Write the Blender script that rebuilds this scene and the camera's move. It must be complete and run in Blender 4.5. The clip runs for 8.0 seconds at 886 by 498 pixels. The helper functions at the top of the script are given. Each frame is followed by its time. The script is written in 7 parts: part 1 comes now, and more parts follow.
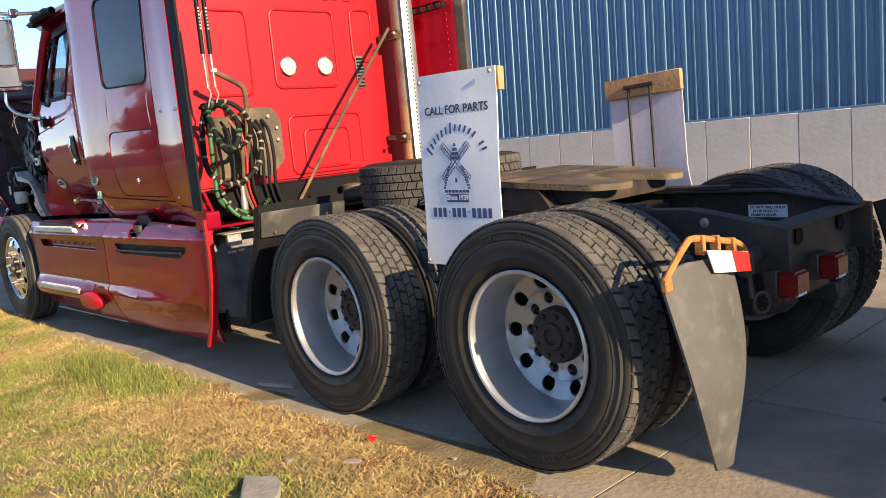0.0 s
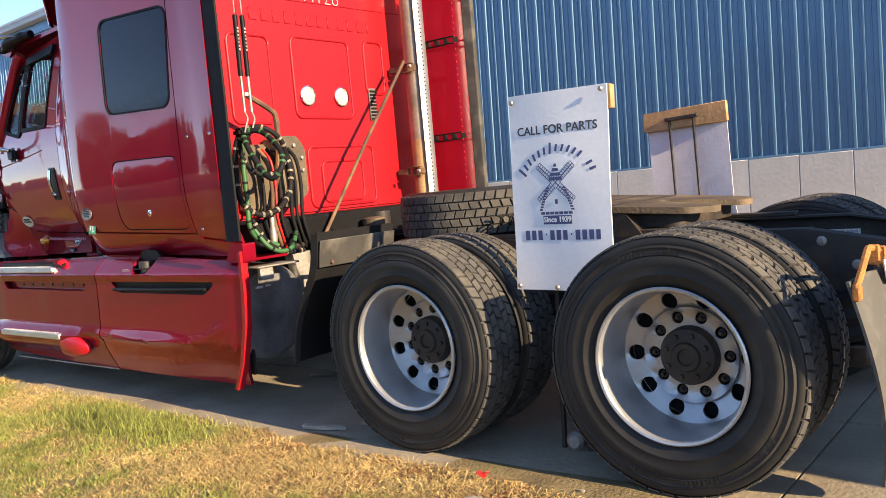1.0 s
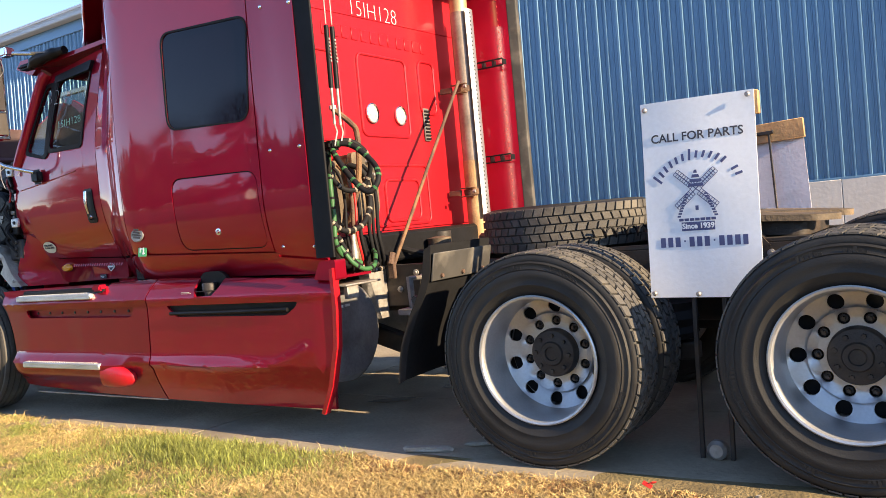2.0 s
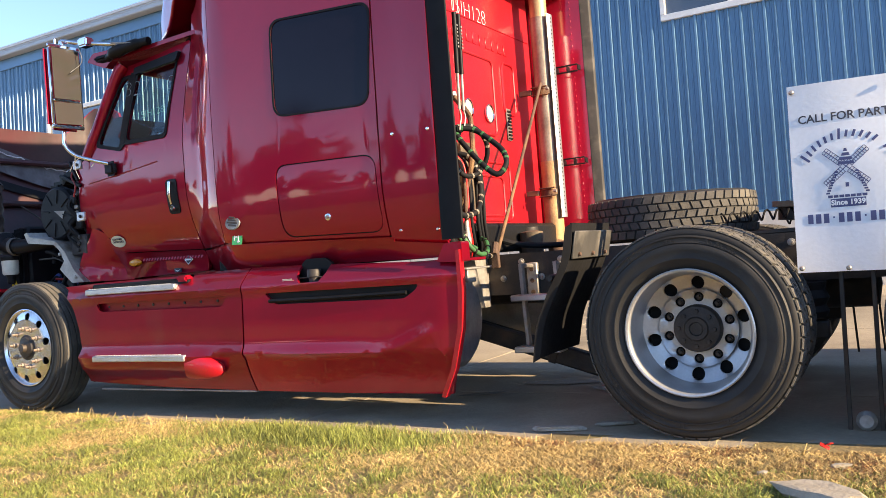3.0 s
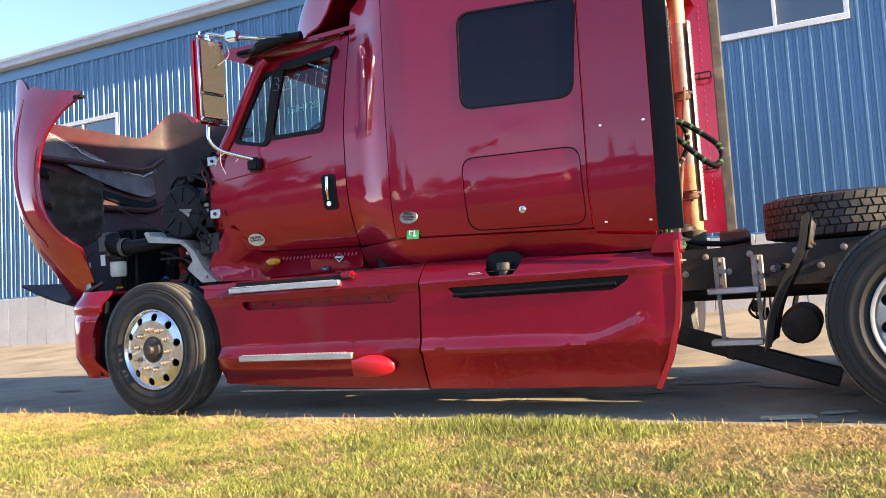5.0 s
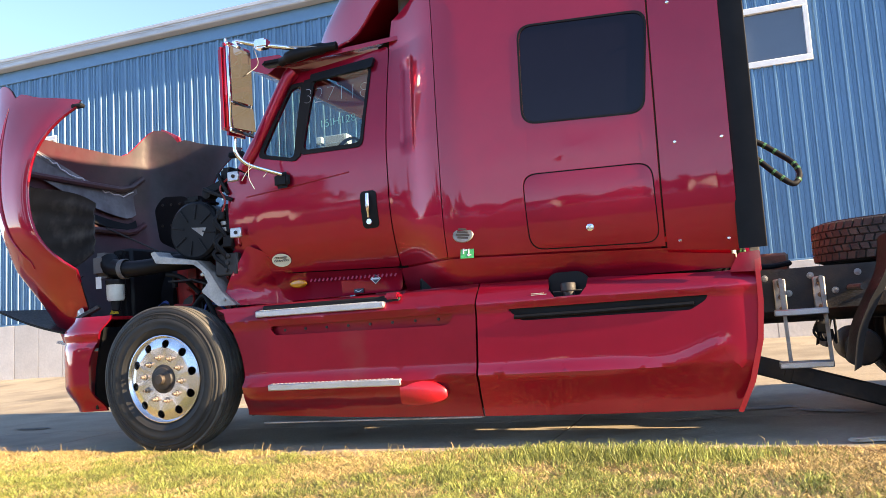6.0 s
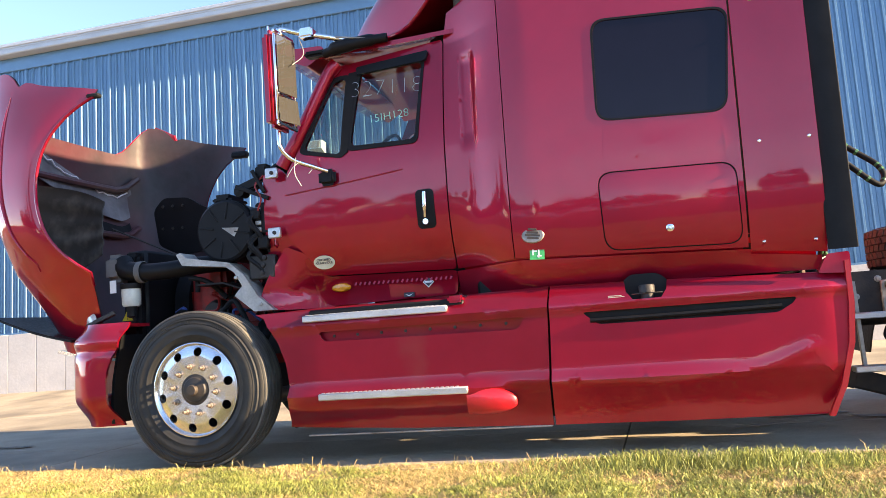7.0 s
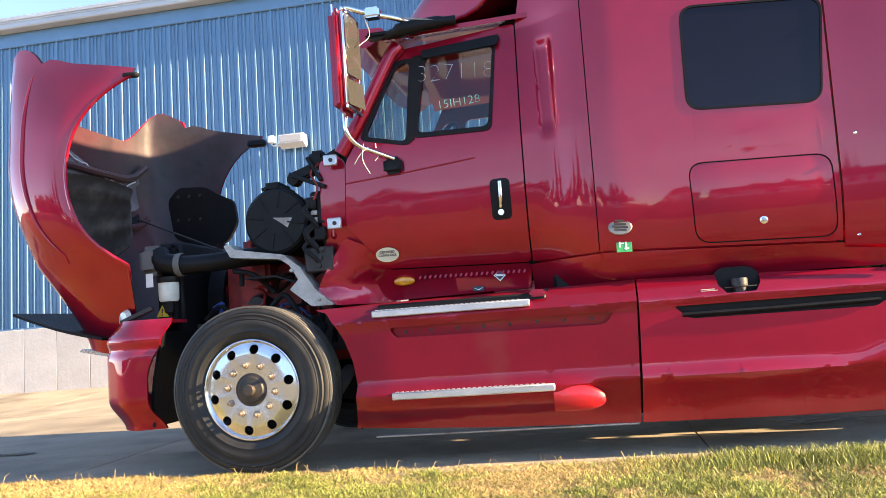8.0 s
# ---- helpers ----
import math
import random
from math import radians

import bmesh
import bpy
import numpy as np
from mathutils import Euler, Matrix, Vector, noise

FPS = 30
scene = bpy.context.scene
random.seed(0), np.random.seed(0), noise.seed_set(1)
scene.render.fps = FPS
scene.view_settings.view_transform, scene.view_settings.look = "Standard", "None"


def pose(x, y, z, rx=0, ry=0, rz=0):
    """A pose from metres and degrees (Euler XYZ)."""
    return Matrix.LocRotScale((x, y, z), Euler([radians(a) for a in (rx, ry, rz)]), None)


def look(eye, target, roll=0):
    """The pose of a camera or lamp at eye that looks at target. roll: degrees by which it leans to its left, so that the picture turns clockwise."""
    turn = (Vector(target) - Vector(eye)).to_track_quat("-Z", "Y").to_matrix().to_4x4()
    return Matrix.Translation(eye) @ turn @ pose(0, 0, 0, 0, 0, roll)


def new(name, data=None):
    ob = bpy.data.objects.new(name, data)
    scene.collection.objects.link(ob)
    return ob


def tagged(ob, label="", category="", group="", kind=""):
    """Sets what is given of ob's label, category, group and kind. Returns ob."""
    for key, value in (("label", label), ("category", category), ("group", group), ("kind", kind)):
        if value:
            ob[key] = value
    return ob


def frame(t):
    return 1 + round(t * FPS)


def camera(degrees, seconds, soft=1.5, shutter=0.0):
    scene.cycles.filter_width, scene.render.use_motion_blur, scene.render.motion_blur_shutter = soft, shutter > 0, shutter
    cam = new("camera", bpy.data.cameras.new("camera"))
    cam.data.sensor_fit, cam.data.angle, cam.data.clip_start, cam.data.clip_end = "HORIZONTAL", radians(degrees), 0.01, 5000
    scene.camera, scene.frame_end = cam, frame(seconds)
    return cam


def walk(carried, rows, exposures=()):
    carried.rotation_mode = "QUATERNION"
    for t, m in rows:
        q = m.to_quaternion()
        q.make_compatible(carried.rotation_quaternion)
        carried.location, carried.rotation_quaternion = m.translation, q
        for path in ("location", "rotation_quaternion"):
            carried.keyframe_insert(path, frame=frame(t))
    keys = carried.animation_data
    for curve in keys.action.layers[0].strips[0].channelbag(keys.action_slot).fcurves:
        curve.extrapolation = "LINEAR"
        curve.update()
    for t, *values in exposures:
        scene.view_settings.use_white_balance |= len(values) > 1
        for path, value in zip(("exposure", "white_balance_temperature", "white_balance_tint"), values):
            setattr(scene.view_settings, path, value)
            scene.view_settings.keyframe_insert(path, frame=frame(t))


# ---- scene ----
cam = camera(56.7, 8.0, 0.4)
PATH = [
    (0, (2.083, -3.562, 1.249), (0.634, -2.201, 1.034), -4.1),
    (0.5, (1.71, -3.837, 1.209), (0.362, -2.369, 1.047), -3.9),
    (1, (1.279, -4.089, 1.155), (0.025, -2.534, 1.057), -3.9),
    (1.5, (0.858, -4.348, 1.09), (-0.309, -2.725, 1.058), -3.8),
    (1.7, (0.694, -4.443, 1.084), (-0.446, -2.8, 1.054), -4.2),
    (2.8, (-0.209, -5.01, 0.881), (-1.224, -3.289, 0.957), -3.4),
    (3, (-0.367, -5.131, 0.807), (-1.362, -3.398, 0.892), -3.5),
    (3.5, (-0.742, -5.428, 0.78), (-1.691, -3.671, 0.88), -3.5),
    (4, (-1.11, -5.654, 0.729), (-2.023, -3.879, 0.84), -3.4),
    (4.5, (-1.467, -5.741, 0.669), (-2.354, -3.953, 0.802), -3.3),
    (4.7, (-1.533, -5.754, 0.676), (-2.429, -3.972, 0.817), -3.1),
    (5.8, (-2.459, -5.916, 0.624), (-3.171, -4.059, 0.832), -3.7),
    (6, (-2.621, -5.91, 0.625), (-3.296, -4.041, 0.858), -3.4),
    (6.5, (-3.03, -5.914, 0.616), (-3.615, -4.018, 0.866), -3.5),
    (7, (-3.5, -5.931, 0.618), (-4.001, -4.013, 0.877), -3.7),
    (7.5, (-3.969, -5.888, 0.657), (-4.391, -3.95, 0.913), -3.8),
    (8, (-4.4, -5.909, 0.657), (-4.738, -3.954, 0.904), -4.0),
]
walk(cam, [(t, look(eye, target, roll)) for t, eye, target, roll in PATH], [(0, 1.42, 7400, 12), (1.5, 1.78, 7600, 12), (3, 1.92, 7600, 12), (4.5, 2.06, 7600, 12), (6.5, 2.44, 7900, 12), (8, 2.58, 8100, 12)])

# ---- light ----
SUN_EL, SUN_AZ = 19.5, -4.5            # degrees; azimuth from +x towards +y
world = bpy.data.worlds.new("sky")
scene.world = world
world.use_nodes = True
_nt = world.node_tree
_bg = _nt.nodes["Background"]
_sky = _nt.nodes.new("ShaderNodeTexSky")
_sky.sky_type, _sky.sun_disc = "NISHITA", False
_sky.sun_elevation, _sky.sun_rotation = radians(SUN_EL), radians(90 - SUN_AZ)
_sky.air_density, _sky.dust_density, _sky.ozone_density = 0.55, 0.05, 3.0
_nt.links.new(_sky.outputs["Color"], _bg.inputs["Color"])
_bg.inputs["Strength"].default_value = 0.13
sun = new("sun", bpy.data.lights.new("sun", "SUN"))
sun.data.energy, sun.data.angle, sun.data.color = 3.5, radians(0.6), (1.0, 0.83, 0.60)
_d = Vector((math.cos(radians(SUN_EL)) * math.cos(radians(SUN_AZ)), math.cos(radians(SUN_EL)) * math.sin(radians(SUN_AZ)), math.sin(radians(SUN_EL))))
sun.matrix_world = look(_d * 30, (0, 0, 0))


# ---- materials ----
def material(name, color, rough=0.5, metal=0.0, coat=0.0, noise_scale=8.0, vary=0.15, fine=60.0, bump=0.0, dirt=None, dirt_amount=0.0,
             dirt_scale=2.0, spread=0.0, island=0.0, rough_vary=0.1, spec=0.5, coat_rough=0.04, tint=None):
    """A surface with two scales of variation, optional dirt, bump, and a random tone for each piece."""
    m = bpy.data.materials.new(name)
    m.use_nodes = True
    nt = m.node_tree
    n, l = nt.nodes, nt.links
    p = n["Principled BSDF"]
    co = n.new("ShaderNodeTexCoord")

    def tex(scale, detail=4.0):
        t = n.new("ShaderNodeTexNoise")
        t.inputs["Scale"].default_value, t.inputs["Detail"].default_value = scale, detail
        l.new(co.outputs["Object"], t.inputs["Vector"])
        return t.outputs["Fac"]

    def mix(kind, fac, a, b):
        x = n.new("ShaderNodeMix")
        x.data_type, x.blend_type = "RGBA", kind
        for socket, value in ((x.inputs["Factor"], fac), (x.inputs["A"], a), (x.inputs["B"], b)):
            if hasattr(value, "links"):
                l.new(value, socket)
            else:
                socket.default_value = value
        return x.outputs["Result"]

    def ramp(fac, lo, hi, a=0.0, b=1.0):
        r = n.new("ShaderNodeMapRange")
        for key, v in (("From Min", lo), ("From Max", hi), ("To Min", a), ("To Max", b)):
            r.inputs[key].default_value = v
        l.new(fac, r.inputs["Value"])
        return r.outputs["Result"]

    big, small = tex(noise_scale), tex(fine)
    c = (*color, 1)
    tone = n.new("ShaderNodeMath")
    tone.operation = "MULTIPLY"
    l.new(ramp(big, 0.25, 0.75, 1 - vary, 1 + vary), tone.inputs[0])
    l.new(ramp(small, 0.25, 0.75, 1 - vary * 0.6, 1 + vary * 0.6), tone.inputs[1])
    value = tone.outputs[0]
    for kind, amount in (("Object", spread), ("Island", island)):
        if amount:
            if kind == "Object":
                rnd = n.new("ShaderNodeObjectInfo").outputs["Random"]
            else:
                rnd = n.new("ShaderNodeNewGeometry").outputs["Random Per Island"]
            k = n.new("ShaderNodeMath")
            k.operation = "MULTIPLY"
            l.new(value, k.inputs[0])
            l.new(ramp(rnd, 0, 1, 1 - amount, 1 + amount), k.inputs[1])
            value = k.outputs[0]
    hsv = n.new("ShaderNodeHueSaturation")
    hsv.inputs["Color"].default_value = c
    l.new(value, hsv.inputs["Value"])
    col = hsv.outputs["Color"]
    if dirt:
        mask = ramp(tex(dirt_scale, 6.0), 0.62 - 0.3 * dirt_amount, 0.72, 0.0, min(1.0, dirt_amount + 0.3))
        col = mix("MIX", mask, col, (*dirt, 1))
    l.new(col, p.inputs["Base Color"])
    l.new(ramp(small, 0.2, 0.8, max(0.02, rough - rough_vary), min(1, rough + rough_vary)), p.inputs["Roughness"])
    p.inputs["Metallic"].default_value = metal
    p.inputs["Coat Weight"].default_value = coat
    p.inputs["Coat Roughness"].default_value = coat_rough
    p.inputs["Specular IOR Level"].default_value = spec
    if tint:
        p.inputs["Specular Tint"].default_value = (*tint, 1)
    if bump:
        b = n.new("ShaderNodeBump")
        b.inputs["Strength"].default_value, b.inputs["Distance"].default_value = bump, 0.01
        l.new(small, b.inputs["Height"])
        l.new(b.outputs["Normal"], p.inputs["Normal"])
    return m


def glass(name, color, rough=0.02, clear=0.9):
    m = bpy.data.materials.new(name)
    m.use_nodes = True
    n, l = m.node_tree.nodes, m.node_tree.links
    out = n["Material Output"]
    n.remove(n["Principled BSDF"])
    mixer, see, gloss = n.new("ShaderNodeMixShader"), n.new("ShaderNodeBsdfTransparent"), n.new("ShaderNodeBsdfGlossy")
    see.inputs["Color"].default_value = (*[clear * c for c in color], 1)
    gloss.inputs["Roughness"].default_value = rough
    mixer.inputs["Fac"].default_value = 0.055
    l.new(see.outputs["BSDF"], mixer.inputs[1])
    l.new(gloss.outputs["BSDF"], mixer.inputs[2])
    l.new(mixer.outputs["Shader"], out.inputs["Surface"])
    return m


PAINT = material("dark red metallic paint", (0.41, 0.010, 0.034), rough=0.44, metal=0.72, coat=1.0, noise_scale=1.5, vary=0.07, fine=9, rough_vary=0.03, coat_rough=0.055, tint=(0.55, 0.05, 0.09))
PAINT_DUSTY = material("dusty dark red paint", (0.30, 0.010, 0.027), rough=0.48, metal=0.65, coat=0.85, noise_scale=2.2, vary=0.10, fine=12, rough_vary=0.04, dirt=(0.24, 0.07, 0.055), dirt_amount=0.10, dirt_scale=1.7, coat_rough=0.08, tint=(0.55, 0.06, 0.09))
RED_WALL = material("bright red fibreglass", (0.36, 0.004, 0.011), rough=0.42, coat=0.35, noise_scale=3, vary=0.06, fine=120, coat_rough=0.2)
# brighter body red: sunlight put into the colour of sun-facing parts; rivets share it
RED_LIT = material("bright red of sunlit paint, and rivets", (0.45, 0.006, 0.014), rough=0.4, coat=0.5, noise_scale=5, vary=0.15)
RED_ENGINE = material("red engine paint", (0.35, 0.01, 0.008), rough=0.5, noise_scale=12, vary=0.3, dirt=(0.03, 0.02, 0.018), dirt_amount=0.45, dirt_scale=9)
HOOD_INSIDE = material("raw brown fibreglass inside of hood", (0.048, 0.038, 0.038), rough=0.5, noise_scale=3, vary=0.4, fine=14, bump=0.2, dirt=(0.082, 0.018, 0.023), dirt_amount=0.8, dirt_scale=1.5)
HOOD_PALE = material("pale scuffed fibreglass", (0.16, 0.145, 0.145), rough=0.6, noise_scale=6, vary=0.3, fine=40, bump=0.2, dirt=(0.06, 0.04, 0.04), dirt_amount=0.4, dirt_scale=5)
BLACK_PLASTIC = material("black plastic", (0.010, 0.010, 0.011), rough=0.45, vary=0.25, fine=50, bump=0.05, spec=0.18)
BLACK_RUBBER = material("black rubber", (0.013, 0.013, 0.014), rough=0.65, vary=0.2, fine=40, bump=0.05, spec=0.16)
SIDEWALL = material("dusty tyre sidewall", (0.025, 0.024, 0.023), rough=0.6, vary=0.25, noise_scale=6, fine=150, bump=0.15, dirt=(0.062, 0.055, 0.045), dirt_amount=0.35, dirt_scale=3, spec=0.35)
TREAD = material("worn tyre tread", (0.074, 0.069, 0.063), rough=0.85, vary=0.3, noise_scale=9, fine=180, bump=0.4, dirt=(0.17, 0.15, 0.12), dirt_amount=0.45, dirt_scale=5, island=0.25)
FRAME = material("dirty black frame steel", (0.038, 0.033, 0.030), rough=0.55, metal=0.2, vary=0.3, noise_scale=7, fine=90, bump=0.2, dirt=(0.11, 0.075, 0.05), dirt_amount=0.4, dirt_scale=6)
GREASE = material("greasy dusty steel plate", (0.10, 0.075, 0.05), rough=0.7, vary=0.35, noise_scale=5, fine=70, bump=0.4, dirt=(0.25, 0.18, 0.11), dirt_amount=0.6, dirt_scale=4)
RUST = material("rusted steel pipe", (0.105, 0.06, 0.04), rough=0.8, vary=0.35, noise_scale=9, fine=120, bump=0.5, dirt=(0.30, 0.17, 0.08), dirt_amount=0.55, dirt_scale=6)
RUST_ORANGE = material("orange rusted bracket", (0.48, 0.19, 0.05), rough=0.75, vary=0.3, noise_scale=14, fine=140, bump=0.4, dirt=(0.18, 0.08, 0.03), dirt_amount=0.4, dirt_scale=20)
RUST_TAN = material("tan rusted pipe", (0.42, 0.27, 0.14), rough=0.65, metal=0.3, vary=0.3, noise_scale=8, fine=60, bump=0.3, dirt=(0.52, 0.30, 0.13), dirt_amount=0.5, dirt_scale=7)
RUST_GREY = material("dull grey-brown stained pipe", (0.30, 0.24, 0.19), rough=0.5, metal=0.5, vary=0.3, noise_scale=6, fine=60, dirt=(0.28, 0.16, 0.08), dirt_amount=0.35, dirt_scale=5)
TAN_PIPE = material("heat-stained tan pipe", (0.50, 0.36, 0.19), rough=0.5, metal=0.5, vary=0.2, noise_scale=6)
STEEL_WHEEL = material("silver painted wheel", (0.50, 0.505, 0.515), rough=0.36, metal=0.62, vary=0.12, noise_scale=7, fine=90, dirt=(0.34, 0.30, 0.25), dirt_amount=0.14, dirt_scale=2.5, rough_vary=0.05)
ALLOY = material("polished alloy", (0.72, 0.72, 0.74), rough=0.22, metal=0.92, vary=0.04, noise_scale=3, fine=5, rough_vary=0.03)
CHROME = material("chrome", (0.85, 0.85, 0.86), rough=0.10, metal=1.0, vary=0.04)
ALUMINIUM = material("brushed aluminium tread", (0.62, 0.62, 0.62), rough=0.4, metal=0.85, vary=0.15, noise_scale=5, fine=160, bump=0.2)
BARE_METAL = material("dull bare metal", (0.42, 0.40, 0.37), rough=0.5, metal=0.6, vary=0.25, noise_scale=10, dirt=(0.16, 0.10, 0.06), dirt_amount=0.4, dirt_scale=8)
TANK = material("dull fuel tank aluminium", (0.40, 0.40, 0.41), rough=0.45, metal=0.75, vary=0.25, noise_scale=4, dirt=(0.12, 0.11, 0.10), dirt_amount=0.45, dirt_scale=3)
DARK_GLASS = material("dark tinted window glass", (0.010, 0.008, 0.017), rough=0.08, vary=0.05, spec=0.2)
# blue-grey base: part of the sky's reflection is put into the colour
SKY_GLASS = material("hall window glass tinted as mirrored sky", (0.055, 0.065, 0.08), rough=0.05, vary=0.1, noise_scale=1.5, spec=1.0, coat=1.0, coat_rough=0.02)
CLEAR_GLASS = glass("clear cab glass", (0.80, 0.88, 0.86))
LENS_RED = material("red lamp lens", (0.16, 0.006, 0.007), rough=0.3, coat=0.25, vary=0.15)
LENS_AMBER = material("amber lamp lens", (0.75, 0.26, 0.01), rough=0.2, coat=0.8, vary=0.1)
LENS_CLEAR = material("clear ribbed lamp lens", (0.55, 0.48, 0.40), rough=0.22, coat=0.8, vary=0.1, noise_scale=60)
WHITE_PLASTIC = material("milky plastic reservoir", (0.62, 0.62, 0.55), rough=0.4, vary=0.12, noise_scale=8)
VINYL = material("white vinyl banner", (0.83, 0.85, 0.88), rough=0.45, vary=0.06, noise_scale=3, fine=50, bump=0.06)
BOARD_WHITE = material("scuffed white board", (0.74, 0.70, 0.72), rough=0.55, vary=0.1, noise_scale=4, fine=50, bump=0.1, dirt=(0.36, 0.30, 0.28), dirt_amount=0.25, dirt_scale=4)
NAVY = material("navy print", (0.07, 0.085, 0.20), rough=0.6, vary=0.1)
BLACK_INK = material("black print", (0.05, 0.05, 0.065), rough=0.6, vary=0.1)
WOOD = material("weathered pine", (0.50, 0.29, 0.13), rough=0.7, vary=0.25, noise_scale=7, fine=45, bump=0.3)
WHITE_PAINT = material("white paint", (0.78, 0.78, 0.76), rough=0.5, vary=0.06)
GREEN_HOSE = material("green air hose", (0.035, 0.13, 0.045), rough=0.5, vary=0.2)
HOSE_WRAP = material("grey spiral hose wrap", (0.24, 0.20, 0.15), rough=0.6, vary=0.3, noise_scale=30)
RED_PLASTIC = material("red plastic", (0.6, 0.02, 0.02), rough=0.4, vary=0.1)
BLUE_PLASTIC = material("blue plastic hose", (0.02, 0.06, 0.25), rough=0.4, vary=0.1)
GREEN_STICKER = material("green sticker", (0.05, 0.45, 0.13), rough=0.4, vary=0.2, noise_scale=80)
CREAM = material("cream sticker", (0.76, 0.70, 0.52), rough=0.5, vary=0.08)
YELLOW = material("yellow sticker", (0.80, 0.55, 0.03), rough=0.5, vary=0.1)
CHALK = material("white chalk marker", (0.74, 0.66, 0.66), rough=0.9, vary=0.2, noise_scale=60)
CHALK_FAINT = material("faint chalk marker", (0.50, 0.52, 0.54), rough=0.9, vary=0.3, noise_scale=40)
CHALK_GREEN = material("green chalk marker", (0.30, 0.66, 0.52), rough=0.9, vary=0.2, noise_scale=60)
SEAT = material("dark grey seat cloth", (0.07, 0.068, 0.07), rough=0.9, vary=0.2)
CAB_TRIM = material("grey cab trim", (0.13, 0.12, 0.11), rough=0.7, vary=0.15)
BLUE_STEEL = material("blue corrugated steel", (0.125, 0.25, 0.37), rough=0.40, metal=0.25, vary=0.07, noise_scale=1.2, fine=14, coat=0.25, coat_rough=0.15)
TRIM_LIGHT = material("pale grey metal trim", (0.55, 0.55, 0.55), rough=0.5, metal=0.2, vary=0.08, noise_scale=2)
CONCRETE_WALL = material("grey cast concrete", (0.66, 0.61, 0.55), rough=0.85, vary=0.12, noise_scale=1.3, fine=22, bump=0.25, dirt=(0.46, 0.43, 0.40), dirt_amount=0.3, dirt_scale=1.6, spread=0.07)
CONCRETE = material("worn concrete paving", (0.36, 0.30, 0.22), rough=0.88, vary=0.20, noise_scale=1.1, fine=38, bump=0.5, dirt=(0.17, 0.14, 0.11), dirt_amount=0.5, dirt_scale=1.3, spread=0.08)
SOIL = material("dry thatch and soil", (0.23, 0.17, 0.08), rough=0.95, vary=0.4, noise_scale=5, fine=70, bump=0.8, dirt=(0.22, 0.20, 0.07), dirt_amount=0.4, dirt_scale=1.4)
GRASS_GREEN = material("green grass blades", (0.24, 0.26, 0.060), rough=0.6, vary=0.30, noise_scale=1.4, fine=6, island=0.5)
GRASS_DRY = material("dry straw-coloured grass", (0.50, 0.36, 0.15), rough=0.7, vary=0.30, noise_scale=2, fine=8, island=0.5)
LITTER = material("brown leaf litter", (0.30, 0.155, 0.07), rough=0.85, vary=0.3, noise_scale=3, fine=9, island=0.5)
ASPHALT = material("worn grey asphalt", (0.055, 0.052, 0.050), rough=0.85, vary=0.2, noise_scale=0.4, fine=30, bump=0.3)
STONE = material("pale concrete rubble", (0.36, 0.32, 0.26), rough=0.9, vary=0.2, noise_scale=9, fine=60, bump=0.5)
OIL = material("dark oil stain", (0.05, 0.045, 0.04), rough=0.5, vary=0.2)
FAR_LEAVES = material("autumn leaves of far trees", (0.075, 0.065, 0.025), rough=0.8, vary=0.3, noise_scale=0.2, fine=3, island=0.4)
DUSTY_PLATE = material("dusty grey plastic", (0.05, 0.047, 0.043), rough=0.7, vary=0.25, noise_scale=8, fine=80, dirt=(0.19, 0.17, 0.14), dirt_amount=0.4, dirt_scale=6)
FLAP_RUBBER = material("chalky grey rubber", (0.085, 0.083, 0.078), rough=0.75, vary=0.2, noise_scale=5, fine=90, bump=0.15, dirt=(0.16, 0.15, 0.135), dirt_amount=0.3, dirt_scale=14)
MIRROR = material("dusty mirror glass", (0.17, 0.16, 0.145), rough=0.06, metal=0.72, vary=0.02, rough_vary=0.01)


# ---- geometry helpers: each returns (points, faces) ----
def join(*gs):
    v, f = [], []
    for a, b in gs:
        k = len(v)
        v += [tuple(p) for p in a]
        f += [tuple(i + k for i in face) for face in b]
    return v, f


def moved(g, m):
    return [tuple(m @ Vector(p)) for p in g[0]], g[1]


def from_bm(bm):
    bm.verts.index_update()
    out = [tuple(v.co) for v in bm.verts], [tuple(v.index for v in f.verts) for f in bm.faces]
    bm.free()
    return out


def box(x0, x1, y0, y1, z0, z1, b=0.004, seg=1):
    bm = bmesh.new()
    bmesh.ops.create_cube(bm, size=1, matrix=Matrix.Translation(((x0 + x1) / 2, (y0 + y1) / 2, (z0 + z1) / 2)) @ Matrix.Diagonal((abs(x1 - x0), abs(y1 - y0), abs(z1 - z0), 1)))
    b = min(b, 0.45 * min(abs(x1 - x0), abs(y1 - y0), abs(z1 - z0)))
    if b > 0:
        bmesh.ops.bevel(bm, geom=bm.edges[:], offset=b, segments=seg, affect="EDGES")
    return from_bm(bm)


def smooth_line(pts, k=6):
    """A Catmull-Rom line through the points."""
    p = [Vector(q) for q in pts]
    p = [2 * p[0] - p[1]] + p + [2 * p[-1] - p[-2]]
    out = []
    for i in range(1, len(p) - 2):
        for j in range(k):
            t = j / k
            out.append(0.5 * (2 * p[i] + (p[i + 1] - p[i - 1]) * t + (2 * p[i - 1] - 5 * p[i] + 4 * p[i + 1] - p[i + 2]) * t * t + (3 * p[i] - p[i - 1] - 3 * p[i + 1] + p[i + 2]) * t ** 3))
    return out + [p[-2]]


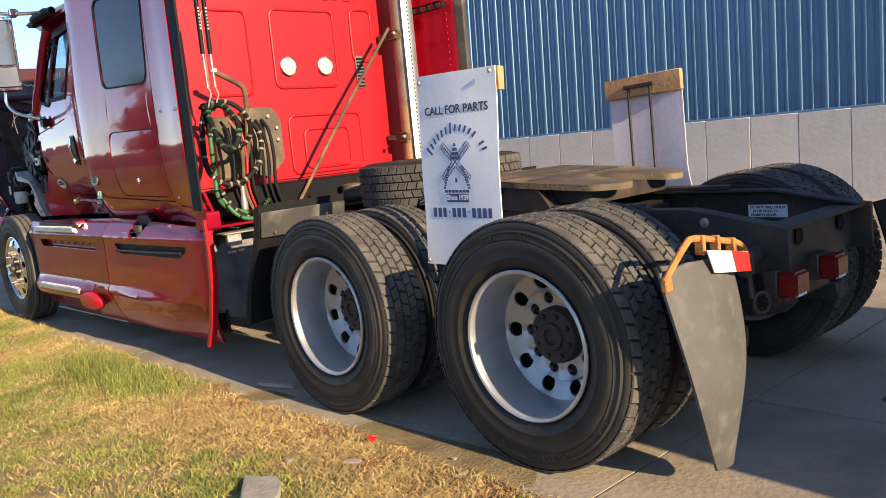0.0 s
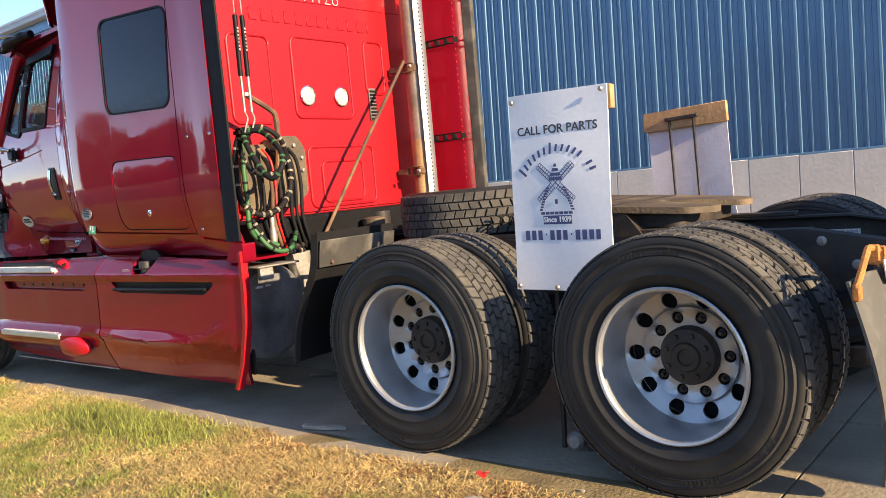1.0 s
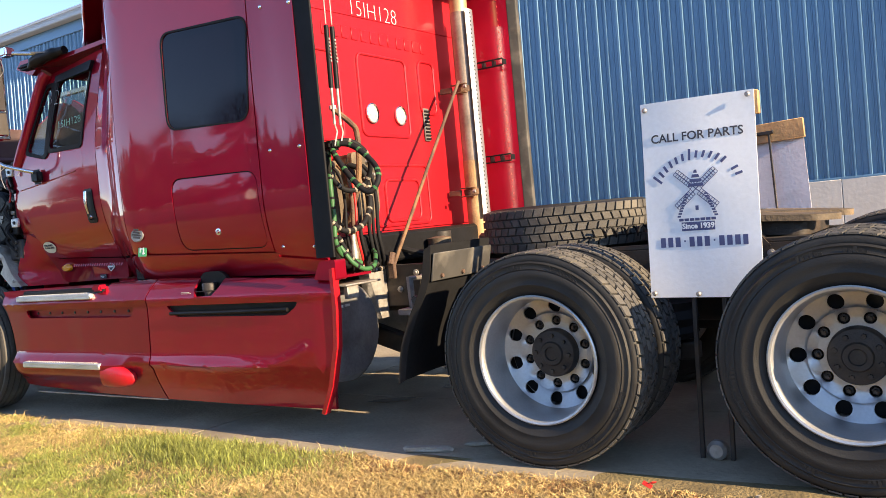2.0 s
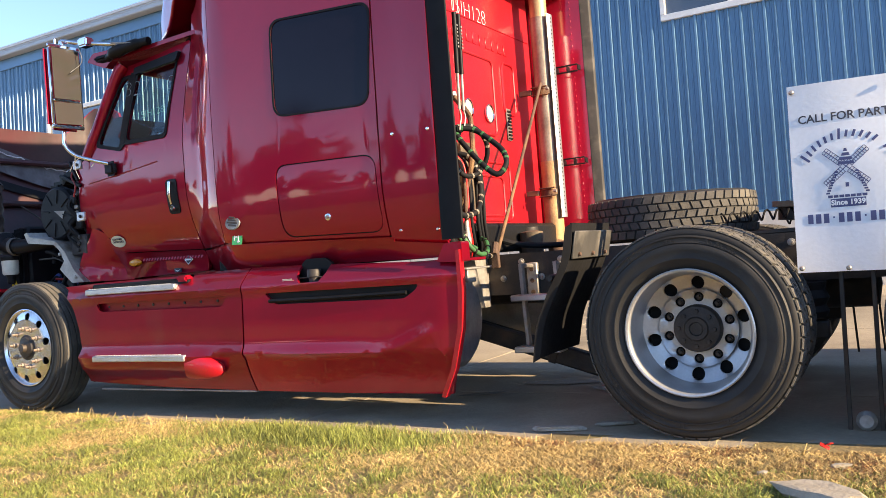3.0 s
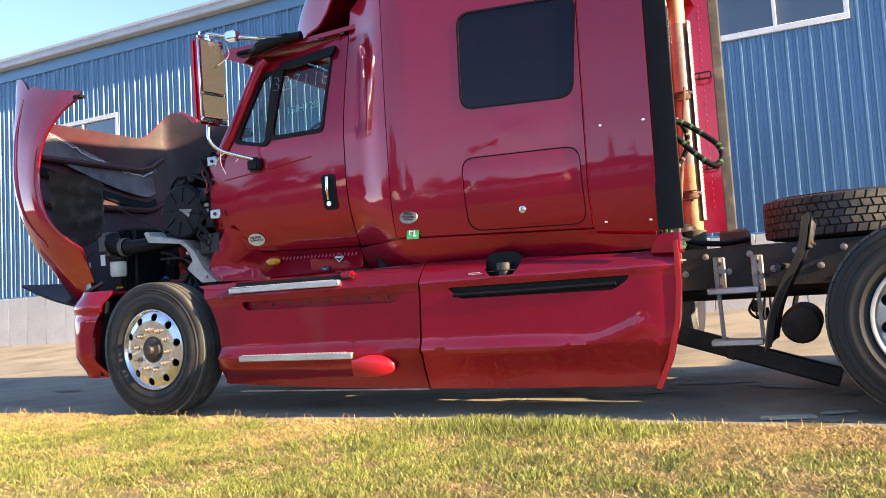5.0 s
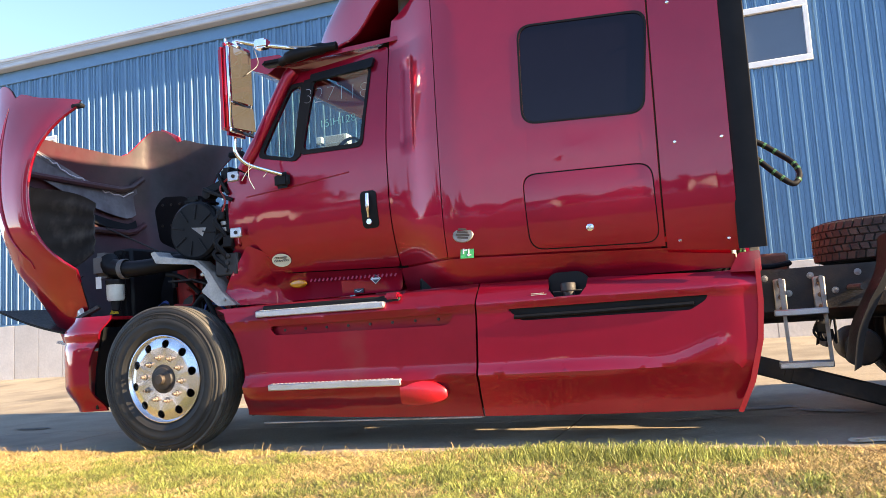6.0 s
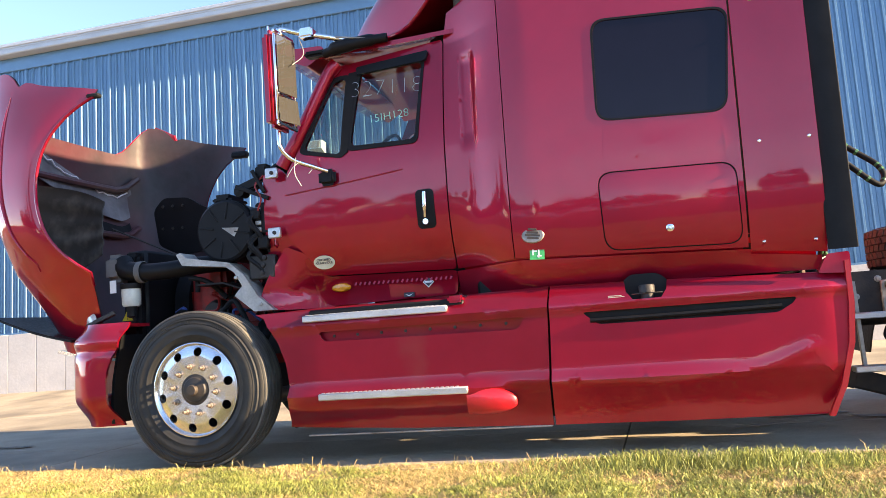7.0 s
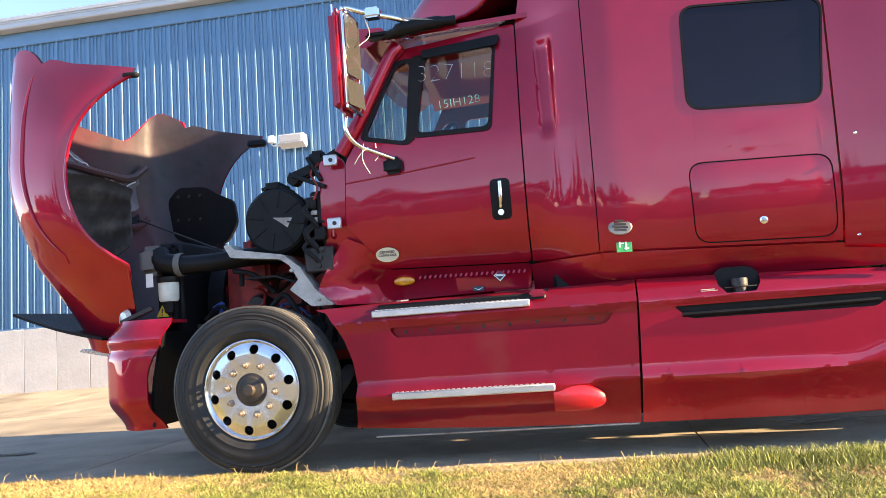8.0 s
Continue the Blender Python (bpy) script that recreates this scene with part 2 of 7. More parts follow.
def tube(pts, r, n=10, k=0):
    """A round bar along the points; r a number or one for each point."""
    p = smooth_line(pts, k) if k else [Vector(q) for q in pts]
    rs = [r] * len(p) if not isinstance(r, (list, tuple)) else [r[min(len(r) - 1, int(i * len(r) / len(p)))] for i in range(len(p))]
    v, f = [], []
    up = None
    for i, q in enumerate(p):
        d = (p[min(i + 1, len(p) - 1)] - p[max(i - 1, 0)]).normalized()
        if up is None:
            up = d.orthogonal().normalized()
        up = (up - d * up.dot(d)).normalized()
        side = d.cross(up)
        for j in range(n):
            a = 2 * math.pi * j / n
            v.append(tuple(q + rs[i] * (math.cos(a) * up + math.sin(a) * side)))
    for i in range(len(p) - 1):
        for j in range(n):
            a, b = i * n + j, i * n + (j + 1) % n
            f.append((a, b, b + n, a + n))
    f.append(tuple(range(n - 1, -1, -1)))
    f.append(tuple((len(p) - 1) * n + j for j in range(n)))
    return v, f


def lathe(profile, n=48, axis="y", at=(0, 0, 0), a0=0.0, a1=360.0):
    """Turns (radius, height) round an axis."""
    full = abs(a1 - a0) >= 360
    m = n if full else n + 1
    v, f = [], []
    for i in range(m):
        a = radians(a0 + (a1 - a0) * i / n)
        c, s = math.cos(a), math.sin(a)
        for r, h in profile:
            q = {"y": (r * c, h, r * s), "z": (r * c, r * s, h), "x": (h, r * c, r * s)}[axis]
            v.append((q[0] + at[0], q[1] + at[1], q[2] + at[2]))
    k = len(profile)
    for i in range(n):
        for j in range(k - 1):
            a, b = i * k + j, ((i + 1) % m) * k + j
            f.append((a, b, b + 1, a + 1))
    return v, f


def prism(outline, a, b, plane="xz", bevel=0.0):
    """An outline in a plane, given depth from a to b along the third axis."""
    def put(p, h):
        return {"xz": (p[0], h, p[1]), "yz": (h, p[0], p[1]), "xy": (p[0], p[1], h)}[plane]
    n = len(outline)
    v = [put(p, a) for p in outline] + [put(p, b) for p in outline]
    f = [tuple(range(n)), tuple(range(2 * n - 1, n - 1, -1))] + [(i, i + n, (i + 1) % n + n, (i + 1) % n) for i in range(n)]
    if not bevel:
        return v, f
    bm = bmesh.new()
    vs = [bm.verts.new(q) for q in v]
    for face in f:
        bm.faces.new([vs[i] for i in face])
    bmesh.ops.recalc_face_normals(bm, faces=bm.faces[:])
    rim = [e for e in bm.edges if all(len(x.verts) > 4 or n <= 4 for x in e.link_faces[:1]) and e.calc_face_angle(0) > 0.9]
    bmesh.ops.bevel(bm, geom=rim, offset=bevel, segments=2, affect="EDGES")
    return from_bm(bm)


def rounded(x0, x1, z0, z1, r, k=6):
    """The outline of a rectangle with round corners."""
    out = []
    for cx, cz, a in ((x1 - r, z1 - r, 0), (x0 + r, z1 - r, 90), (x0 + r, z0 + r, 180), (x1 - r, z0 + r, 270)):
        out += [(cx + r * math.cos(radians(a + 90 * i / k)), cz + r * math.sin(radians(a + 90 * i / k))) for i in range(k + 1)]
    return out


def round_corners(pts, r, k=5):
    """A polygon with its corners rounded."""
    out, n = [], len(pts)
    for i in range(n):
        p, a, b = Vector(pts[i]), Vector(pts[i - 1]), Vector(pts[(i + 1) % n])
        u, w = (a - p), (b - p)
        d = min(r, 0.45 * u.length, 0.45 * w.length)
        s, e = p + u.normalized() * d, p + w.normalized() * d
        out += [tuple((1 - t) ** 2 * s + 2 * t * (1 - t) * p + t * t * e) for t in (j / k for j in range(k + 1))]
    return out


def sheet(fn, us, vs, thick=(0, 0, 0)):
    """A curved sheet fn(u, v) with thickness."""
    nu, nv = len(us), len(vs)
    top = [Vector(fn(u, v)) for u in us for v in vs]
    f = [(i * nv + j, (i + 1) * nv + j, (i + 1) * nv + j + 1, i * nv + j + 1) for i in range(nu - 1) for j in range(nv - 1)]
    t = Vector(thick)
    if t.length == 0:
        return [tuple(p) for p in top], f
    k = len(top)
    v = [tuple(p) for p in top] + [tuple(p + t) for p in top]
    f += [tuple(i + k for i in reversed(face)) for face in f]
    ring = [i * nv for i in range(nu)] + [(nu - 1) * nv + j for j in range(1, nv)] + [i * nv + nv - 1 for i in range(nu - 2, -1, -1)] + [j for j in range(nv - 2, 0, -1)]
    for a, b in zip(ring, ring[1:] + ring[:1]):
        f.append((a, b, b + k, a + k))
    return v, f


def skin(outline, holes, fn, thick, step=0.09):
    """A body panel: an outline in x and z with holes, laid on the surface y = fn(x, z), given thickness towards +y."""
    bm = bmesh.new()
    edges = []
    for loop in (outline, *holes):
        vs = [bm.verts.new((x, 0, z)) for x, z in loop]
        edges += [bm.edges.new((vs[i], vs[(i + 1) % len(vs)])) for i in range(len(vs))]
    bmesh.ops.triangle_fill(bm, edges=edges, use_beauty=True, use_dissolve=False, normal=(0, -1, 0))
    xs, zs = [p[0] for p in outline], [p[1] for p in outline]
    for lo, hi, no in ((min(xs), max(xs), (1, 0, 0)), (min(zs), max(zs), (0, 0, 1))):
        k = max(1, int((hi - lo) / step))
        for i in range(1, k):
            q = lo + (hi - lo) * i / k
            bmesh.ops.bisect_plane(bm, geom=bm.verts[:] + bm.edges[:] + bm.faces[:], plane_co=(q if no[0] else 0, 0, q if no[2] else 0), plane_no=no)
    bmesh.ops.remove_doubles(bm, verts=bm.verts[:], dist=0.0005)
    bmesh.ops.dissolve_degenerate(bm, dist=0.0005, edges=bm.edges[:])
    for v in bm.verts:
        v.co.y = fn(v.co.x, v.co.z)
    bmesh.ops.recalc_face_normals(bm, faces=bm.faces[:])
    if bm.faces and sum(f.normal.y * f.calc_area() for f in bm.faces) > 0:
        bmesh.ops.reverse_faces(bm, faces=bm.faces[:])
    rim = [(e.verts[0], e.verts[1]) for e in bm.edges if e.is_boundary]
    twin = {}
    for f in bm.faces[:]:
        for v in f.verts:
            if v not in twin:
                twin[v] = None
    for v in list(twin):
        twin[v] = bm.verts.new((v.co.x, v.co.y + thick, v.co.z))
    for f in bm.faces[:]:
        bm.faces.new([twin[v] for v in reversed(f.verts)])
    for a, b in rim:
        bm.faces.new((a, b, twin[b], twin[a]))
    bmesh.ops.recalc_face_normals(bm, faces=bm.faces[:])
    return from_bm(bm)


def mirrored(g):
    return [(x, -y, z) for x, y, z in g[0]], [tuple(reversed(f)) for f in g[1]]


def mesh_of(name, g, mat, angle=40):
    me = bpy.data.meshes.new(name)
    me.from_pydata(g[0], [], g[1])
    me.validate()
    me.materials.append(mat)
    me.polygons.foreach_set("use_smooth", [True] * len(me.polygons))
    me.set_sharp_from_angle(angle=radians(angle))
    me.update()
    return me


def part(name, g, mat, parent=None, label="", m=None, angle=40):
    """One mesh object, under a thing or a part. g: points and faces, or a mesh made before."""
    me = g if isinstance(g, bpy.types.Mesh) else mesh_of(name, g, mat, angle)
    ob = new(name, me)
    ob.parent = parent
    if m is not None:
        ob.matrix_basis = m
    if label:
        ob["label"] = label
    return ob


def thing(name, label, category, group="", kind="", m=None):
    ob = new(name)
    ob.empty_display_size = 0.1
    if m is not None:
        ob.matrix_basis = m
    return tagged(ob, label, category, group, kind)


def lettering(text, size, mat, m, parent, name="lettering", label="", depth=0.001, bold=0.0):
    """Text in the built-in font as a mesh, centred on its place."""
    cu = bpy.data.curves.new(name, "FONT")
    cu.body, cu.size, cu.extrude, cu.align_x, cu.align_y, cu.offset, cu.resolution_u = text, size, depth, "CENTER", "CENTER", bold, 3
    tmp = bpy.data.objects.new(name, cu)
    scene.collection.objects.link(tmp)
    me = bpy.data.meshes.new_from_object(tmp.evaluated_get(bpy.context.evaluated_depsgraph_get()))
    bpy.data.objects.remove(tmp)
    me.materials.clear()
    me.materials.append(mat)
    return tagged(part(name, me, mat, parent, label, m), kind="stuff" if name == "chalk_writing" else "")


def grade(y):
    """The height of the paved ground, which rises towards the building."""
    z = math.tan(radians(2.0)) * (y + 1.2)
    return z + (0.0075 * (y - 1.5) ** 2 if y < 6.6 else 0.195) if y > 1.5 else z


# ---- ground, paving, building ----
def edge_y(x):
    """Where the lawn meets the paving."""
    return -1.30 - 0.035 * (x + 3.0) + 0.05 * noise.noise((x * 1.3, 3.1, 0)) + 0.03 * noise.noise((x * 4.0, 7.7, 0))


def lawn_z(x, y):
    z = grade(max(y, -9.0)) + 0.025 * noise.noise((x * 0.7, y * 0.7, 2.0)) + 0.012 * noise.noise((x * 3.1, y * 3.1, 5.0))
    return z if y < -1.0 else grade(y) - 0.06


def build_ground():
    xs = [-3000, -600, -150, -60, -30, -20, -15] + [-12 + 0.2 * i for i in range(86)] + [6, 9, 14, 25, 60, 150, 600, 3000]
    ys = [-3000, -600, -150, -60, -30, -18, -12, -9, -7.5] + [-6.5 + 0.2 * i for i in range(27)] + [-1.15, -1.0, -0.5, 0, 2, 4, 6.6, 12, 25, 60, 200, 600, 3000]
    g = sheet(lambda x, y: (x, y, lawn_z(x, y)), xs, ys)
    tagged(part("ground", g, SOIL), "lawn soil with dry thatch running to the horizon", "ground", kind="structure")


def build_paving():
    paving = tagged(part("pavement", sheet(lambda x, y: (x, y, grade(y) - 0.03), [-60, -20, -10, 0, 10, 40], [-1.9, -1.2, 0, 1.5, 2.5, 3.5, 4.5, 5.5, 6.6]), SOIL),
                    "worn pale concrete yard in slabs beside a lawn", "pavement", kind="structure")
    joints_x = [-60, -44, -34, -26, -20.5, -16.2, -12.0, -7.9, -3.8, 0.33, 4.4, 8.5, 14, 22, 40]
    joints_y = [-9, -0.02, 3.2, 6.6]
    for xa, xb in zip(joints_x, joints_x[1:]):
        for k, (ya, yb) in enumerate(zip(joints_y, joints_y[1:])):
            nx = max(2, min(26, int((xb - xa) / 0.16))) if xb - xa < 5 else 8
            us = [xa + 0.006 + (xb - xa - 0.012) * i / nx for i in range(nx + 1)]
            vs = [i / 7 for i in range(8)]

            def slab(x, t, k=k, ya=ya, yb=yb):
                lo = max(edge_y(x) - 0.12, -2.2) if k == 0 else ya + 0.006
                y = lo + (yb - 0.006 - lo) * t
                return x, y, grade(y) + 0.004 * noise.noise((x * 0.8, y * 0.8, 9.0))
            part("slab", sheet(slab, us, vs, (0, 0, -0.025)), CONCRETE, paving)
    for x, y, a, b, turn in ((-2.6, 0.35, 0.28, 0.10, 10), (-2.15, 0.10, 0.20, 0.06, -20), (-3.0, -0.15, 0.16, 0.05, 30), (-9.2, 0.3, 0.2, 0.07, 0), (-9.9, -0.3, 0.12, 0.04, 15),
                             (-1.7, -0.2, 0.12, 0.08, 60), (0.9, 0.3, 0.10, 0.06, 20), (1.6, -0.1, 0.06, 0.05, 0)):
        ring = []
        for i in range(22):
            q = 2 * math.pi * i / 22
            r = 1 + 0.45 * noise.noise((math.cos(q) * 1.3 + x, math.sin(q) * 1.3 + y, 1.0))
            px, py = a * r * math.cos(q), b * r * math.sin(q)
            c, s = math.cos(radians(turn)), math.sin(radians(turn))
            ring.append((x + px * c - py * s, y + px * s + py * c))
        v = [(p[0], p[1], grade(p[1]) + 0.0085) for p in ring] + [(x, y, grade(y) + 0.0085)]
        part("oil_stain", (v, [(i, (i + 1) % 22, 22) for i in range(22)]), OIL, paving, "dark dried oil stain")


WALL_Y = 6.60
BASE_TOP, EAVE = 1.56, 6.77


def build_building():
    hall = thing("metal_building", "large blue corrugated steel hall on a cast concrete base", "building", m=pose(0, WALL_Y, 0))
    x0, x1 = -26.0, 16.0
    # ribbed cladding: a tall rib every 305 mm, one half way and two low ones between
    prof = []
    x = x0
    while x < x1:
        prof += [(x, 0.0), (x + 0.018, -0.038), (x + 0.046, -0.038), (x + 0.060, 0.0)]
        for d, w, deep in ((0.098, 0.010, 0.011), (0.150, 0.016, 0.032), (0.236, 0.010, 0.011)):
            prof += [(x + d, 0.0), (x + d + w * 0.7, -deep), (x + d + w * 1.7, -deep), (x + d + w * 2.4, 0.0)]
        x += 0.3048
    prof.append((x1, 0.0))
    wins = [(-3.24, -1.40), (-17.25, -15.22), (10.8, 12.8)]
    wz0, wz1 = 4.40, 5.20

    def bands(xq):
        return any(a <= xq <= b for a, b in wins)
    zs = [BASE_TOP - 0.02, wz0, wz1, EAVE]
    per = 48                                                    # profile points in a sheet of three tall ribs
    for start in range(0, len(prof) - 1, per):
        row = prof[start:start + per + 1]
        lap = 0.0015 * ((start // per) % 2)
        v, f = [(px, py - lap, z) for px, py in row for z in zs], []
        for i in range(len(row) - 1):
            mid = (row[i][0] + row[i + 1][0]) / 2
            for j in range(3):
                if not (j == 1 and bands(mid)):
                    f.append((i * 4 + j, (i + 1) * 4 + j, (i + 1) * 4 + j + 1, i * 4 + j + 1))
        part("cladding_sheet", (v, f), BLUE_STEEL, hall, "blue ribbed steel sheet" if start == 0 else "", angle=20)
    part("rear_shell", join(box(x0, x1, 0.25, 0.30, 0.3, EAVE, 0), box(x0, x0 + 0.2, 0.0, 18, 0.3, EAVE, 0), box(x1 - 0.2, x1, 0.0, 18, 0.3, EAVE, 0), box(x0, x1, 18, 18.2, 0.3, EAVE, 0)), BLUE_STEEL, hall)
    part("drip_trim", join(box(x0, x1, -0.055, 0.02, BASE_TOP - 0.045, BASE_TOP - 0.02, 0.004), box(x0, x1, -0.060, -0.050, BASE_TOP - 0.075, BASE_TOP - 0.03, 0.002)), BLUE_STEEL, hall, "blue drip flashing")
    part("eave_band", box(x0, x1, -0.05, 0.05, EAVE - 0.26, EAVE, 0.01), BLUE_STEEL, hall, "smooth blue band under the eave")
    part("gutter", join(box(x0, x1, -0.24, 0.05, EAVE, EAVE + 0.18, 0.02), box(x0, x1, -0.27, -0.22, EAVE + 0.13, EAVE + 0.20, 0.01)), TRIM_LIGHT, hall, "pale grey gutter and fascia")
    part("roof", prism([(-0.25, EAVE + 0.19), (9.0, EAVE + 1.6), (18.3, EAVE + 0.19), (18.3, EAVE + 0.10), (9.0, EAVE + 1.5), (-0.25, EAVE + 0.10)], x0 - 0.3, x1 + 0.3, "yz"), TRIM_LIGHT, hall, "low pitched metal roof")
    part("floor_slab", box(x0, x1, -0.10, 18, -0.2, 0.3, 0), CONCRETE_WALL, hall)
    # cast base in panels with open joints
    x, k = x0, 0
    part("base_core", box(x0, x1, -0.06, 0.2, 0.2, BASE_TOP - 0.05, 0), CONCRETE_WALL, hall)
    w, top = 0.61, BASE_TOP - 0.05
    panel = mesh_of("concrete_panel", box(0.004, w - 0.004, -0.085, -0.06, 0.2, top, 0.005), CONCRETE_WALL)
    while x < x1 - w:
        if -24 < x < 9:
            part("concrete_panel", panel, CONCRETE_WALL, hall, m=pose(x, 0.003 * noise.noise((x * 3, 0, 0)), 0))
        x += w
    part("concrete_panel", box(x0, -24, -0.085, -0.06, 0.2, top, 0.005), CONCRETE_WALL, hall)
    part("concrete_panel", box(9.2, x1, -0.085, -0.06, 0.2, top, 0.005), CONCRETE_WALL, hall)
    for a, b in wins:
        mid = (a + b) / 2
        fr = part("window", join(box(a - 0.03, b + 0.03, -0.055, 0.06, wz0 - 0.05, wz0 + 0.04, 0.006), box(a - 0.03, b + 0.03, -0.055, 0.06, wz1 - 0.04, wz1 + 0.05, 0.006),
                                 box(a - 0.03, a + 0.04, -0.055, 0.06, wz0 + 0.04, wz1 - 0.04, 0.006), box(b - 0.04, b + 0.03, -0.055, 0.06, wz0 + 0.04, wz1 - 0.04, 0.006),
                                 box(mid - 0.025, mid + 0.025, -0.05, 0.05, wz0 + 0.04, wz1 - 0.04, 0.006)), WHITE_PAINT, hall, "white window frame with two panes")
        for p, q in ((a + 0.04, mid - 0.025), (mid + 0.025, b - 0.04)):
            part("pane", box(p, q, 0.0, 0.008, wz0 + 0.04, wz1 - 0.04, 0), SKY_GLASS, fr)
    lamp = thing("wall_light", "white box floodlight on the blue steel wall", "wall light", m=pose(-8.96, WALL_Y - 0.03, 4.20))
    head = part("housing", moved(prism([(-0.20, 0.10), (-0.20, -0.04), (-0.04, -0.10), (0.0, -0.06), (0.0, 0.10)], -0.21, 0.21, "yz", 0.008), pose(0.10, -0.06, -0.02)), WHITE_PAINT, lamp)
    part("lens", moved(box(-0.18, 0.18, -0.004, 0.004, -0.055, 0.055, 0.003), pose(0.10, -0.262, 0.01)), LENS_CLEAR, head)
    part("sensor", join(box(-0.36, -0.25, -0.09, 0.0, 0.02, 0.14, 0.012), tube([(-0.30, -0.04, 0.03), (-0.27, -0.06, -0.03), (-0.10, -0.04, -0.04)], 0.014, 8, 4)), WHITE_PAINT, lamp, "white sensor box on an arm")


def build_road():
    """An unseen street added beyond the lawn, behind the eye; it darkens what the paint mirrors."""
    road = sheet(lambda x, y: (x, y, grade(-9.0) + 0.07 - 0.05 * (y < -45) - 0.05 * (y > -9)), [-400, -120, -60, -30, -10, 10, 30, 60, 120, 400], [-46, -44, -30, -20, -12, -9.2, -8.4], (0, 0, -0.12))
    tagged(part("road", road, ASPHALT), "worn grey asphalt street, added out of view for dark reflections", "road", kind="structure")


build_ground()
build_road()
build_paving()
build_building()


# ---- the truck ----
truck = thing("semi_truck", "dark red sleeper tractor with raised hood on a concrete yard", "truck",
              m=pose(0, -1.2, 0) @ pose(0, 0, 0, 2.0) @ pose(0, 1.2, 0))
R_TYRE = 0.507


def tyre_profile(w, r, side_r=0.298):
    """The carcass of a tyre of width w, from the bead on one side to the bead on the other."""
    h = w / 2
    half = [(side_r, h - 0.045), (side_r + 0.012, h - 0.028), (side_r + 0.035, h - 0.016), (side_r + 0.05, h - 0.011), (side_r + 0.053, h - 0.008), (side_r + 0.056, h - 0.008), (side_r + 0.060, h - 0.011), (side_r + 0.09, h - 0.002), (side_r + 0.12, h),
            (side_r + 0.124, h - 0.004), (side_r + 0.128, h - 0.001), (side_r + 0.132, h - 0.004), (side_r + 0.152, h - 0.006), (side_r + 0.155, h - 0.003), (side_r + 0.160, h - 0.008), (r - 0.045, h - 0.012), (r - 0.040, h - 0.010), (r - 0.022, h - 0.016), (r - 0.014, h - 0.022)]
    return [(a, -b) for a, b in half] + [(r - 0.012, -h * 0.6), (r - 0.011, 0), (r - 0.012, h * 0.6)] + [(a, b) for a, b in reversed(half)]


def tread_blocks(w, r, count, rows, deep=0.013, slant=0.012):
    """Tread blocks round a tyre."""
    out = []
    pitch = 2 * math.pi / count
    lanes = len(rows)
    for i in range(count):
        for j, (ya, yb) in enumerate(rows):
            a0 = pitch * (i + (0.5 if j % 2 else 0.0)) + 0.06 * pitch
            a1 = a0 + 0.86 * pitch
            drop = 0.006 if j in (0, lanes - 1) else 0.0
            v = []
            for rr, shrink in ((r - deep, 0.0), (r, 0.0018)):
                for a, y in ((a0, ya), (a0, yb), (a1, yb), (a1, ya)):
                    sk = slant * ((y - ya) / (yb - ya) - 0.5) * (1 if j % 2 else -1) / r
                    aa = a + sk + (shrink if a == a0 else -shrink) / r
                    yy = y + (shrink if y == ya else -shrink)
                    q = rr - (drop if abs(yy) > 0.8 * w / 2 and rr == r else 0)
                    v.append((q * math.cos(aa), yy, q * math.sin(aa)))
            out.append((v, [(4, 5, 6, 7), (0, 1, 5, 4), (1, 2, 6, 5), (2, 3, 7, 6), (3, 0, 4, 7)]))
    return join(*out)


def arc_bars(radius, y, words, height=0.02, depth=0.0016, size=0.011):
    """Raised bars along an arc on a sidewall: (angle, how many, turn)."""
    out = []
    for start, count in words:
        for i in range(count):
            a = radians(start) + i * 0.017 / radius
            wob = 0.006 * ((i * 7) % 3 - 1)
            c = [(radius + dr, a + da / radius) for dr, da in ((-height / 2, -size / 2), (-height / 2, size / 2), (height / 2 + wob, size / 2), (height / 2 + wob, -size / 2))]
            v = [(r * math.cos(t), y, r * math.sin(t)) for r, t in c] + [(r * math.cos(t), y - depth, r * math.sin(t)) for r, t in c]
            out.append((v, [(4, 5, 6, 7), (0, 4, 5, 1), (1, 5, 6, 2), (2, 6, 7, 3), (3, 7, 4, 0)]))
    return join(*out)


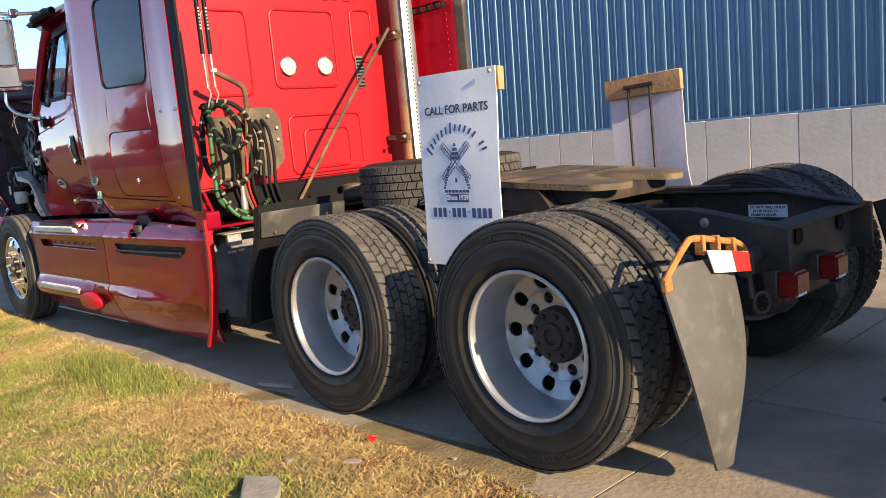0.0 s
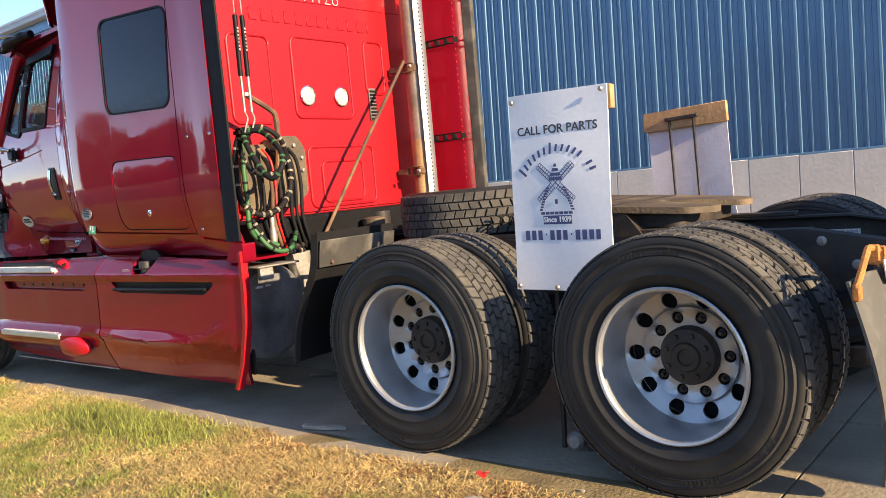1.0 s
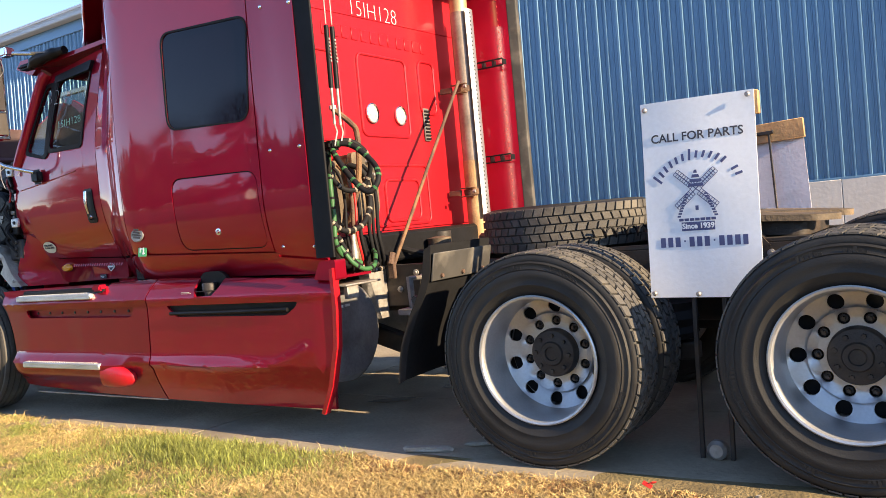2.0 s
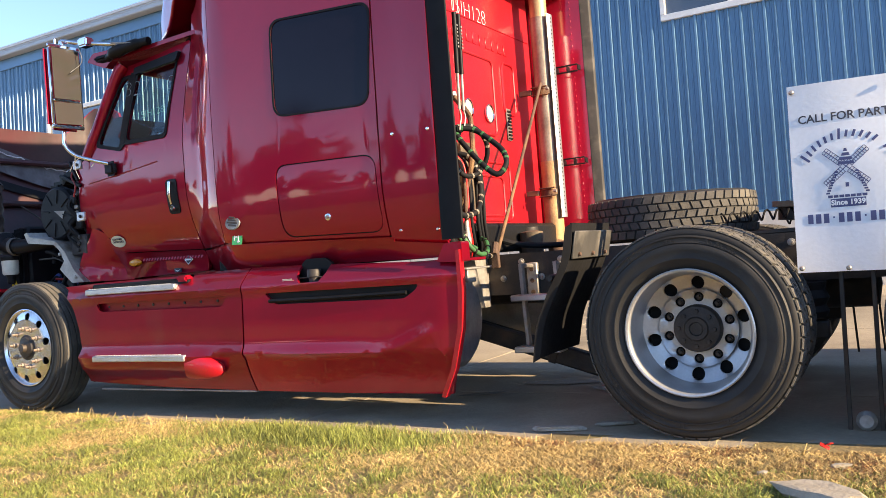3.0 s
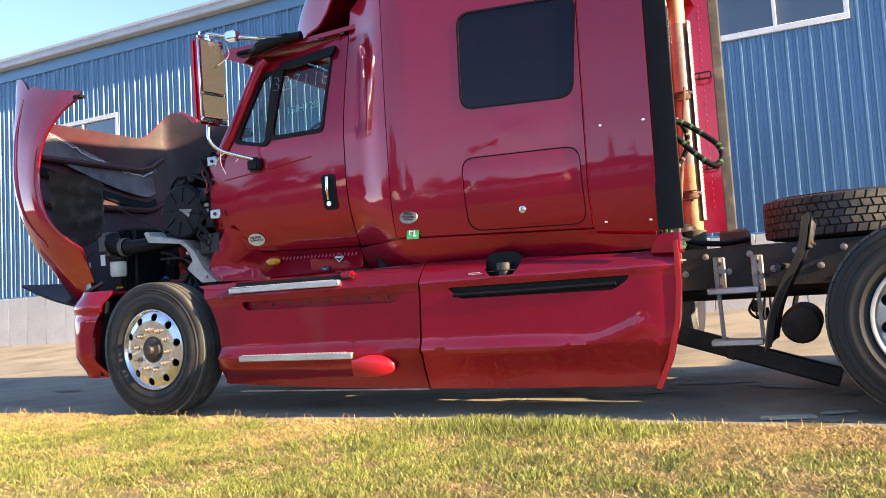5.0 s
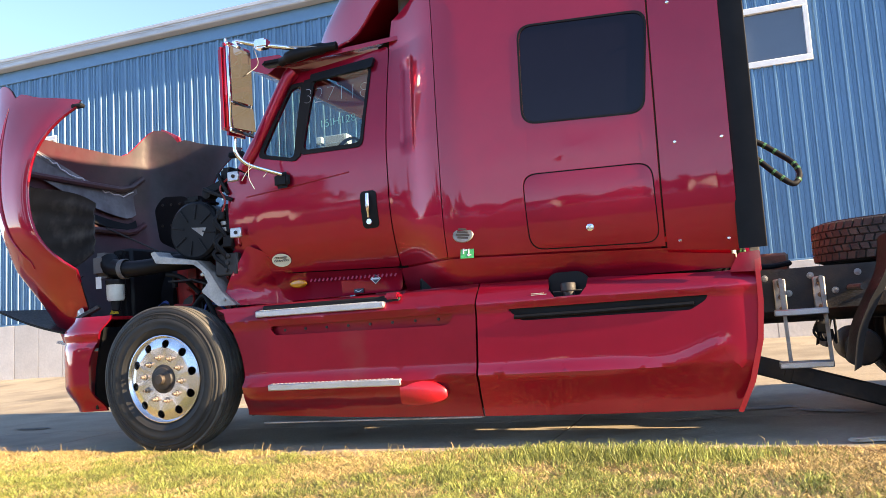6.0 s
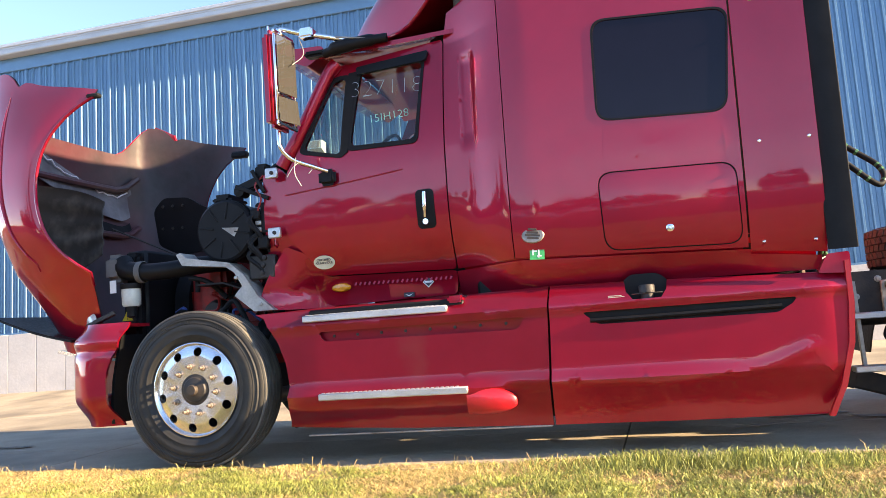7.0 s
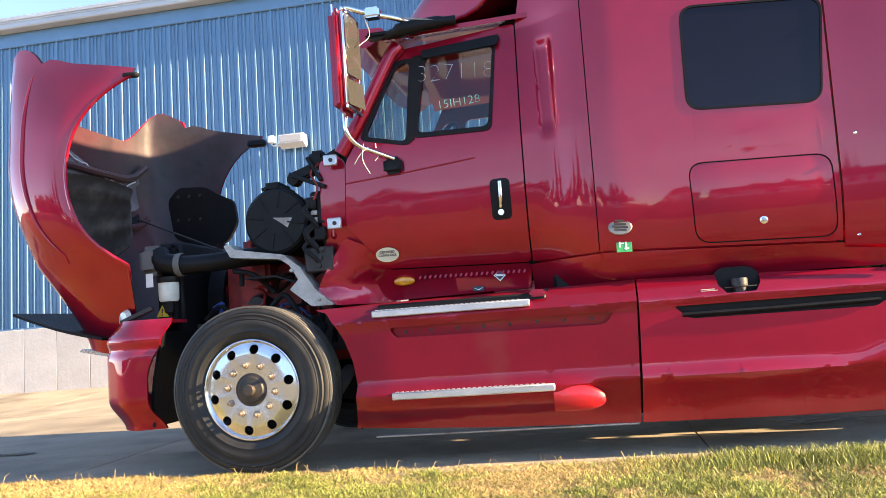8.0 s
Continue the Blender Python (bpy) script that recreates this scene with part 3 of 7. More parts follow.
def ring_hole_disc(r0, r1, y, holes, r_mid, r_hole, n=120, dish=None):
    """A round plate between two radii with a ring of round holes through it."""
    bm = bmesh.new()
    edges = []

    def loop(pts):
        vs = [bm.verts.new((x, 0, z)) for x, z in pts]
        edges.extend(bm.edges.new((vs[i], vs[(i + 1) % len(vs)])) for i in range(len(vs)))
    loop([(r1 * math.cos(2 * math.pi * i / n), r1 * math.sin(2 * math.pi * i / n)) for i in range(n)])
    loop([(r0 * math.cos(2 * math.pi * i / n), r0 * math.sin(2 * math.pi * i / n)) for i in range(n)])
    for k in range(holes):
        a = 2 * math.pi * (k + 0.5) / holes
        cx, cz = r_mid * math.cos(a), r_mid * math.sin(a)
        loop([(cx + r_hole * math.cos(2 * math.pi * i / 18), cz + r_hole * math.sin(2 * math.pi * i / 18)) for i in range(18)])
    bmesh.ops.triangle_fill(bm, edges=edges, use_beauty=True, normal=(0, -1, 0))
    drop = [f for f in bm.faces if any((f.calc_center_median() - Vector((r_mid * math.cos(2 * math.pi * (k + 0.5) / holes), 0, r_mid * math.sin(2 * math.pi * (k + 0.5) / holes)))).length < r_hole * 0.8 for k in range(holes)) or f.calc_center_median().length < r0 * 0.97]
    bmesh.ops.delete(bm, geom=drop, context="FACES")
    for v in bm.verts:
        r = math.hypot(v.co.x, v.co.z)
        v.co.y = y + (dish(r) if dish else 0)
    bmesh.ops.recalc_face_normals(bm, faces=bm.faces[:])
    res = bmesh.ops.extrude_face_region(bm, geom=bm.faces[:])
    for e in res["geom"]:
        if isinstance(e, bmesh.types.BMVert):
            e.co.y += 0.010
    return from_bm(bm)


ROWS = [(-0.118, -0.072), (-0.066, -0.026), (-0.020, 0.020), (0.026, 0.066), (0.072, 0.118)]
TYRE_MESH = mesh_of("tyre", join(lathe(tyre_profile(0.27, R_TYRE), 96)), SIDEWALL, 60)
TREAD_MESH = mesh_of("tread", tread_blocks(0.27, R_TYRE, 54, ROWS), TREAD, 30)
MARK_MESH = mesh_of("raised_lettering", arc_bars(0.435, -0.1325, [(60, 9), (98, 5), (118, 6), (200, 13), (262, 4), (292, 10), (335, 6)], 0.018, 0.0016), SIDEWALL, 30)
STEER_TREAD = mesh_of("tread", join(*[lathe([(R_TYRE - 0.013, a), (R_TYRE - 0.001, a + 0.003), (R_TYRE, (a + b) / 2), (R_TYRE - 0.001, b - 0.003), (R_TYRE - 0.013, b)], 96) for a, b in ((-0.115, -0.078), (-0.068, -0.030), (-0.020, 0.020), (0.030, 0.068), (0.078, 0.115))]), TREAD, 30)
# outer drive wheel: a deep rim with the disc set well in
RIM_OUT = mesh_of("rim", join(
    lathe([(0.284, -0.108), (0.289, -0.118), (0.298, -0.121), (0.304, -0.116), (0.303, -0.108), (0.292, -0.104), (0.290, -0.09), (0.288, -0.06), (0.280, -0.035), (0.276, 0.02), (0.276, 0.10), (0.28, 0.12), (0.30, 0.125)], 96),
    lathe([(0.284, -0.108), (0.281, -0.085), (0.272, -0.050), (0.268, 0.0), (0.268, 0.105), (0.275, 0.11)], 96)), STEEL_WHEEL, 35)
DISC_OUT = mesh_of("wheel_disc", join(ring_hole_disc(0.182, 0.268, 0.088, 10, 0.226, 0.032, dish=lambda r: 0.030 * max(0.0, (0.262 - r) / 0.08) ** 2 - 0.012 * (r > 0.262)),
                                      ring_hole_disc(0.10, 0.192, 0.112, 10, 0.153, 0.024, dish=lambda r: -0.016 * (r > 0.178))), STEEL_WHEEL, 30)
DRUM = mesh_of("brake_drum", lathe([(0.0, 0.150), (0.262, 0.150), (0.264, 0.30), (0.10, 0.31)], 48), BLACK_RUBBER, 35)
HUB = mesh_of("hub", join(lathe([(0.0, 0.055), (0.030, 0.055), (0.034, 0.046), (0.054, 0.046), (0.060, 0.056), (0.085, 0.060), (0.108, 0.066), (0.115, 0.075), (0.118, 0.12), (0.122, 0.14)], 40),
                          *[moved(lathe([(0.0, -0.012), (0.010, -0.012), (0.012, 0.0)], 6), pose(0.086 * math.cos(k * math.pi / 4), 0.062, 0.086 * math.sin(k * math.pi / 4))) for k in range(8)]), FRAME, 35)
STUD = mesh_of("lug_nut", join(lathe([(0.0, -0.030), (0.008, -0.030), (0.009, -0.008), (0.016, -0.008), (0.017, 0.012), (0.021, 0.015)], 6)), FRAME, 30)
STUD_BRIGHT = mesh_of("lug_nut", join(lathe([(0.0, -0.040), (0.009, -0.040), (0.010, -0.014), (0.017, -0.012), (0.018, 0.002), (0.026, 0.006)], 6)), RUST_GREY, 30)
RIM_IN = mesh_of("rim", lathe([(0.302, -0.12), (0.285, -0.11), (0.275, -0.05), (0.26, 0.0), (0.10, 0.01), (0.10, 0.03), (0.26, 0.03), (0.285, 0.10), (0.302, 0.12)], 64), STEEL_WHEEL, 35)
# steer wheel: polished, with the disc standing out
RIM_STEER = mesh_of("rim", join(
    lathe([(0.283, -0.096), (0.290, -0.108), (0.297, -0.114), (0.303, -0.112), (0.304, -0.106), (0.300, -0.100), (0.288, -0.09), (0.27, -0.05), (0.262, 0.05), (0.30, 0.12)], 96),
    ring_hole_disc(0.10, 0.284, -0.118, 10, 0.243, 0.029, dish=lambda r: 0.022 * max(0, (r - 0.20) / 0.084) ** 2 + 0.008 * (r < 0.185))), ALLOY, 35)
HUB_STEER = mesh_of("hub", lathe([(0.0, -0.058), (0.030, -0.058), (0.034, -0.05), (0.036, -0.03), (0.075, -0.022), (0.082, -0.012), (0.098, -0.008), (0.104, 0.02)], 40), FRAME, 35)


def drive_wheel(x, y, spin, side=-1):
    """An outer dual wheel; side -1 faces the lawn."""
    m = pose(x, y, R_TYRE, 0, spin, 0) if side < 0 else pose(x, y, R_TYRE, 0, spin, 180)
    rim = part("wheel", RIM_OUT, STEEL_WHEEL, truck, "silver painted steel drive wheel", m)
    part("tyre", TYRE_MESH, SIDEWALL, rim, "dusty black drive tyre")
    tagged(part("tread", TREAD_MESH, TREAD, rim, "block tread"), kind="stuff")
    tagged(part("raised_lettering", MARK_MESH, SIDEWALL, rim), kind="stuff")
    part("wheel_disc", DISC_OUT, STEEL_WHEEL, rim)
    part("hub", HUB, FRAME, rim, "greasy black hub")
    part("brake_drum", DRUM, BLACK_RUBBER, rim)
    for k in range(10):
        a = 2 * math.pi * (k + 0.5) / 10
        part("lug_nut", STUD, FRAME, rim, m=pose(0.153 * math.cos(a), 0.128, 0.153 * math.sin(a)))


def inner_wheel(x, y, spin):
    rim = part("wheel", RIM_IN, STEEL_WHEEL, truck, "inner dual wheel", pose(x, y, R_TYRE, 0, spin, 0))
    part("tyre", TYRE_MESH, SIDEWALL, rim, "dusty black drive tyre")
    tagged(part("tread", TREAD_MESH, TREAD, rim, "block tread"), kind="stuff")


def steer_wheel_at(x, y, spin, side=-1):
    rim = part("wheel", RIM_STEER, ALLOY, truck, "polished alloy steer wheel", pose(x, y, R_TYRE, 0, spin, 0 if side < 0 else 180))
    part("tyre", TYRE_MESH, SIDEWALL, rim, "dusty black steer tyre")
    part("tread", STEER_TREAD, TREAD, rim, "ribbed tread")
    tagged(part("raised_lettering", MARK_MESH, SIDEWALL, rim), kind="stuff")
    part("hub", HUB_STEER, FRAME, rim, "dark greasy hub", pose(0, -0.105, 0))
    part("brake_drum", DRUM, BLACK_RUBBER, rim, m=pose(0, -0.13, 0))
    for k in range(10):
        a = 2 * math.pi * k / 10
        part("lug_nut", STUD_BRIGHT, RUST_GREY, rim, m=pose(0.152 * math.cos(a), -0.118, 0.152 * math.sin(a)))


for ax, sp in ((0.0, 18.0), (-1.32, 4.0)):
    drive_wheel(ax, -1.08, sp)
    inner_wheel(ax, -0.745, sp + 20)
    inner_wheel(ax, 0.745, sp + 33)
    drive_wheel(ax, 1.08, sp + 50, 1)
steer_wheel_at(-6.45, -1.045, 7.0)
steer_wheel_at(-6.45, 1.045, 40.0, 1)
for ax in (0.0, -1.32):
    part("axle", join(tube([(ax, -0.95, R_TYRE), (ax, 0.95, R_TYRE)], 0.075, 16), lathe([(0.0, -0.16), (0.12, -0.15), (0.20, -0.06), (0.21, 0.0), (0.20, 0.06), (0.12, 0.15), (0.0, 0.16)], 24, "x", (ax, 0, R_TYRE))), FRAME, truck)
    for s in (-1, 1):
        part("air_spring", lathe([(0.0, 0.50), (0.12, 0.50), (0.135, 0.53), (0.12, 0.56), (0.14, 0.60), (0.12, 0.64), (0.13, 0.68), (0.0, 0.68)], 20, "z", (ax + 0.42, 0.50 * s, 0.0)), BLACK_RUBBER, truck)
        part("suspension_arm", moved(box(-0.32, 0.55, -0.05, 0.05, -0.04, 0.05, 0.01), pose(ax, 0.50 * s, 0.43)), FRAME, truck)
        part("brake_drum", lathe([(0.10, -0.10), (0.20, -0.10), (0.21, 0.0), (0.21, 0.12), (0.10, 0.12)], 32, "y", (ax, 0.80 * s, R_TYRE)), FRAME, truck)
        part("brake_chamber", lathe([(0.0, -0.10), (0.07, -0.10), (0.085, -0.04), (0.085, 0.04), (0.07, 0.12), (0.0, 0.12)], 20, "x", (ax - 0.30, 0.45 * s, 0.52)), FRAME, truck)
part("axle", join(tube([(-6.45, -0.9, 0.48), (-6.45, -0.55, 0.36), (-6.45, 0.55, 0.36), (-6.45, 0.9, 0.48)], 0.06, 12)), FRAME, truck)


# ---- cab and sleeper ----
def ease(a, b, t):
    t = max(0.0, min(1.0, (t - a) / (b - a)))
    return t * t * (3 - 2 * t)


def side(x, z):
    """The lawn-side skin of cab and sleeper."""
    s = ease(-4.74, -4.20, x)                                   # 0 on the door, 1 on the sleeper
    door = -1.035 + 0.075 * (-4.7 - x) + (0.16 * ((1.62 - z) / 0.5) ** 2 if z < 1.62 else 0) + (0.13 * ((min(z, 2.60) - 1.90) / 0.65) ** 1.3 if z > 1.90 else 0)
    sleeper = -1.160 + (0.045 * ((1.45 - z) / 0.30) ** 2 if z < 1.45 else 0) + 0.012 * ease(2.0, 3.2, z) - 0.006 * math.exp(-((z - 1.72) / 0.03) ** 2) * ease(-4.1, -3.6, x)
    scoop = 0.016 * math.exp(-((x + 4.52) / 0.09) ** 2) * ease(1.35, 1.6, z) * (1 - ease(2.45, 2.7, z))
    slit = 0.022 * ease(-4.600, -4.580, x) * (1 - ease(-4.515, -4.485, x)) * ease(1.84, 1.98, z) * (1 - ease(2.42, 2.52, z))
    return door * (1 - s) + sleeper * s + scoop + slit


def rough_off(fn, d):
    return lambda x, z: fn(x, z) + d


# door with its two windows
door_line = round_corners([(-4.721, 1.150), (-5.625, 1.185), (-5.855, 1.47), (-5.830, 1.87), (-5.735, 2.02), (-5.470, 2.585), (-4.708, 2.640)], 0.03)
win_line = round_corners([(-4.905, 1.985), (-5.352, 2.000), (-5.285, 2.500), (-4.850, 2.515)], 0.045)
vent_line = round_corners([(-5.425, 1.955), (-5.690, 2.020), (-5.480, 2.470), (-5.390, 2.490)], 0.04)
door = part("door", skin(door_line, [win_line, vent_line], side, 0.022), PAINT, truck, "dark red driver door")
part("window_seal", join(skin(round_corners([(-4.885, 1.955), (-5.385, 1.970), (-5.320, 2.525), (-4.830, 2.540)], 0.05), [win_line], rough_off(side, -0.007), 0.02), skin([(-5.372, 1.965), (-5.415, 1.935), (-5.372, 2.520), (-5.305, 2.525)], [], rough_off(side, -0.0085), 0.02),
                         skin(round_corners([(-5.400, 1.925), (-5.735, 2.000), (-5.495, 2.510), (-5.355, 2.515)], 0.05), [vent_line], rough_off(side, -0.006), 0.02)), BLACK_RUBBER, door, "black rubber window seal")
p1 = part("pane", skin(win_line, [], rough_off(side, 0.008), 0.005), CLEAR_GLASS, door, "driver window with chalk writing")
p2 = part("pane", skin(vent_line, [], rough_off(side, 0.008), 0.005), CLEAR_GLASS, door, "fixed quarter window")
p1.visible_shadow = p2.visible_shadow = False
part("rain_visor", skin(round_corners([(-4.82, 2.505), (-5.30, 2.490), (-5.31, 2.545), (-4.80, 2.575)], 0.02), [], rough_off(side, -0.035), 0.03), BLACK_PLASTIC, door, "smoked black rain visor")
part("handle_cup", skin(rounded(-4.925, -4.805, 1.410, 1.655, 0.03), [], rough_off(side, -0.006), 0.01), BLACK_PLASTIC, door, "black recessed handle cup")
part("handle", join(tube([(-4.862, side(-4.86, 1.62) - 0.020, 1.635), (-4.862, side(-4.86, 1.55) - 0.030, 1.55), (-4.868, side(-4.87, 1.48) - 0.022, 1.48)], [0.013, 0.012, 0.009], 10, 4),
                    lathe([(0, -0.020), (0.018, -0.020), (0.022, -0.012), (0.022, 0.0)], 20, "y", (-4.868, side(-4.87, 1.45) - 0.006, 1.452))), CHROME, door, "chrome pull handle with key lock")
lean = math.degrees(math.atan2(side(-5.61, 1.23) - side(-5.61, 1.31), 0.08))
at_oval = pose(-5.612, side(-5.61, 1.27) - 0.014, 1.27, lean, 0, 4)
oval = part("oval_sticker", moved(lathe([(0, -0.0015), (0.072, -0.0015), (0.073, 0.0)], 40), at_oval @ Matrix.Diagonal((1, 1, 0.66, 1))), CREAM, door, "cream oval sticker")
lettering("CERTIFIED\nCLEAN IDLE", 0.021, BLACK_INK, at_oval @ pose(0, -0.003, 0, 90) @ pose(0, 0.008, 0), oval, "sticker_lettering", bold=0.0003)
part("crease", tube([(-5.84, side(-5.84, 1.735) - 0.001, 1.735), (-5.4, side(-5.4, 1.765) - 0.001, 1.765), (-5.0, side(-5.0, 1.80), 1.80)], 0.005, 8), PAINT, door)
chalk_at = pose(-5.09, side(-5.09, 2.25) - 0.004, 2.36, 90 - 9, 0, 4)
lettering("327118", 0.165, CHALK_FAINT, chalk_at @ pose(0, 0, 0, 0, 0, -2), door, "chalk_writing", "faint white chalk figures on the glass", 0.0003, -0.0068)
lettering("15IH128", 0.078, CHALK_GREEN, pose(-5.08, side(-5.08, 2.17) - 0.006, 2.165, 82, -4, 4), door, "chalk_writing", "green chalk figures on the glass", 0.0004, -0.0015)
# below the door: sill, cowl side
sill_line = round_corners([(-4.722, 1.143), (-5.615, 1.178), (-5.74, 1.32), (-5.87, 1.10), (-5.62, 0.985), (-4.74, 0.995)], 0.03)
sill = part("door_sill", skin(sill_line, [], lambda x, z: side(x, max(z, 1.10)) + 0.10 * max(0, 1.12 - z), 0.03), PAINT, truck, "dark red sill under the door")
part("marker_lamp", moved(lathe([(0, -0.022), (0.04, -0.020), (0.052, -0.010), (0.054, 0.0)], 28), pose(-5.535, side(-5.535, 1.125) - 0.004, 1.10) @ Matrix.Diagonal((1.25, 1, 0.55, 1))), LENS_AMBER, sill, "amber oval side marker lamp")
part("reflective_tape", join(*[moved(box(-0.006, 0.006, -0.0005, 0.0, -0.011, 0.011, 0), pose(-5.43 + 0.033 * i, side(-5.43 + 0.033 * i, 1.125) - 0.004, 1.115 - 0.0008 * i, -14, 25, 0)) for i in range(21)]), PAINT, sill, "worn row of tape marks")
dm = pose(-4.925, side(-4.925, 1.10) - 0.012, 1.085, -16, 45, 0)
dia = part("diamond_sticker", moved(box(-0.026, 0.026, -0.001, 0.001, -0.026, 0.026, 0), dm), WHITE_PAINT, sill, "white diamond sticker")
part("diamond_print", moved(box(-0.021, 0.021, -0.003, -0.001, -0.021, 0.021, 0), dm), BLACK_INK, dia)
part("diamond_bar", moved(box(-0.024, 0.024, -0.005, -0.003, -0.006, 0.006, 0), dm @ pose(0, 0, 0, 0, -45, 0)), WHITE_PAINT, dia)
ar = part("arrow_sticker", box(-5.10, -5.03, side(-5.06, 1.1) - 0.004, side(-5.06, 1.1) + 0.004, 1.000, 1.030, 0.001), BLACK_INK, sill, "small black arrow sticker")
part("arrow_print", prism([(-5.095, 1.022), (-5.065, 1.004), (-5.035, 1.022), (-5.065, 1.012)], side(-5.06, 1.1) - 0.007, side(-5.06, 1.1) - 0.004), WHITE_PAINT, ar)
# cowl and firewall corner in front of the door
part("cowl_side", skin(round_corners([(-5.865, 1.48), (-5.845, 1.88), (-5.90, 1.94), (-6.02, 1.90), (-6.03, 1.25), (-5.88, 1.14), (-5.755, 1.33)], 0.03), [], lambda x, z: side(x, z) + 0.03, 0.03), PAINT, truck, "dark red cowl side")
for hz in (1.49, 1.89):
    hg = part("hinge_plate", box(-5.965, -5.875, -0.990, -0.965, hz - 0.035, hz + 0.035, 0.006), ALUMINIUM, truck, "bright hinge plate")
    part("hinge_bolt", lathe([(0, -1.002), (0.012, -1.0), (0.014, -0.988)], 8, "y", (-5.915, 0, hz)), FRAME, hg)
# the swept red fender tail under the firewall
part("fender_tail", skin(round_corners([(-5.735, 1.335), (-5.625, 1.175), (-5.60, 0.975), (-6.10, 0.985), (-6.07, 1.09), (-5.99, 1.24), (-5.88, 1.40)], 0.03), [],
                         lambda x, z: side(-5.70, max(z, 1.10)) + 0.012 - 0.16 * ease(5.66, 6.06, -x) * ease(-1.42, -1.02, -z), 0.03, 0.04), PAINT, truck, "dark red fender tail")
part("pillar", tube([(-5.86, -0.93, 1.93), (-5.72, -0.925, 2.14), (-5.53, -0.885, 2.50), (-5.46, -0.86, 2.60)], [0.05, 0.045, 0.045, 0.05], 12, 4), PAINT, truck, "dark red windscreen pillar")
# far side, roof, screen and inside of the cab
far_line = [(-4.7, 1.0), (-5.85, 1.0), (-5.85, 1.9), (-5.47, 2.6), (-4.7, 2.64)]
part("door", mirrored(skin(far_line, [win_line, vent_line], side, 0.03)), PAINT, truck, "dark red passenger door")
part("cab_roof", sheet(lambda x, t: (x, 0.93 * t, 2.63 + 0.13 * (1 - t * t) + 0.03 * (x + 5.5)), [-5.55, -5.3, -5.0, -4.6], [-1, -0.9, -0.6, 0, 0.6, 0.9, 1], (0, 0, 0.03)), PAINT, truck, "dark red cab roof")
part("windscreen", sheet(lambda t, q: (-5.93 + 0.40 * t - 0.17 * (1 - q * q), q * (0.90 - 0.05 * t), 1.94 + 0.68 * t), [0, 0.5, 1], [-1, -0.8, -0.4, 0, 0.4, 0.8, 1]), CLEAR_GLASS, truck, "split clear windscreen").visible_shadow = False
part("firewall", join(box(-5.98, -5.93, -0.90, 0.90, 1.40, 1.93, 0.02), box(-5.98, -5.93, -0.78, 0.78, 0.75, 1.42, 0.02)), PAINT, truck, "red firewall")
part("cab_floor", box(-5.93, -4.6, -0.74, 0.74, 1.10, 1.16, 0.01), CAB_TRIM, truck)
part("inner_shell", box(-4.60, -2.70, -0.90, 0.90, 0.96, 1.15, 0.02), BLACK_PLASTIC, truck)
part("inner_wall", box(-4.62, -4.15, -0.90, 0.90, 1.16, 3.0, 0.02), CAB_TRIM, truck)
part("dashboard", join(box(-5.90, -5.45, -0.86, 0.86, 1.55, 1.86, 0.06, 2), box(-5.62, -5.40, -0.86, -0.25, 1.78, 1.92, 0.04, 2)), CAB_TRIM, truck, "grey dashboard")
sw = part("steering_wheel", moved(lathe([(0.215, -0.012), (0.225, -0.014), (0.232, 0.0), (0.225, 0.014), (0.215, 0.012), (0.210, 0.0), (0.215, -0.012)], 36, "x"), pose(-5.28, -0.50, 1.95, 0, 28, 0)), BLACK_PLASTIC, truck, "black steering wheel")
part("steering_column", tube([(-5.28, -0.5, 1.95), (-5.55, -0.5, 1.75)], 0.04, 10), BLACK_PLASTIC, sw)
for sy in (-0.5, 0.5):
    st = part("cab_seat", join(box(-5.20, -4.72, sy - 0.26, sy + 0.26, 1.40, 1.56, 0.05, 2), box(-4.78, -4.62, sy - 0.25, sy + 0.25, 1.50, 2.20, 0.06, 2)), SEAT, truck, "grey cloth cab seat")
    part("headrest", box(-4.74, -4.64, sy - 0.13, sy + 0.13, 2.22, 2.40, 0.04, 2), SEAT, st)
part("sun_visor", prism(round_corners([(-5.875, 2.700), (-5.67, 2.615), (-5.53, 2.70), (-5.56, 2.745), (-5.80, 2.755)], 0.02), -0.86, 0.86), PAINT, truck, "dark red outside sun visor")
part("visor_mount", join(tube([(-5.50, -0.96, 2.645), (-5.40, -0.98, 2.665), (-5.20, -0.97, 2.685), (-5.06, -0.955, 2.69)], [0.03, 0.045, 0.04, 0.03], 10, 5), box(-5.64, -5.38, -0.99, -0.90, 2.635, 2.675, 0.015, 2)), BLACK_PLASTIC, truck, "black roof-edge deflector")
part("antenna", tube([(-5.42, -1.02, 2.73), (-5.18, -1.0, 2.69)], 0.006, 6), BARE_METAL, truck, "folded antenna rod")
# roof cap over the sleeper
def cap_section(x):
    """Half width, lower edge and height of the high roof at x: a rounded nose that widens into the sleeper."""
    n = max(0.0, min(1.0, (x + 5.60) / 0.80))
    w = 0.93 * n ** 0.42 + 0.215 * ease(-4.90, -4.40, x)
    low = 2.755 + 0.03 * (1 - n) + 0.20 * ease(-5.02, -4.60, x)
    return w, low, 1.22 * ease(-5.95, -4.15, x) - 0.20 * ease(-5.02, -4.60, x)


def cap(x, q):
    w, low, high = cap_section(x)
    a = q * math.pi / 2
    return x, w * math.copysign(abs(math.sin(a)) ** 0.55, q), low + high * abs(math.cos(a)) ** 0.5


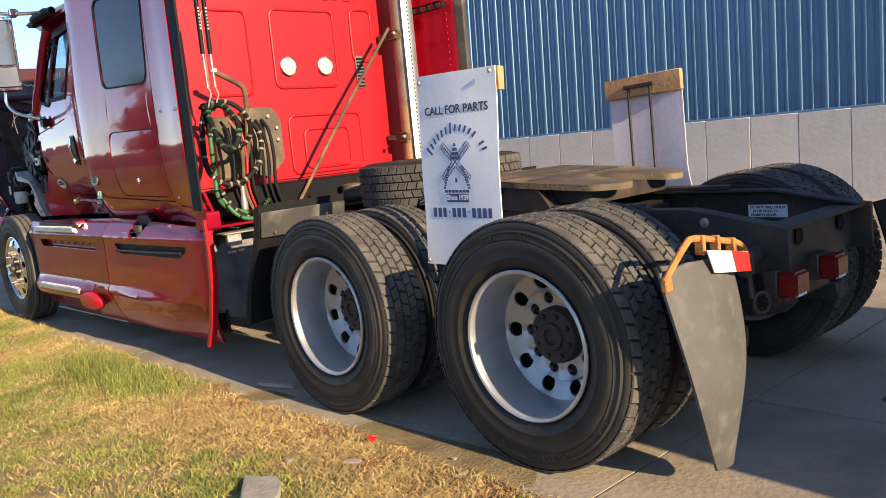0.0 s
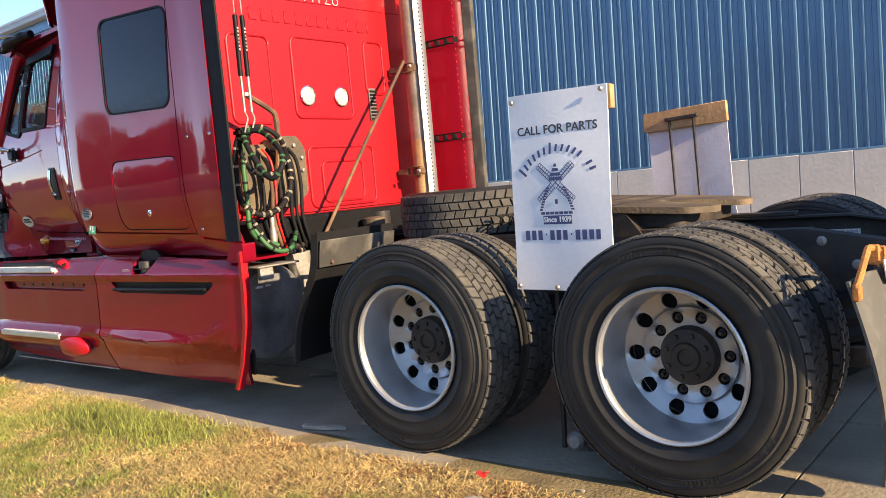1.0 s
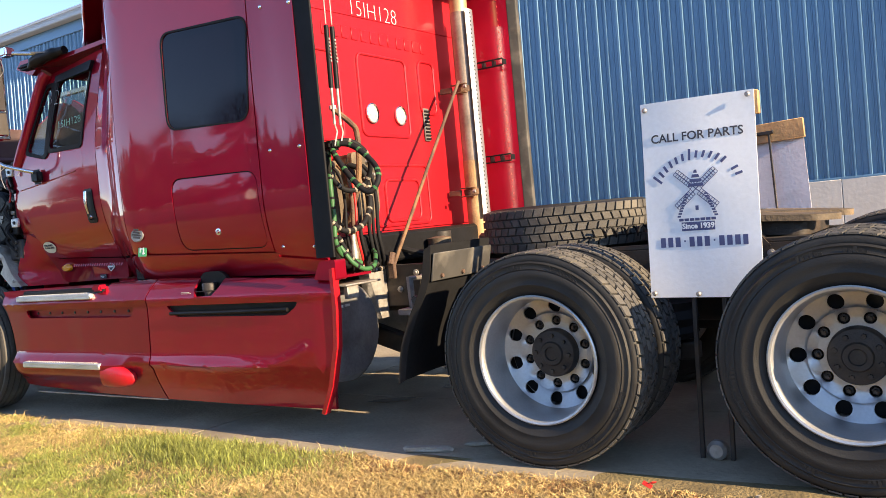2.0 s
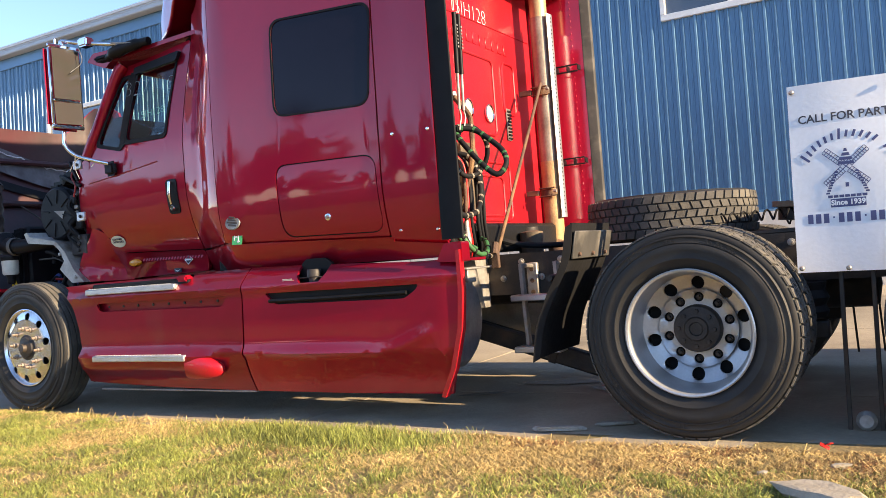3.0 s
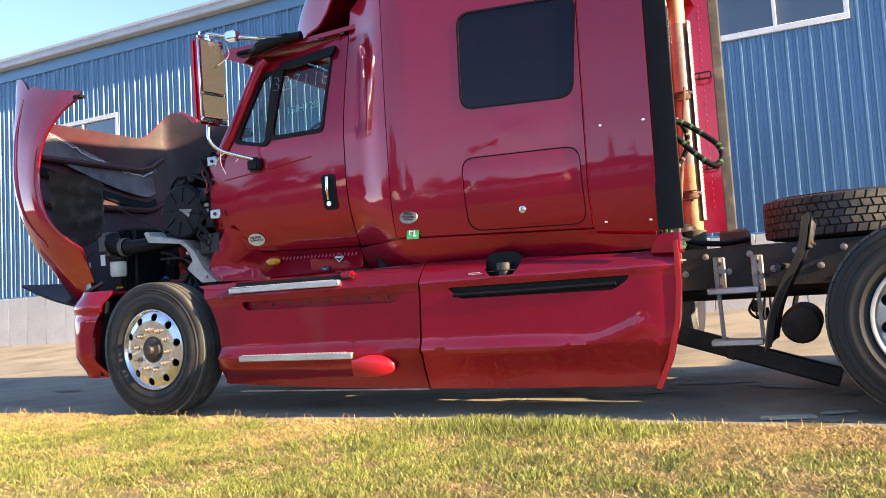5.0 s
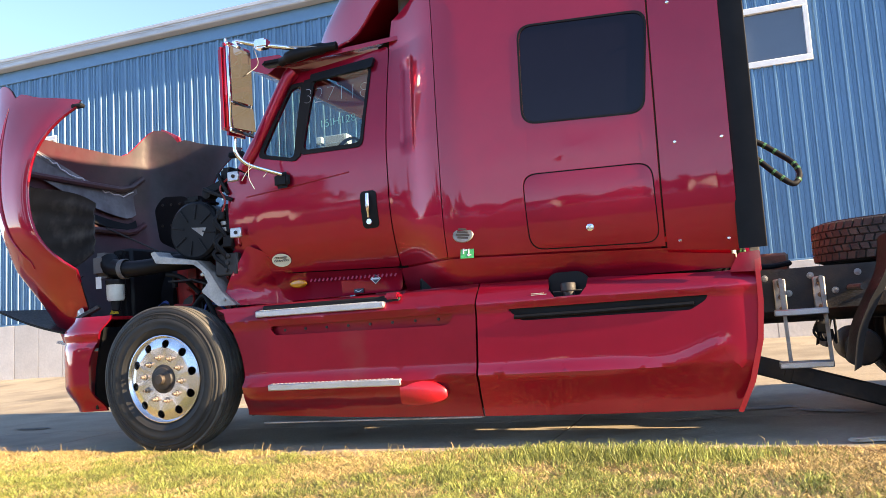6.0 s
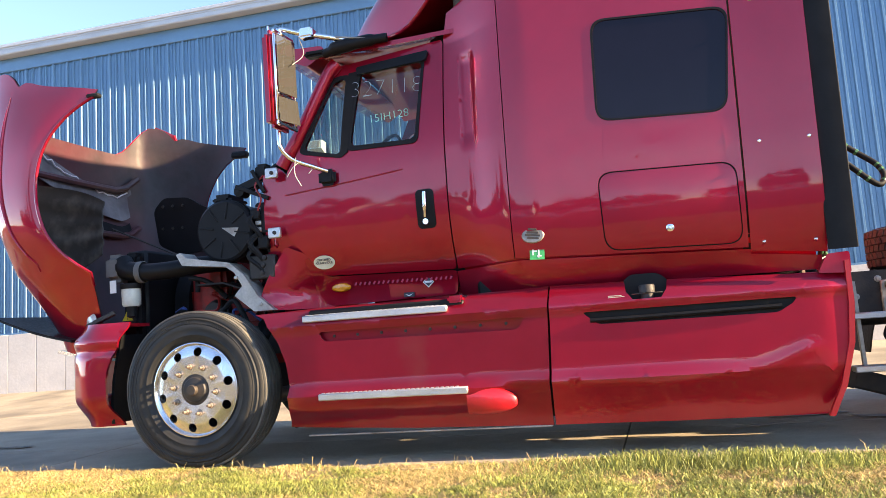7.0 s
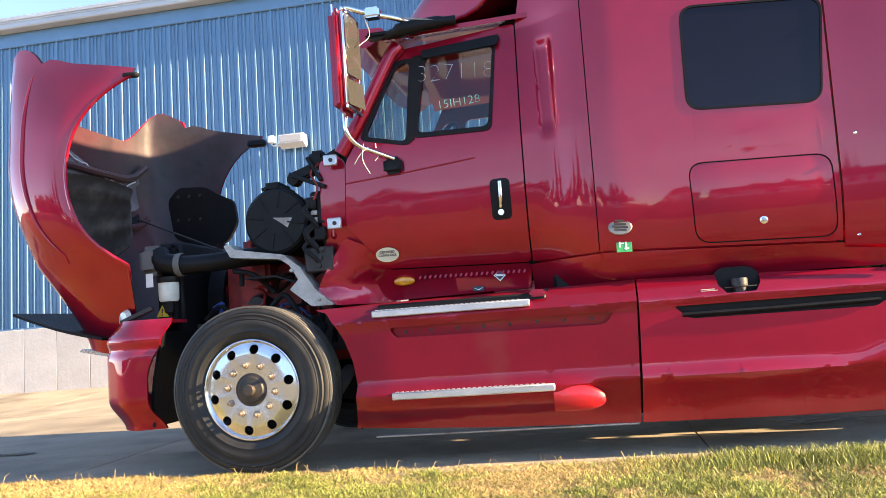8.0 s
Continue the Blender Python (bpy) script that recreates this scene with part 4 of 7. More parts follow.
CAP_XS = [-5.595 + 2.955 * (i / 36) ** 1.7 for i in range(37)]
part("roof_cap", sheet(cap, CAP_XS, [-1 + i / 20 for i in range(41)]), PAINT, truck, "dark red raised sleeper roof")
part("roof_underside", sheet(lambda x, q: (x, 0.985 * q * cap_section(x)[0], cap_section(x)[1] + 0.006), CAP_XS, [-1 + i / 6 for i in range(13)], (0, 0, 0.012)), PAINT, truck, "dark red underside of the raised roof")
for s1 in (-1, 1):
    part("roof_lip", tube([(x, s1 * cap_section(x)[0], cap_section(x)[1]) for x in CAP_XS if x < -4.55], 0.014, 8), PAINT, truck, "rounded lip of the raised roof")
# sleeper skin
part("door_gap_seal", skin([(-4.68, 1.03), (-5.66, 1.04), (-5.84, 1.20), (-5.84, 1.46), (-5.62, 1.24), (-4.68, 1.21)], [], rough_off(side, 0.045), 0.02), BLACK_RUBBER, truck, "black seal under the door")
part("door_gap_seal", skin([(-4.66, 1.10), (-4.80, 1.10), (-4.80, 2.66), (-4.66, 2.70)], [], rough_off(side, 0.035), 0.03), BLACK_RUBBER, truck, "black seal behind the door edge")
part("sleeper_corner", skin([(-4.712, 1.15), (-4.70, 2.64), (-4.665, 2.80), (-4.305, 2.93), (-4.318, 1.163), (-4.45, 1.155)], [], side, 0.03, 0.012), PAINT, truck, "dark red curved corner of the sleeper")
slp_win = [(-3.055, 1.880), (-3.755, 1.915), (-3.742, 2.500), (-2.998, 2.455)]
win_r = round_corners(slp_win, 0.085, 7)
hatch_line = round_corners([(-3.035, 1.135), (-3.775, 1.160), (-3.785, 1.600), (-3.040, 1.578)], 0.085, 7)
hatch_hole = round_corners([(-3.029, 1.128), (-3.782, 1.153), (-3.792, 1.607), (-3.033, 1.585)], 0.09, 7)
slp = part("sleeper_side", skin([(-3.008, 1.105), (-4.312, 1.163), (-4.299, 2.93), (-2.985, 3.02)], [win_r, hatch_hole], side, 0.03), PAINT, truck, "dark red sleeper side panel")
win_big = round_corners([(-3.045, 1.868), (-3.768, 1.904), (-3.754, 2.513), (-2.986, 2.468)], 0.092, 7)
part("window_seal", skin(win_big, [win_r], rough_off(side, -0.004), 0.02), BLACK_RUBBER, slp, "thin black window seal")
part("pane", skin(win_r, [], rough_off(side, 0.003), 0.01), DARK_GLASS, slp, "dark tinted sleeper window")
hatch = part("hatch", skin(hatch_line, [], lambda x, z: side(x, z) - 0.004 + 0.006 * (((x + 3.41) / 0.37) ** 4 + ((z - 1.367) / 0.225) ** 4), 0.02, 0.05), PAINT, slp, "dark red luggage hatch")
part("hatch_seal", skin(hatch_hole, [hatch_line], rough_off(side, 0.010), 0.01), BLACK_RUBBER, slp)
part("lock", lathe([(0, -0.016), (0.010, -0.016), (0.012, -0.008), (0.022, -0.006), (0.023, 0.004)], 24, "y", (-3.415, side(-3.415, 1.255), 1.252)), CHROME, slp, "round chrome hatch lock")
badge = part("badge", moved(lathe([(0, -0.006), (0.058, -0.006), (0.064, 0.0)], 36), pose(-4.190, side(-4.19, 1.285), 1.285, -6) @ Matrix.Diagonal((1.05, 1, 0.74, 1))), BARE_METAL, slp, "round silver badge")
part("badge_shape", join(*[moved(box(-0.045 + 0.01 * abs(k), 0.045 - 0.01 * abs(k), -0.009, -0.005, -0.006, 0.006, 0.001), pose(-4.190, side(-4.19, 1.285), 1.285 + 0.017 * k, -6, 8, 0)) for k in (-2, -1, 0, 1, 2)]), FRAME, badge)
sticker = part("sticker", moved(box(-0.043, 0.043, -0.0015, 0.0, -0.047, 0.047, 0), pose(-4.176, side(-4.176, 1.19) - 0.002, 1.188, -9, 2, 0)), GREEN_STICKER, slp, "green square sticker")
part("sticker_print", join(*[moved(box(a, b, -0.003, -0.0015, c, d, 0), pose(-4.176, side(-4.176, 1.19) - 0.002, 1.188, -9, 2, 0)) for a, b, c, d in ((-0.028, -0.020, -0.02, 0.03), (-0.020, 0.004, 0.022, 0.03), (-0.020, 0.0, 0.0, 0.008), (0.006, 0.014, -0.035, 0.012), (0.0, 0.026, -0.03, -0.022))]), WHITE_PAINT, sticker)
# black backing added so that the gap between the panels reads dark
part("seam_seal", skin([(-3.035, 1.09), (-2.975, 1.09), (-2.952, 3.02), (-3.012, 3.02)], [], rough_off(side, 0.034), 0.012), BLACK_RUBBER, truck, "black strip that keeps the panel seam dark")
ext = part("sleeper_extender", skin([(-2.612, 1.045), (-2.997, 1.085), (-2.974, 3.02), (-2.600, 3.06)], [], lambda x, z: side(x, z) - 0.002 - 0.030 * ease(-2.95, -2.60, x), 0.02), PAINT, truck, "dark red side extender behind the sleeper")
for x, z in ((-2.900, 1.678), (-2.650, 1.670), (-2.925, 1.128), (-2.665, 1.115), (-2.87, 2.48), (-2.63, 2.45)):
    part("screw", lathe([(0, -0.008), (0.006, -0.008), (0.010, -0.004), (0.012, 0.0)], 12, "y", (x, side(x, z) - 0.002 - 0.030 * ease(-2.95, -2.60, x), z)), CHROME, ext)
part("rubber_extender", prism(round_corners([(-2.620, -1.180), (-2.60, -1.186), (-2.475, -1.196), (-2.475, -1.180), (-2.62, -1.164)], 0.01), 1.050, 3.08, "xy"), BLACK_RUBBER, truck, "black rubber gap extender")
# lower edge under the sleeper
part("sleeper_skirt", skin([(-2.64, 1.030), (-2.64, 0.955), (-4.72, 0.985), (-4.725, 1.135), (-4.45, 1.145), (-4.30, 1.150), (-2.998, 1.095), (-2.998, 1.070)], [],
                           lambda x, z: side(x, 1.16) + 0.02 + 0.55 * max(0.0, 1.12 - z) * (0.4 + 0.6 * ease(-2.7, -3.2, x)), 0.03), PAINT, truck, "dark red lower edge of the sleeper")
part("sill_bracket", box(-4.98, -4.42, -0.775, -0.74, 0.90, 1.13, 0.01), PAINT, truck, "dark red bracket behind the sill")
# rear wall
wall = part("rear_wall", join(box(-2.960, -2.920, -1.06, 0.99, 1.145, 3.30, 0.03, 2), box(-4.15, -2.96, -1.09, 1.09, 1.16, 3.0, 0.02), box(-4.15, -2.96, 1.10, 1.16, 1.06, 3.2, 0.02)), RED_WALL, truck, "bright red rear wall of the sleeper")


def emboss(y0, y1, z0, z1, r=0.05, w=0.010, d=0.010, slant=0.0):
    """A raised rounded outline on the rear wall."""
    line = [(y + slant * (z - z0), z) for y, z in rounded(y0, y1, z0, z1, r)]
    return tube([(-2.920 + d * 0.2, y, z) for y, z in line + line[:1]], w, 8)


for args in ((-0.80, -0.47, 1.76, 2.32), (-0.28, 0.26, 1.80, 2.34), (0.42, 0.62, 1.98, 2.36), (-0.22, 0.42, 1.19, 1.60), (-0.10, 0.30, 1.22, 1.50)):
    part("raised_outline", emboss(*args), RED_WALL, wall)
for k, w in enumerate((0.02, 0.06, 0.065, 0.055, 0.06, 0.06, 0.065, 0.06, 0.02, 0.065, 0.06, 0.07, 0.05)):
    part("raised_mark", box(-2.922, -2.914, -0.70 + 0.098 * k, -0.70 + 0.098 * k + w, 2.42, 2.50, 0.003), RED_WALL, wall)
part("wall_seam", tube([(-2.918, -1.04, 2.565), (-2.918, 0.0, 2.585), (-2.918, 0.95, 2.60)], 0.004, 6), RED_WALL, wall)
lettering("15IH128", 0.155, CHALK, pose(-2.9165, -0.05, 2.632, 90, 0, 90), wall, "chalk_writing", "white marker figures on the red wall", 0.0004, -0.0045)
for y in (-0.170, 0.148):
    rim = part("work_lamp", lathe([(0.0, 0.0), (0.058, 0.0), (0.066, 0.006), (0.067, 0.016), (0.060, 0.018), (0.057, 0.012)], 32, "x", (-2.920, y, 1.948)), CHROME, truck, "round work lamp with clear lens")
    part("lens", lathe([(0.0, 0.016), (0.04, 0.015), (0.057, 0.010)], 32, "x", (-2.920, y, 1.948)), LENS_CLEAR, rim, "clear ribbed lens")
    part("cells", join(*[box(-2.906, -2.902, y + a - 0.011, y + a + 0.011, 1.948 + b - 0.011, 1.948 + b + 0.011, 0.002) for a, b in ((-0.022, 0.0), (0.022, 0.0), (0.0, 0.022), (0.0, -0.022))]), WHITE_PAINT, rim)
louver = part("louver", box(-2.920, -2.905, 0.43, 0.50, 1.78, 2.02, 0.006), CAB_TRIM, wall, "black air louver")
for k in range(9):
    part("slat", box(-2.905, -2.896, 0.435, 0.495, 1.79 + 0.025 * k, 1.803 + 0.025 * k, 0.002), BLACK_PLASTIC, louver)
# far side extender, seen from behind
far = part("sleeper_extender", prism([(-2.95, 1.085), (-2.53, 1.165), (-2.53, 1.195), (-2.95, 1.115)], 1.10, 3.15, "xy"), PAINT, truck, "dark red far side extender")
part("edge_rubber", prism(round_corners([(-2.545, 1.160), (-2.465, 1.180), (-2.465, 1.225), (-2.545, 1.205)], 0.012), 1.08, 3.15, "xy"), DUSTY_PLATE, far, "worn grey rubber edge")
RIVET = mesh_of("rivet", box(-0.003, 0.003, -0.0045, 0.0045, -0.0075, 0.0075, 0.002), RED_LIT)
for k in range(34):
    part("rivet", RIVET, RED_LIT, far, m=pose(-2.617, 1.146, 1.3075 + 0.05 * k))
for z in (1.63, 2.36):
    rung = part("grab_bracket", join(box(-2.91, -2.55, 1.03, 1.05, z - 0.03, z - 0.02, 0.002), box(-2.91, -2.55, 1.03, 1.05, z + 0.02, z + 0.03, 0.002), *[box(-2.91 + 0.09 * k, -2.90 + 0.09 * k, 1.03, 1.085, z - 0.02, z + 0.02, 0.001) for k in range(5)]), BLACK_PLASTIC, far, "black ladder bracket")

# ---- side fairings ----


def fairing(x, z):
    """The lawn-side skin of the chassis fairings."""
    top = 0.10 * max(0.0, (z - 0.86) / 0.12) ** 1.6
    low = 0.0 if z > 0.41 else 0.10 * ((0.41 - z) / 0.23) ** 1.3 + 0.012
    mid = 0.018 * math.exp(-((z - 0.445) / 0.028) ** 2) + 0.012 * math.exp(-((z - 0.86) / 0.03) ** 2)
    front = 0.035 * ease(-5.55, -6.05, x)
    pocket = 0.075 * ease(0.26, 0.36, z) * (1 - ease(0.40, 0.47, z)) * ease(-5.95, -5.65, x) * (1 - ease(-4.64, -4.36, x))
    return -1.170 - mid + top + low + front - pocket


arch = [(-6.045, 0.955)] + [(-6.45 + 0.665 * math.cos(radians(a)), 0.47 + 0.66 * math.sin(radians(a))) for a in (44, 36, 26, 14, 2, -10, -21)]
fair1 = arch + [(-5.0, 0.195), (-4.172, 0.178), (-4.160, 0.45), (-4.142, 0.80), (-4.135, 0.985), (-4.62, 0.975), (-4.63, 0.955), (-4.72, 0.955), (-4.74, 0.975), (-5.66, 0.965)]
groove1 = round_corners([(-4.32, 0.745), (-5.54, 0.755), (-5.57, 0.815), (-4.27, 0.815)], 0.03)
f1 = part("step_fairing", skin(fair1, [groove1], fairing, 0.02, 0.03), PAINT_DUSTY, truck, "dusty dark red step fairing")
part("groove", skin([(-4.25, 0.73), (-5.60, 0.74), (-5.60, 0.83), (-4.25, 0.83)], [], rough_off(fairing, 0.045), 0.01), PAINT_DUSTY, f1, "recess with missing trim")
for k in range(8):
    part("groove_clip", moved(lathe([(0, -0.006), (0.009, -0.006), (0.010, 0.0)], 10), pose(-5.48 + 0.155 * k, fairing(-5, 0.785) + 0.045, 0.785)), FRAME, f1)
part("lower_lip", box(-5.72, -4.18, -1.06, -1.00, 0.168, 0.180, 0.004), BARE_METAL, f1, "bent pale lower lip")
for x0, x1, z, y in ((-5.667, -4.735, 0.905, -1.185), (-5.562, -4.628, 0.425, -1.245)):
    stp = part("step_tread", moved(box(x0, x1, y, y + 0.11, z - 0.026, z + 0.016, 0.006), pose(0, 0, 0)), ALUMINIUM, truck, "pale aluminium step tread")
    part("tread_teeth", join(*[box(x0 + 0.02 + 0.03 * k, x0 + 0.035 + 0.03 * k, y + 0.012, y + 0.10, z + 0.016, z + 0.020, 0) for k in range(int((x1 - x0 - 0.04) / 0.03))]), ALUMINIUM, stp)
# the sun on the step's rear end is painted in with the brighter red
part("step_end", sheet(lambda t, q: (-4.640 + 0.285 * t, -1.163 - 0.068 * math.sqrt(max(0.0, 1 - t * t)) * math.sin(math.pi * q) ** 0.6, 0.362 - 0.025 * t + 0.088 * math.sqrt(max(0.0, 1 - 0.97 * t ** 2.5)) * math.cos(math.pi * q)), [math.sin(i * math.pi / 32) for i in range(17)], [i / 16 for i in range(17)], (0, 0.015, 0)), RED_LIT, f1, "rounded end of the lower step, sunlit red painted in")
# black box added as the shade in the gap over the upper step
part("step_shadow_pan", box(-5.64, -4.64, -1.14, -0.86, 0.86, 0.955, 0.01), BLACK_PLASTIC, truck, "black box standing in for the shade behind the upper step")
part("step_end", box(-4.735, -4.64, -1.165, -1.09, 0.93, 0.972, 0.012, 2), PAINT, truck, "red end piece of the upper step")
fair2 = [(-4.126, 0.985), (-4.134, 0.70), (-4.160, 0.178), (-3.4, 0.172), (-2.690, 0.178), (-2.615, 0.34), (-2.555, 0.56), (-2.535, 0.76), (-2.535, 0.925), (-2.70, 0.935), (-3.40, 0.965), (-3.462, 0.965), (-3.468, 0.915), (-3.50, 0.868), (-3.655, 0.866), (-3.692, 0.915), (-3.698, 0.975)]
slot2 = round_corners([(-2.82, 0.785), (-2.90, 0.738), (-3.86, 0.742), (-3.945, 0.815), (-2.80, 0.815)], 0.025)


def fairing2(x, z):
    swoop = 0.010 * math.exp(-((z - 0.435 - 0.11 * ease(-3.15, -2.70, x) ** 1.5) / 0.035) ** 2) * ease(-4.1, -3.6, x) * (1 - ease(-2.80, -2.66, x))
    return fairing(x, z) + 0.018 * math.exp(-((z - 0.445) / 0.028) ** 2) * ease(-3.6, -3.0, x) - swoop + 0.018 * ease(-2.75, -2.53, x) ** 2


f2 = part("tank_fairing", skin(fair2, [slot2], fairing2, 0.02, 0.026), PAINT, truck, "dark red tank fairing")
part("slot_insert", skin(round_corners([(-2.79, 0.725), (-3.87, 0.730), (-3.96, 0.825), (-2.785, 0.822)], 0.025), [], rough_off(fairing2, 0.020), 0.01), BLACK_PLASTIC, f2, "black plastic step slot")
part("slot_bar", tube([(-3.90, -1.178, 0.765), (-3.4, -1.180, 0.766), (-2.88, -1.175, 0.772)], 0.012, 8), BLACK_PLASTIC, f2)
# brighter red paints the sunlight on this rear-facing edge
part("rear_flange", prism([(-2.705, 0.180), (-2.630, 0.34), (-2.570, 0.56), (-2.550, 0.76), (-2.548, 0.985), (-2.525, 0.99), (-2.522, 0.76), (-2.542, 0.555), (-2.602, 0.335), (-2.678, 0.176)], -1.168, -1.122), RED_LIT, f2, "rear flange in painted sunlit red")
part("flange_top", prism(round_corners([(-2.68, 0.93), (-2.625, 1.03), (-2.515, 1.035), (-2.515, 0.92)], 0.015), -1.150, -1.06), PAINT, f2)
part("seam_backing", skin([(-2.66, 1.02), (-4.70, 1.09), (-4.70, 1.20), (-4.30, 1.20), (-2.66, 1.15)], [], rough_off(side, 0.034), 0.02), PAINT, truck)
part("top_deck", join(prism([(-4.11, -1.10), (-3.72, -1.10), (-3.72, -0.80), (-4.11, -0.80)], 0.925, 0.940, "xy"), prism([(-3.45, -1.10), (-2.55, -1.10), (-2.55, -0.80), (-3.45, -0.80)], 0.925, 0.940, "xy")), PAINT, f2, "dark red top of the fairing")
part("filler_well", join(prism(round_corners([(-3.46, 0.85), (-3.71, 0.85), (-3.71, 0.97), (-3.665, 1.010), (-3.51, 1.010), (-3.455, 0.965)], 0.03), -1.078, -1.05), prism([(-3.72, -1.17), (-3.45, -1.17), (-3.45, -1.06), (-3.72, -1.06)], 0.846, 0.858, "xy")), BLACK_PLASTIC, f2, "dark filler opening")
part("filler_cap", join(lathe([(0.0, 0.945), (0.040, 0.945), (0.045, 0.937), (0.045, 0.90), (0.035, 0.895), (0.035, 0.85), (0.0, 0.85)], 24, "z", (-3.575, -1.118, 0)), box(-3.66, -3.49, -1.160, -1.154, 0.893, 0.899, 0.002)), FRAME, f2, "black fuel cap on a chain")
part("fuel_label", join(*[box(-3.79, -3.70 - 0.015 * (k % 2), -1.168, -1.166, 0.868 + 0.008 * k, 0.872 + 0.008 * k, 0) for k in range(4)]), CREAM, f2, "small faded label")
part("inner_apron", prism([(-5.70, 0.22), (-2.75, 0.22), (-2.75, 0.90), (-5.70, 0.90)], -0.98, -0.96), FRAME, truck)


# ---- hood, bumper, engine ----
HINGE, OPEN_ANGLE = (-7.62, 0.88), 78.0


def tip(x, y, z):
    """A place on the closed hood, seen from its hinge, after it has been swung forward."""
    c, s = math.cos(radians(OPEN_ANGLE)), math.sin(radians(OPEN_ANGLE))
    return HINGE[0] + x * c - z * s, y, HINGE[1] + x * s + z * c


SWING = pose(HINGE[0], 0, HINGE[1]) @ pose(0, 0, 0, 0, 2, 0) @ pose(-HINGE[0], 0, -HINGE[1])


def hood_shape(u, q, shrink=0.0):
    """u from nose to cowl, q from -1 (lawn side) to 1 across."""
    a = abs(q)
    back = 1.56 + 0.33 * ease(0.31, 0.52, a) - 0.09 * ease(0.5, 0.8, a) - 0.06 * math.exp(-((a - 0.64) / 0.03) ** 2)
    x = -0.10 + (back + 0.10) * u
    centre = 0.18 + 0.80 * ease(-0.45, 1.25, x) + 0.10 * ease(0.4, 1.6, x) - shrink
    edge = 0.10 + 0.78 * ease(-0.45, 1.15, x) + 0.10 * ease(1.0, 1.9, x) - shrink
    w = 0.74 + 0.34 * ease(-0.15, 0.75, x) - 0.05 * ease(1.3, 1.8, x) - shrink
    inner = min(0.88, w - 0.10)
    arch_z = -0.38 + math.sqrt(max(0.0, 0.66 ** 2 - (x - 1.17) ** 2)) if abs(x - 1.17) < 0.66 else -0.22
    low = max(arch_z, -0.22 + 0.14 * ease(1.3, 1.7, x)) if x > 0.1 else -0.15
    low = min(low, edge - 0.04)
    if a < 0.45:
        t = a / 0.45
        return x, math.copysign(inner * t, q), centre + (edge - centre) * t ** 2.2
    t = (a - 0.45) / 0.55
    bulge = 0.045 * math.exp(-((t - 0.9) / 0.25) ** 2) * ease(0.35, 0.8, x)
    return x, math.copysign(inner + (w - inner) * math.sin(min(1.0, t * 1.5) * math.pi / 2) ** 0.8 + bulge, q), edge + (low - edge) * (t ** 1.15)


HU, HQ = [i / 30 for i in range(31)], [-1 + i / 28 for i in range(57)]
hood = part("hood", sheet(lambda u, q: tip(*hood_shape(u, q)), HU, HQ), PAINT, truck, "dark red hood swung forward")
part("hood_inside", sheet(lambda u, q: tip(*hood_shape(0.02 + 0.98 * u, q * 0.998, 0.014)), HU, HQ), HOOD_INSIDE, hood, "raw brown inside of the hood")
part("inner_rib", join(*[tube([tip(*hood_shape(u, -0.42 + 0.84 * k / 14, 0.06)) for k in range(15)], 0.030, 8) for u in (0.55, 0.80)]), HOOD_INSIDE, hood, "moulded cross rib")
part("hood_seam", tube([tip(*hood_shape(0.10 + 0.86 * i / 24, -0.42, -0.004)) for i in range(25)], 0.005, 6), BLACK_RUBBER, hood, "dark panel seam")
part("fender_ridge", tube([tip(*hood_shape(0.30 + 0.64 * i / 24, -0.72 + 0.10 * (i / 24) ** 2, -0.002)) for i in range(25)], [0.004 + 0.012 * math.sin(math.pi * (i + 1) / 26) for i in range(25)], 8), PAINT, hood, "raised fender ridge")
part("fender_flange", tube([tip(*hood_shape(0.28 + 0.70 * i / 30, -1.0, 0.0)) for i in range(31)], 0.012, 8), PAINT, hood, "rolled fender edge")
torn = random.Random(8)
LEDGE = [(-0.42 + 0.80 * i / 30, 0.955 - 0.20 * ease(0, 1, i / 30) + 0.012 * torn.uniform(-1, 1)) for i in range(31)]
part("liner_ledge", sheet(lambda i, t: tip(*hood_shape(LEDGE[i][1] * (1 - t) + (0.83 - 0.20 * ease(0, 1, i / 30)) * t, LEDGE[i][0], 0.030 + 0.03 * t)), list(range(31)), [0, 0.3, 0.6, 1.0], (0, 0, 0)), HOOD_PALE, hood, "pale scuffed ledge inside the hood")
part("liner_flange", sheet(lambda i, t: tip(*hood_shape(0.97 - 0.20 * ease(0, 1, i / 30) - 0.035 * t, -0.40 + 0.80 * i / 30, 0.018 + 0.020 * t)), list(range(31)), [0, 0.5, 1.0]), HOOD_PALE, hood, "pale flange above the liner")
part("torn_edge", tube([tip(*hood_shape(min(0.96, u + 0.004), q, 0.034)) for q, u in LEDGE], 0.007, 6), BOARD_WHITE, hood, "torn white edge of the liner")
# flat black strip: the shade beneath the ledge, put in as colour
part("liner_groove", sheet(lambda i, t: tip(*hood_shape(0.76 - 0.16 * ease(0, 1, i / 30) - 0.05 * t, LEDGE[i][0], 0.045)), list(range(4, 31)), [0, 1.0]), BLACK_PLASTIC, hood, "black strip painted for the shade of a groove")
# sunlit patch of the far fender, given by its brighter red
part("fender_corner", prism([(-8.43, 2.70), (-8.40, 2.765), (-8.235, 2.945), (-8.20, 2.93), (-8.03, 2.845), (-7.98, 2.72)], 1.10, 1.13), RED_LIT, hood, "corner of the far fender, coloured as sunlit red", m=SWING)
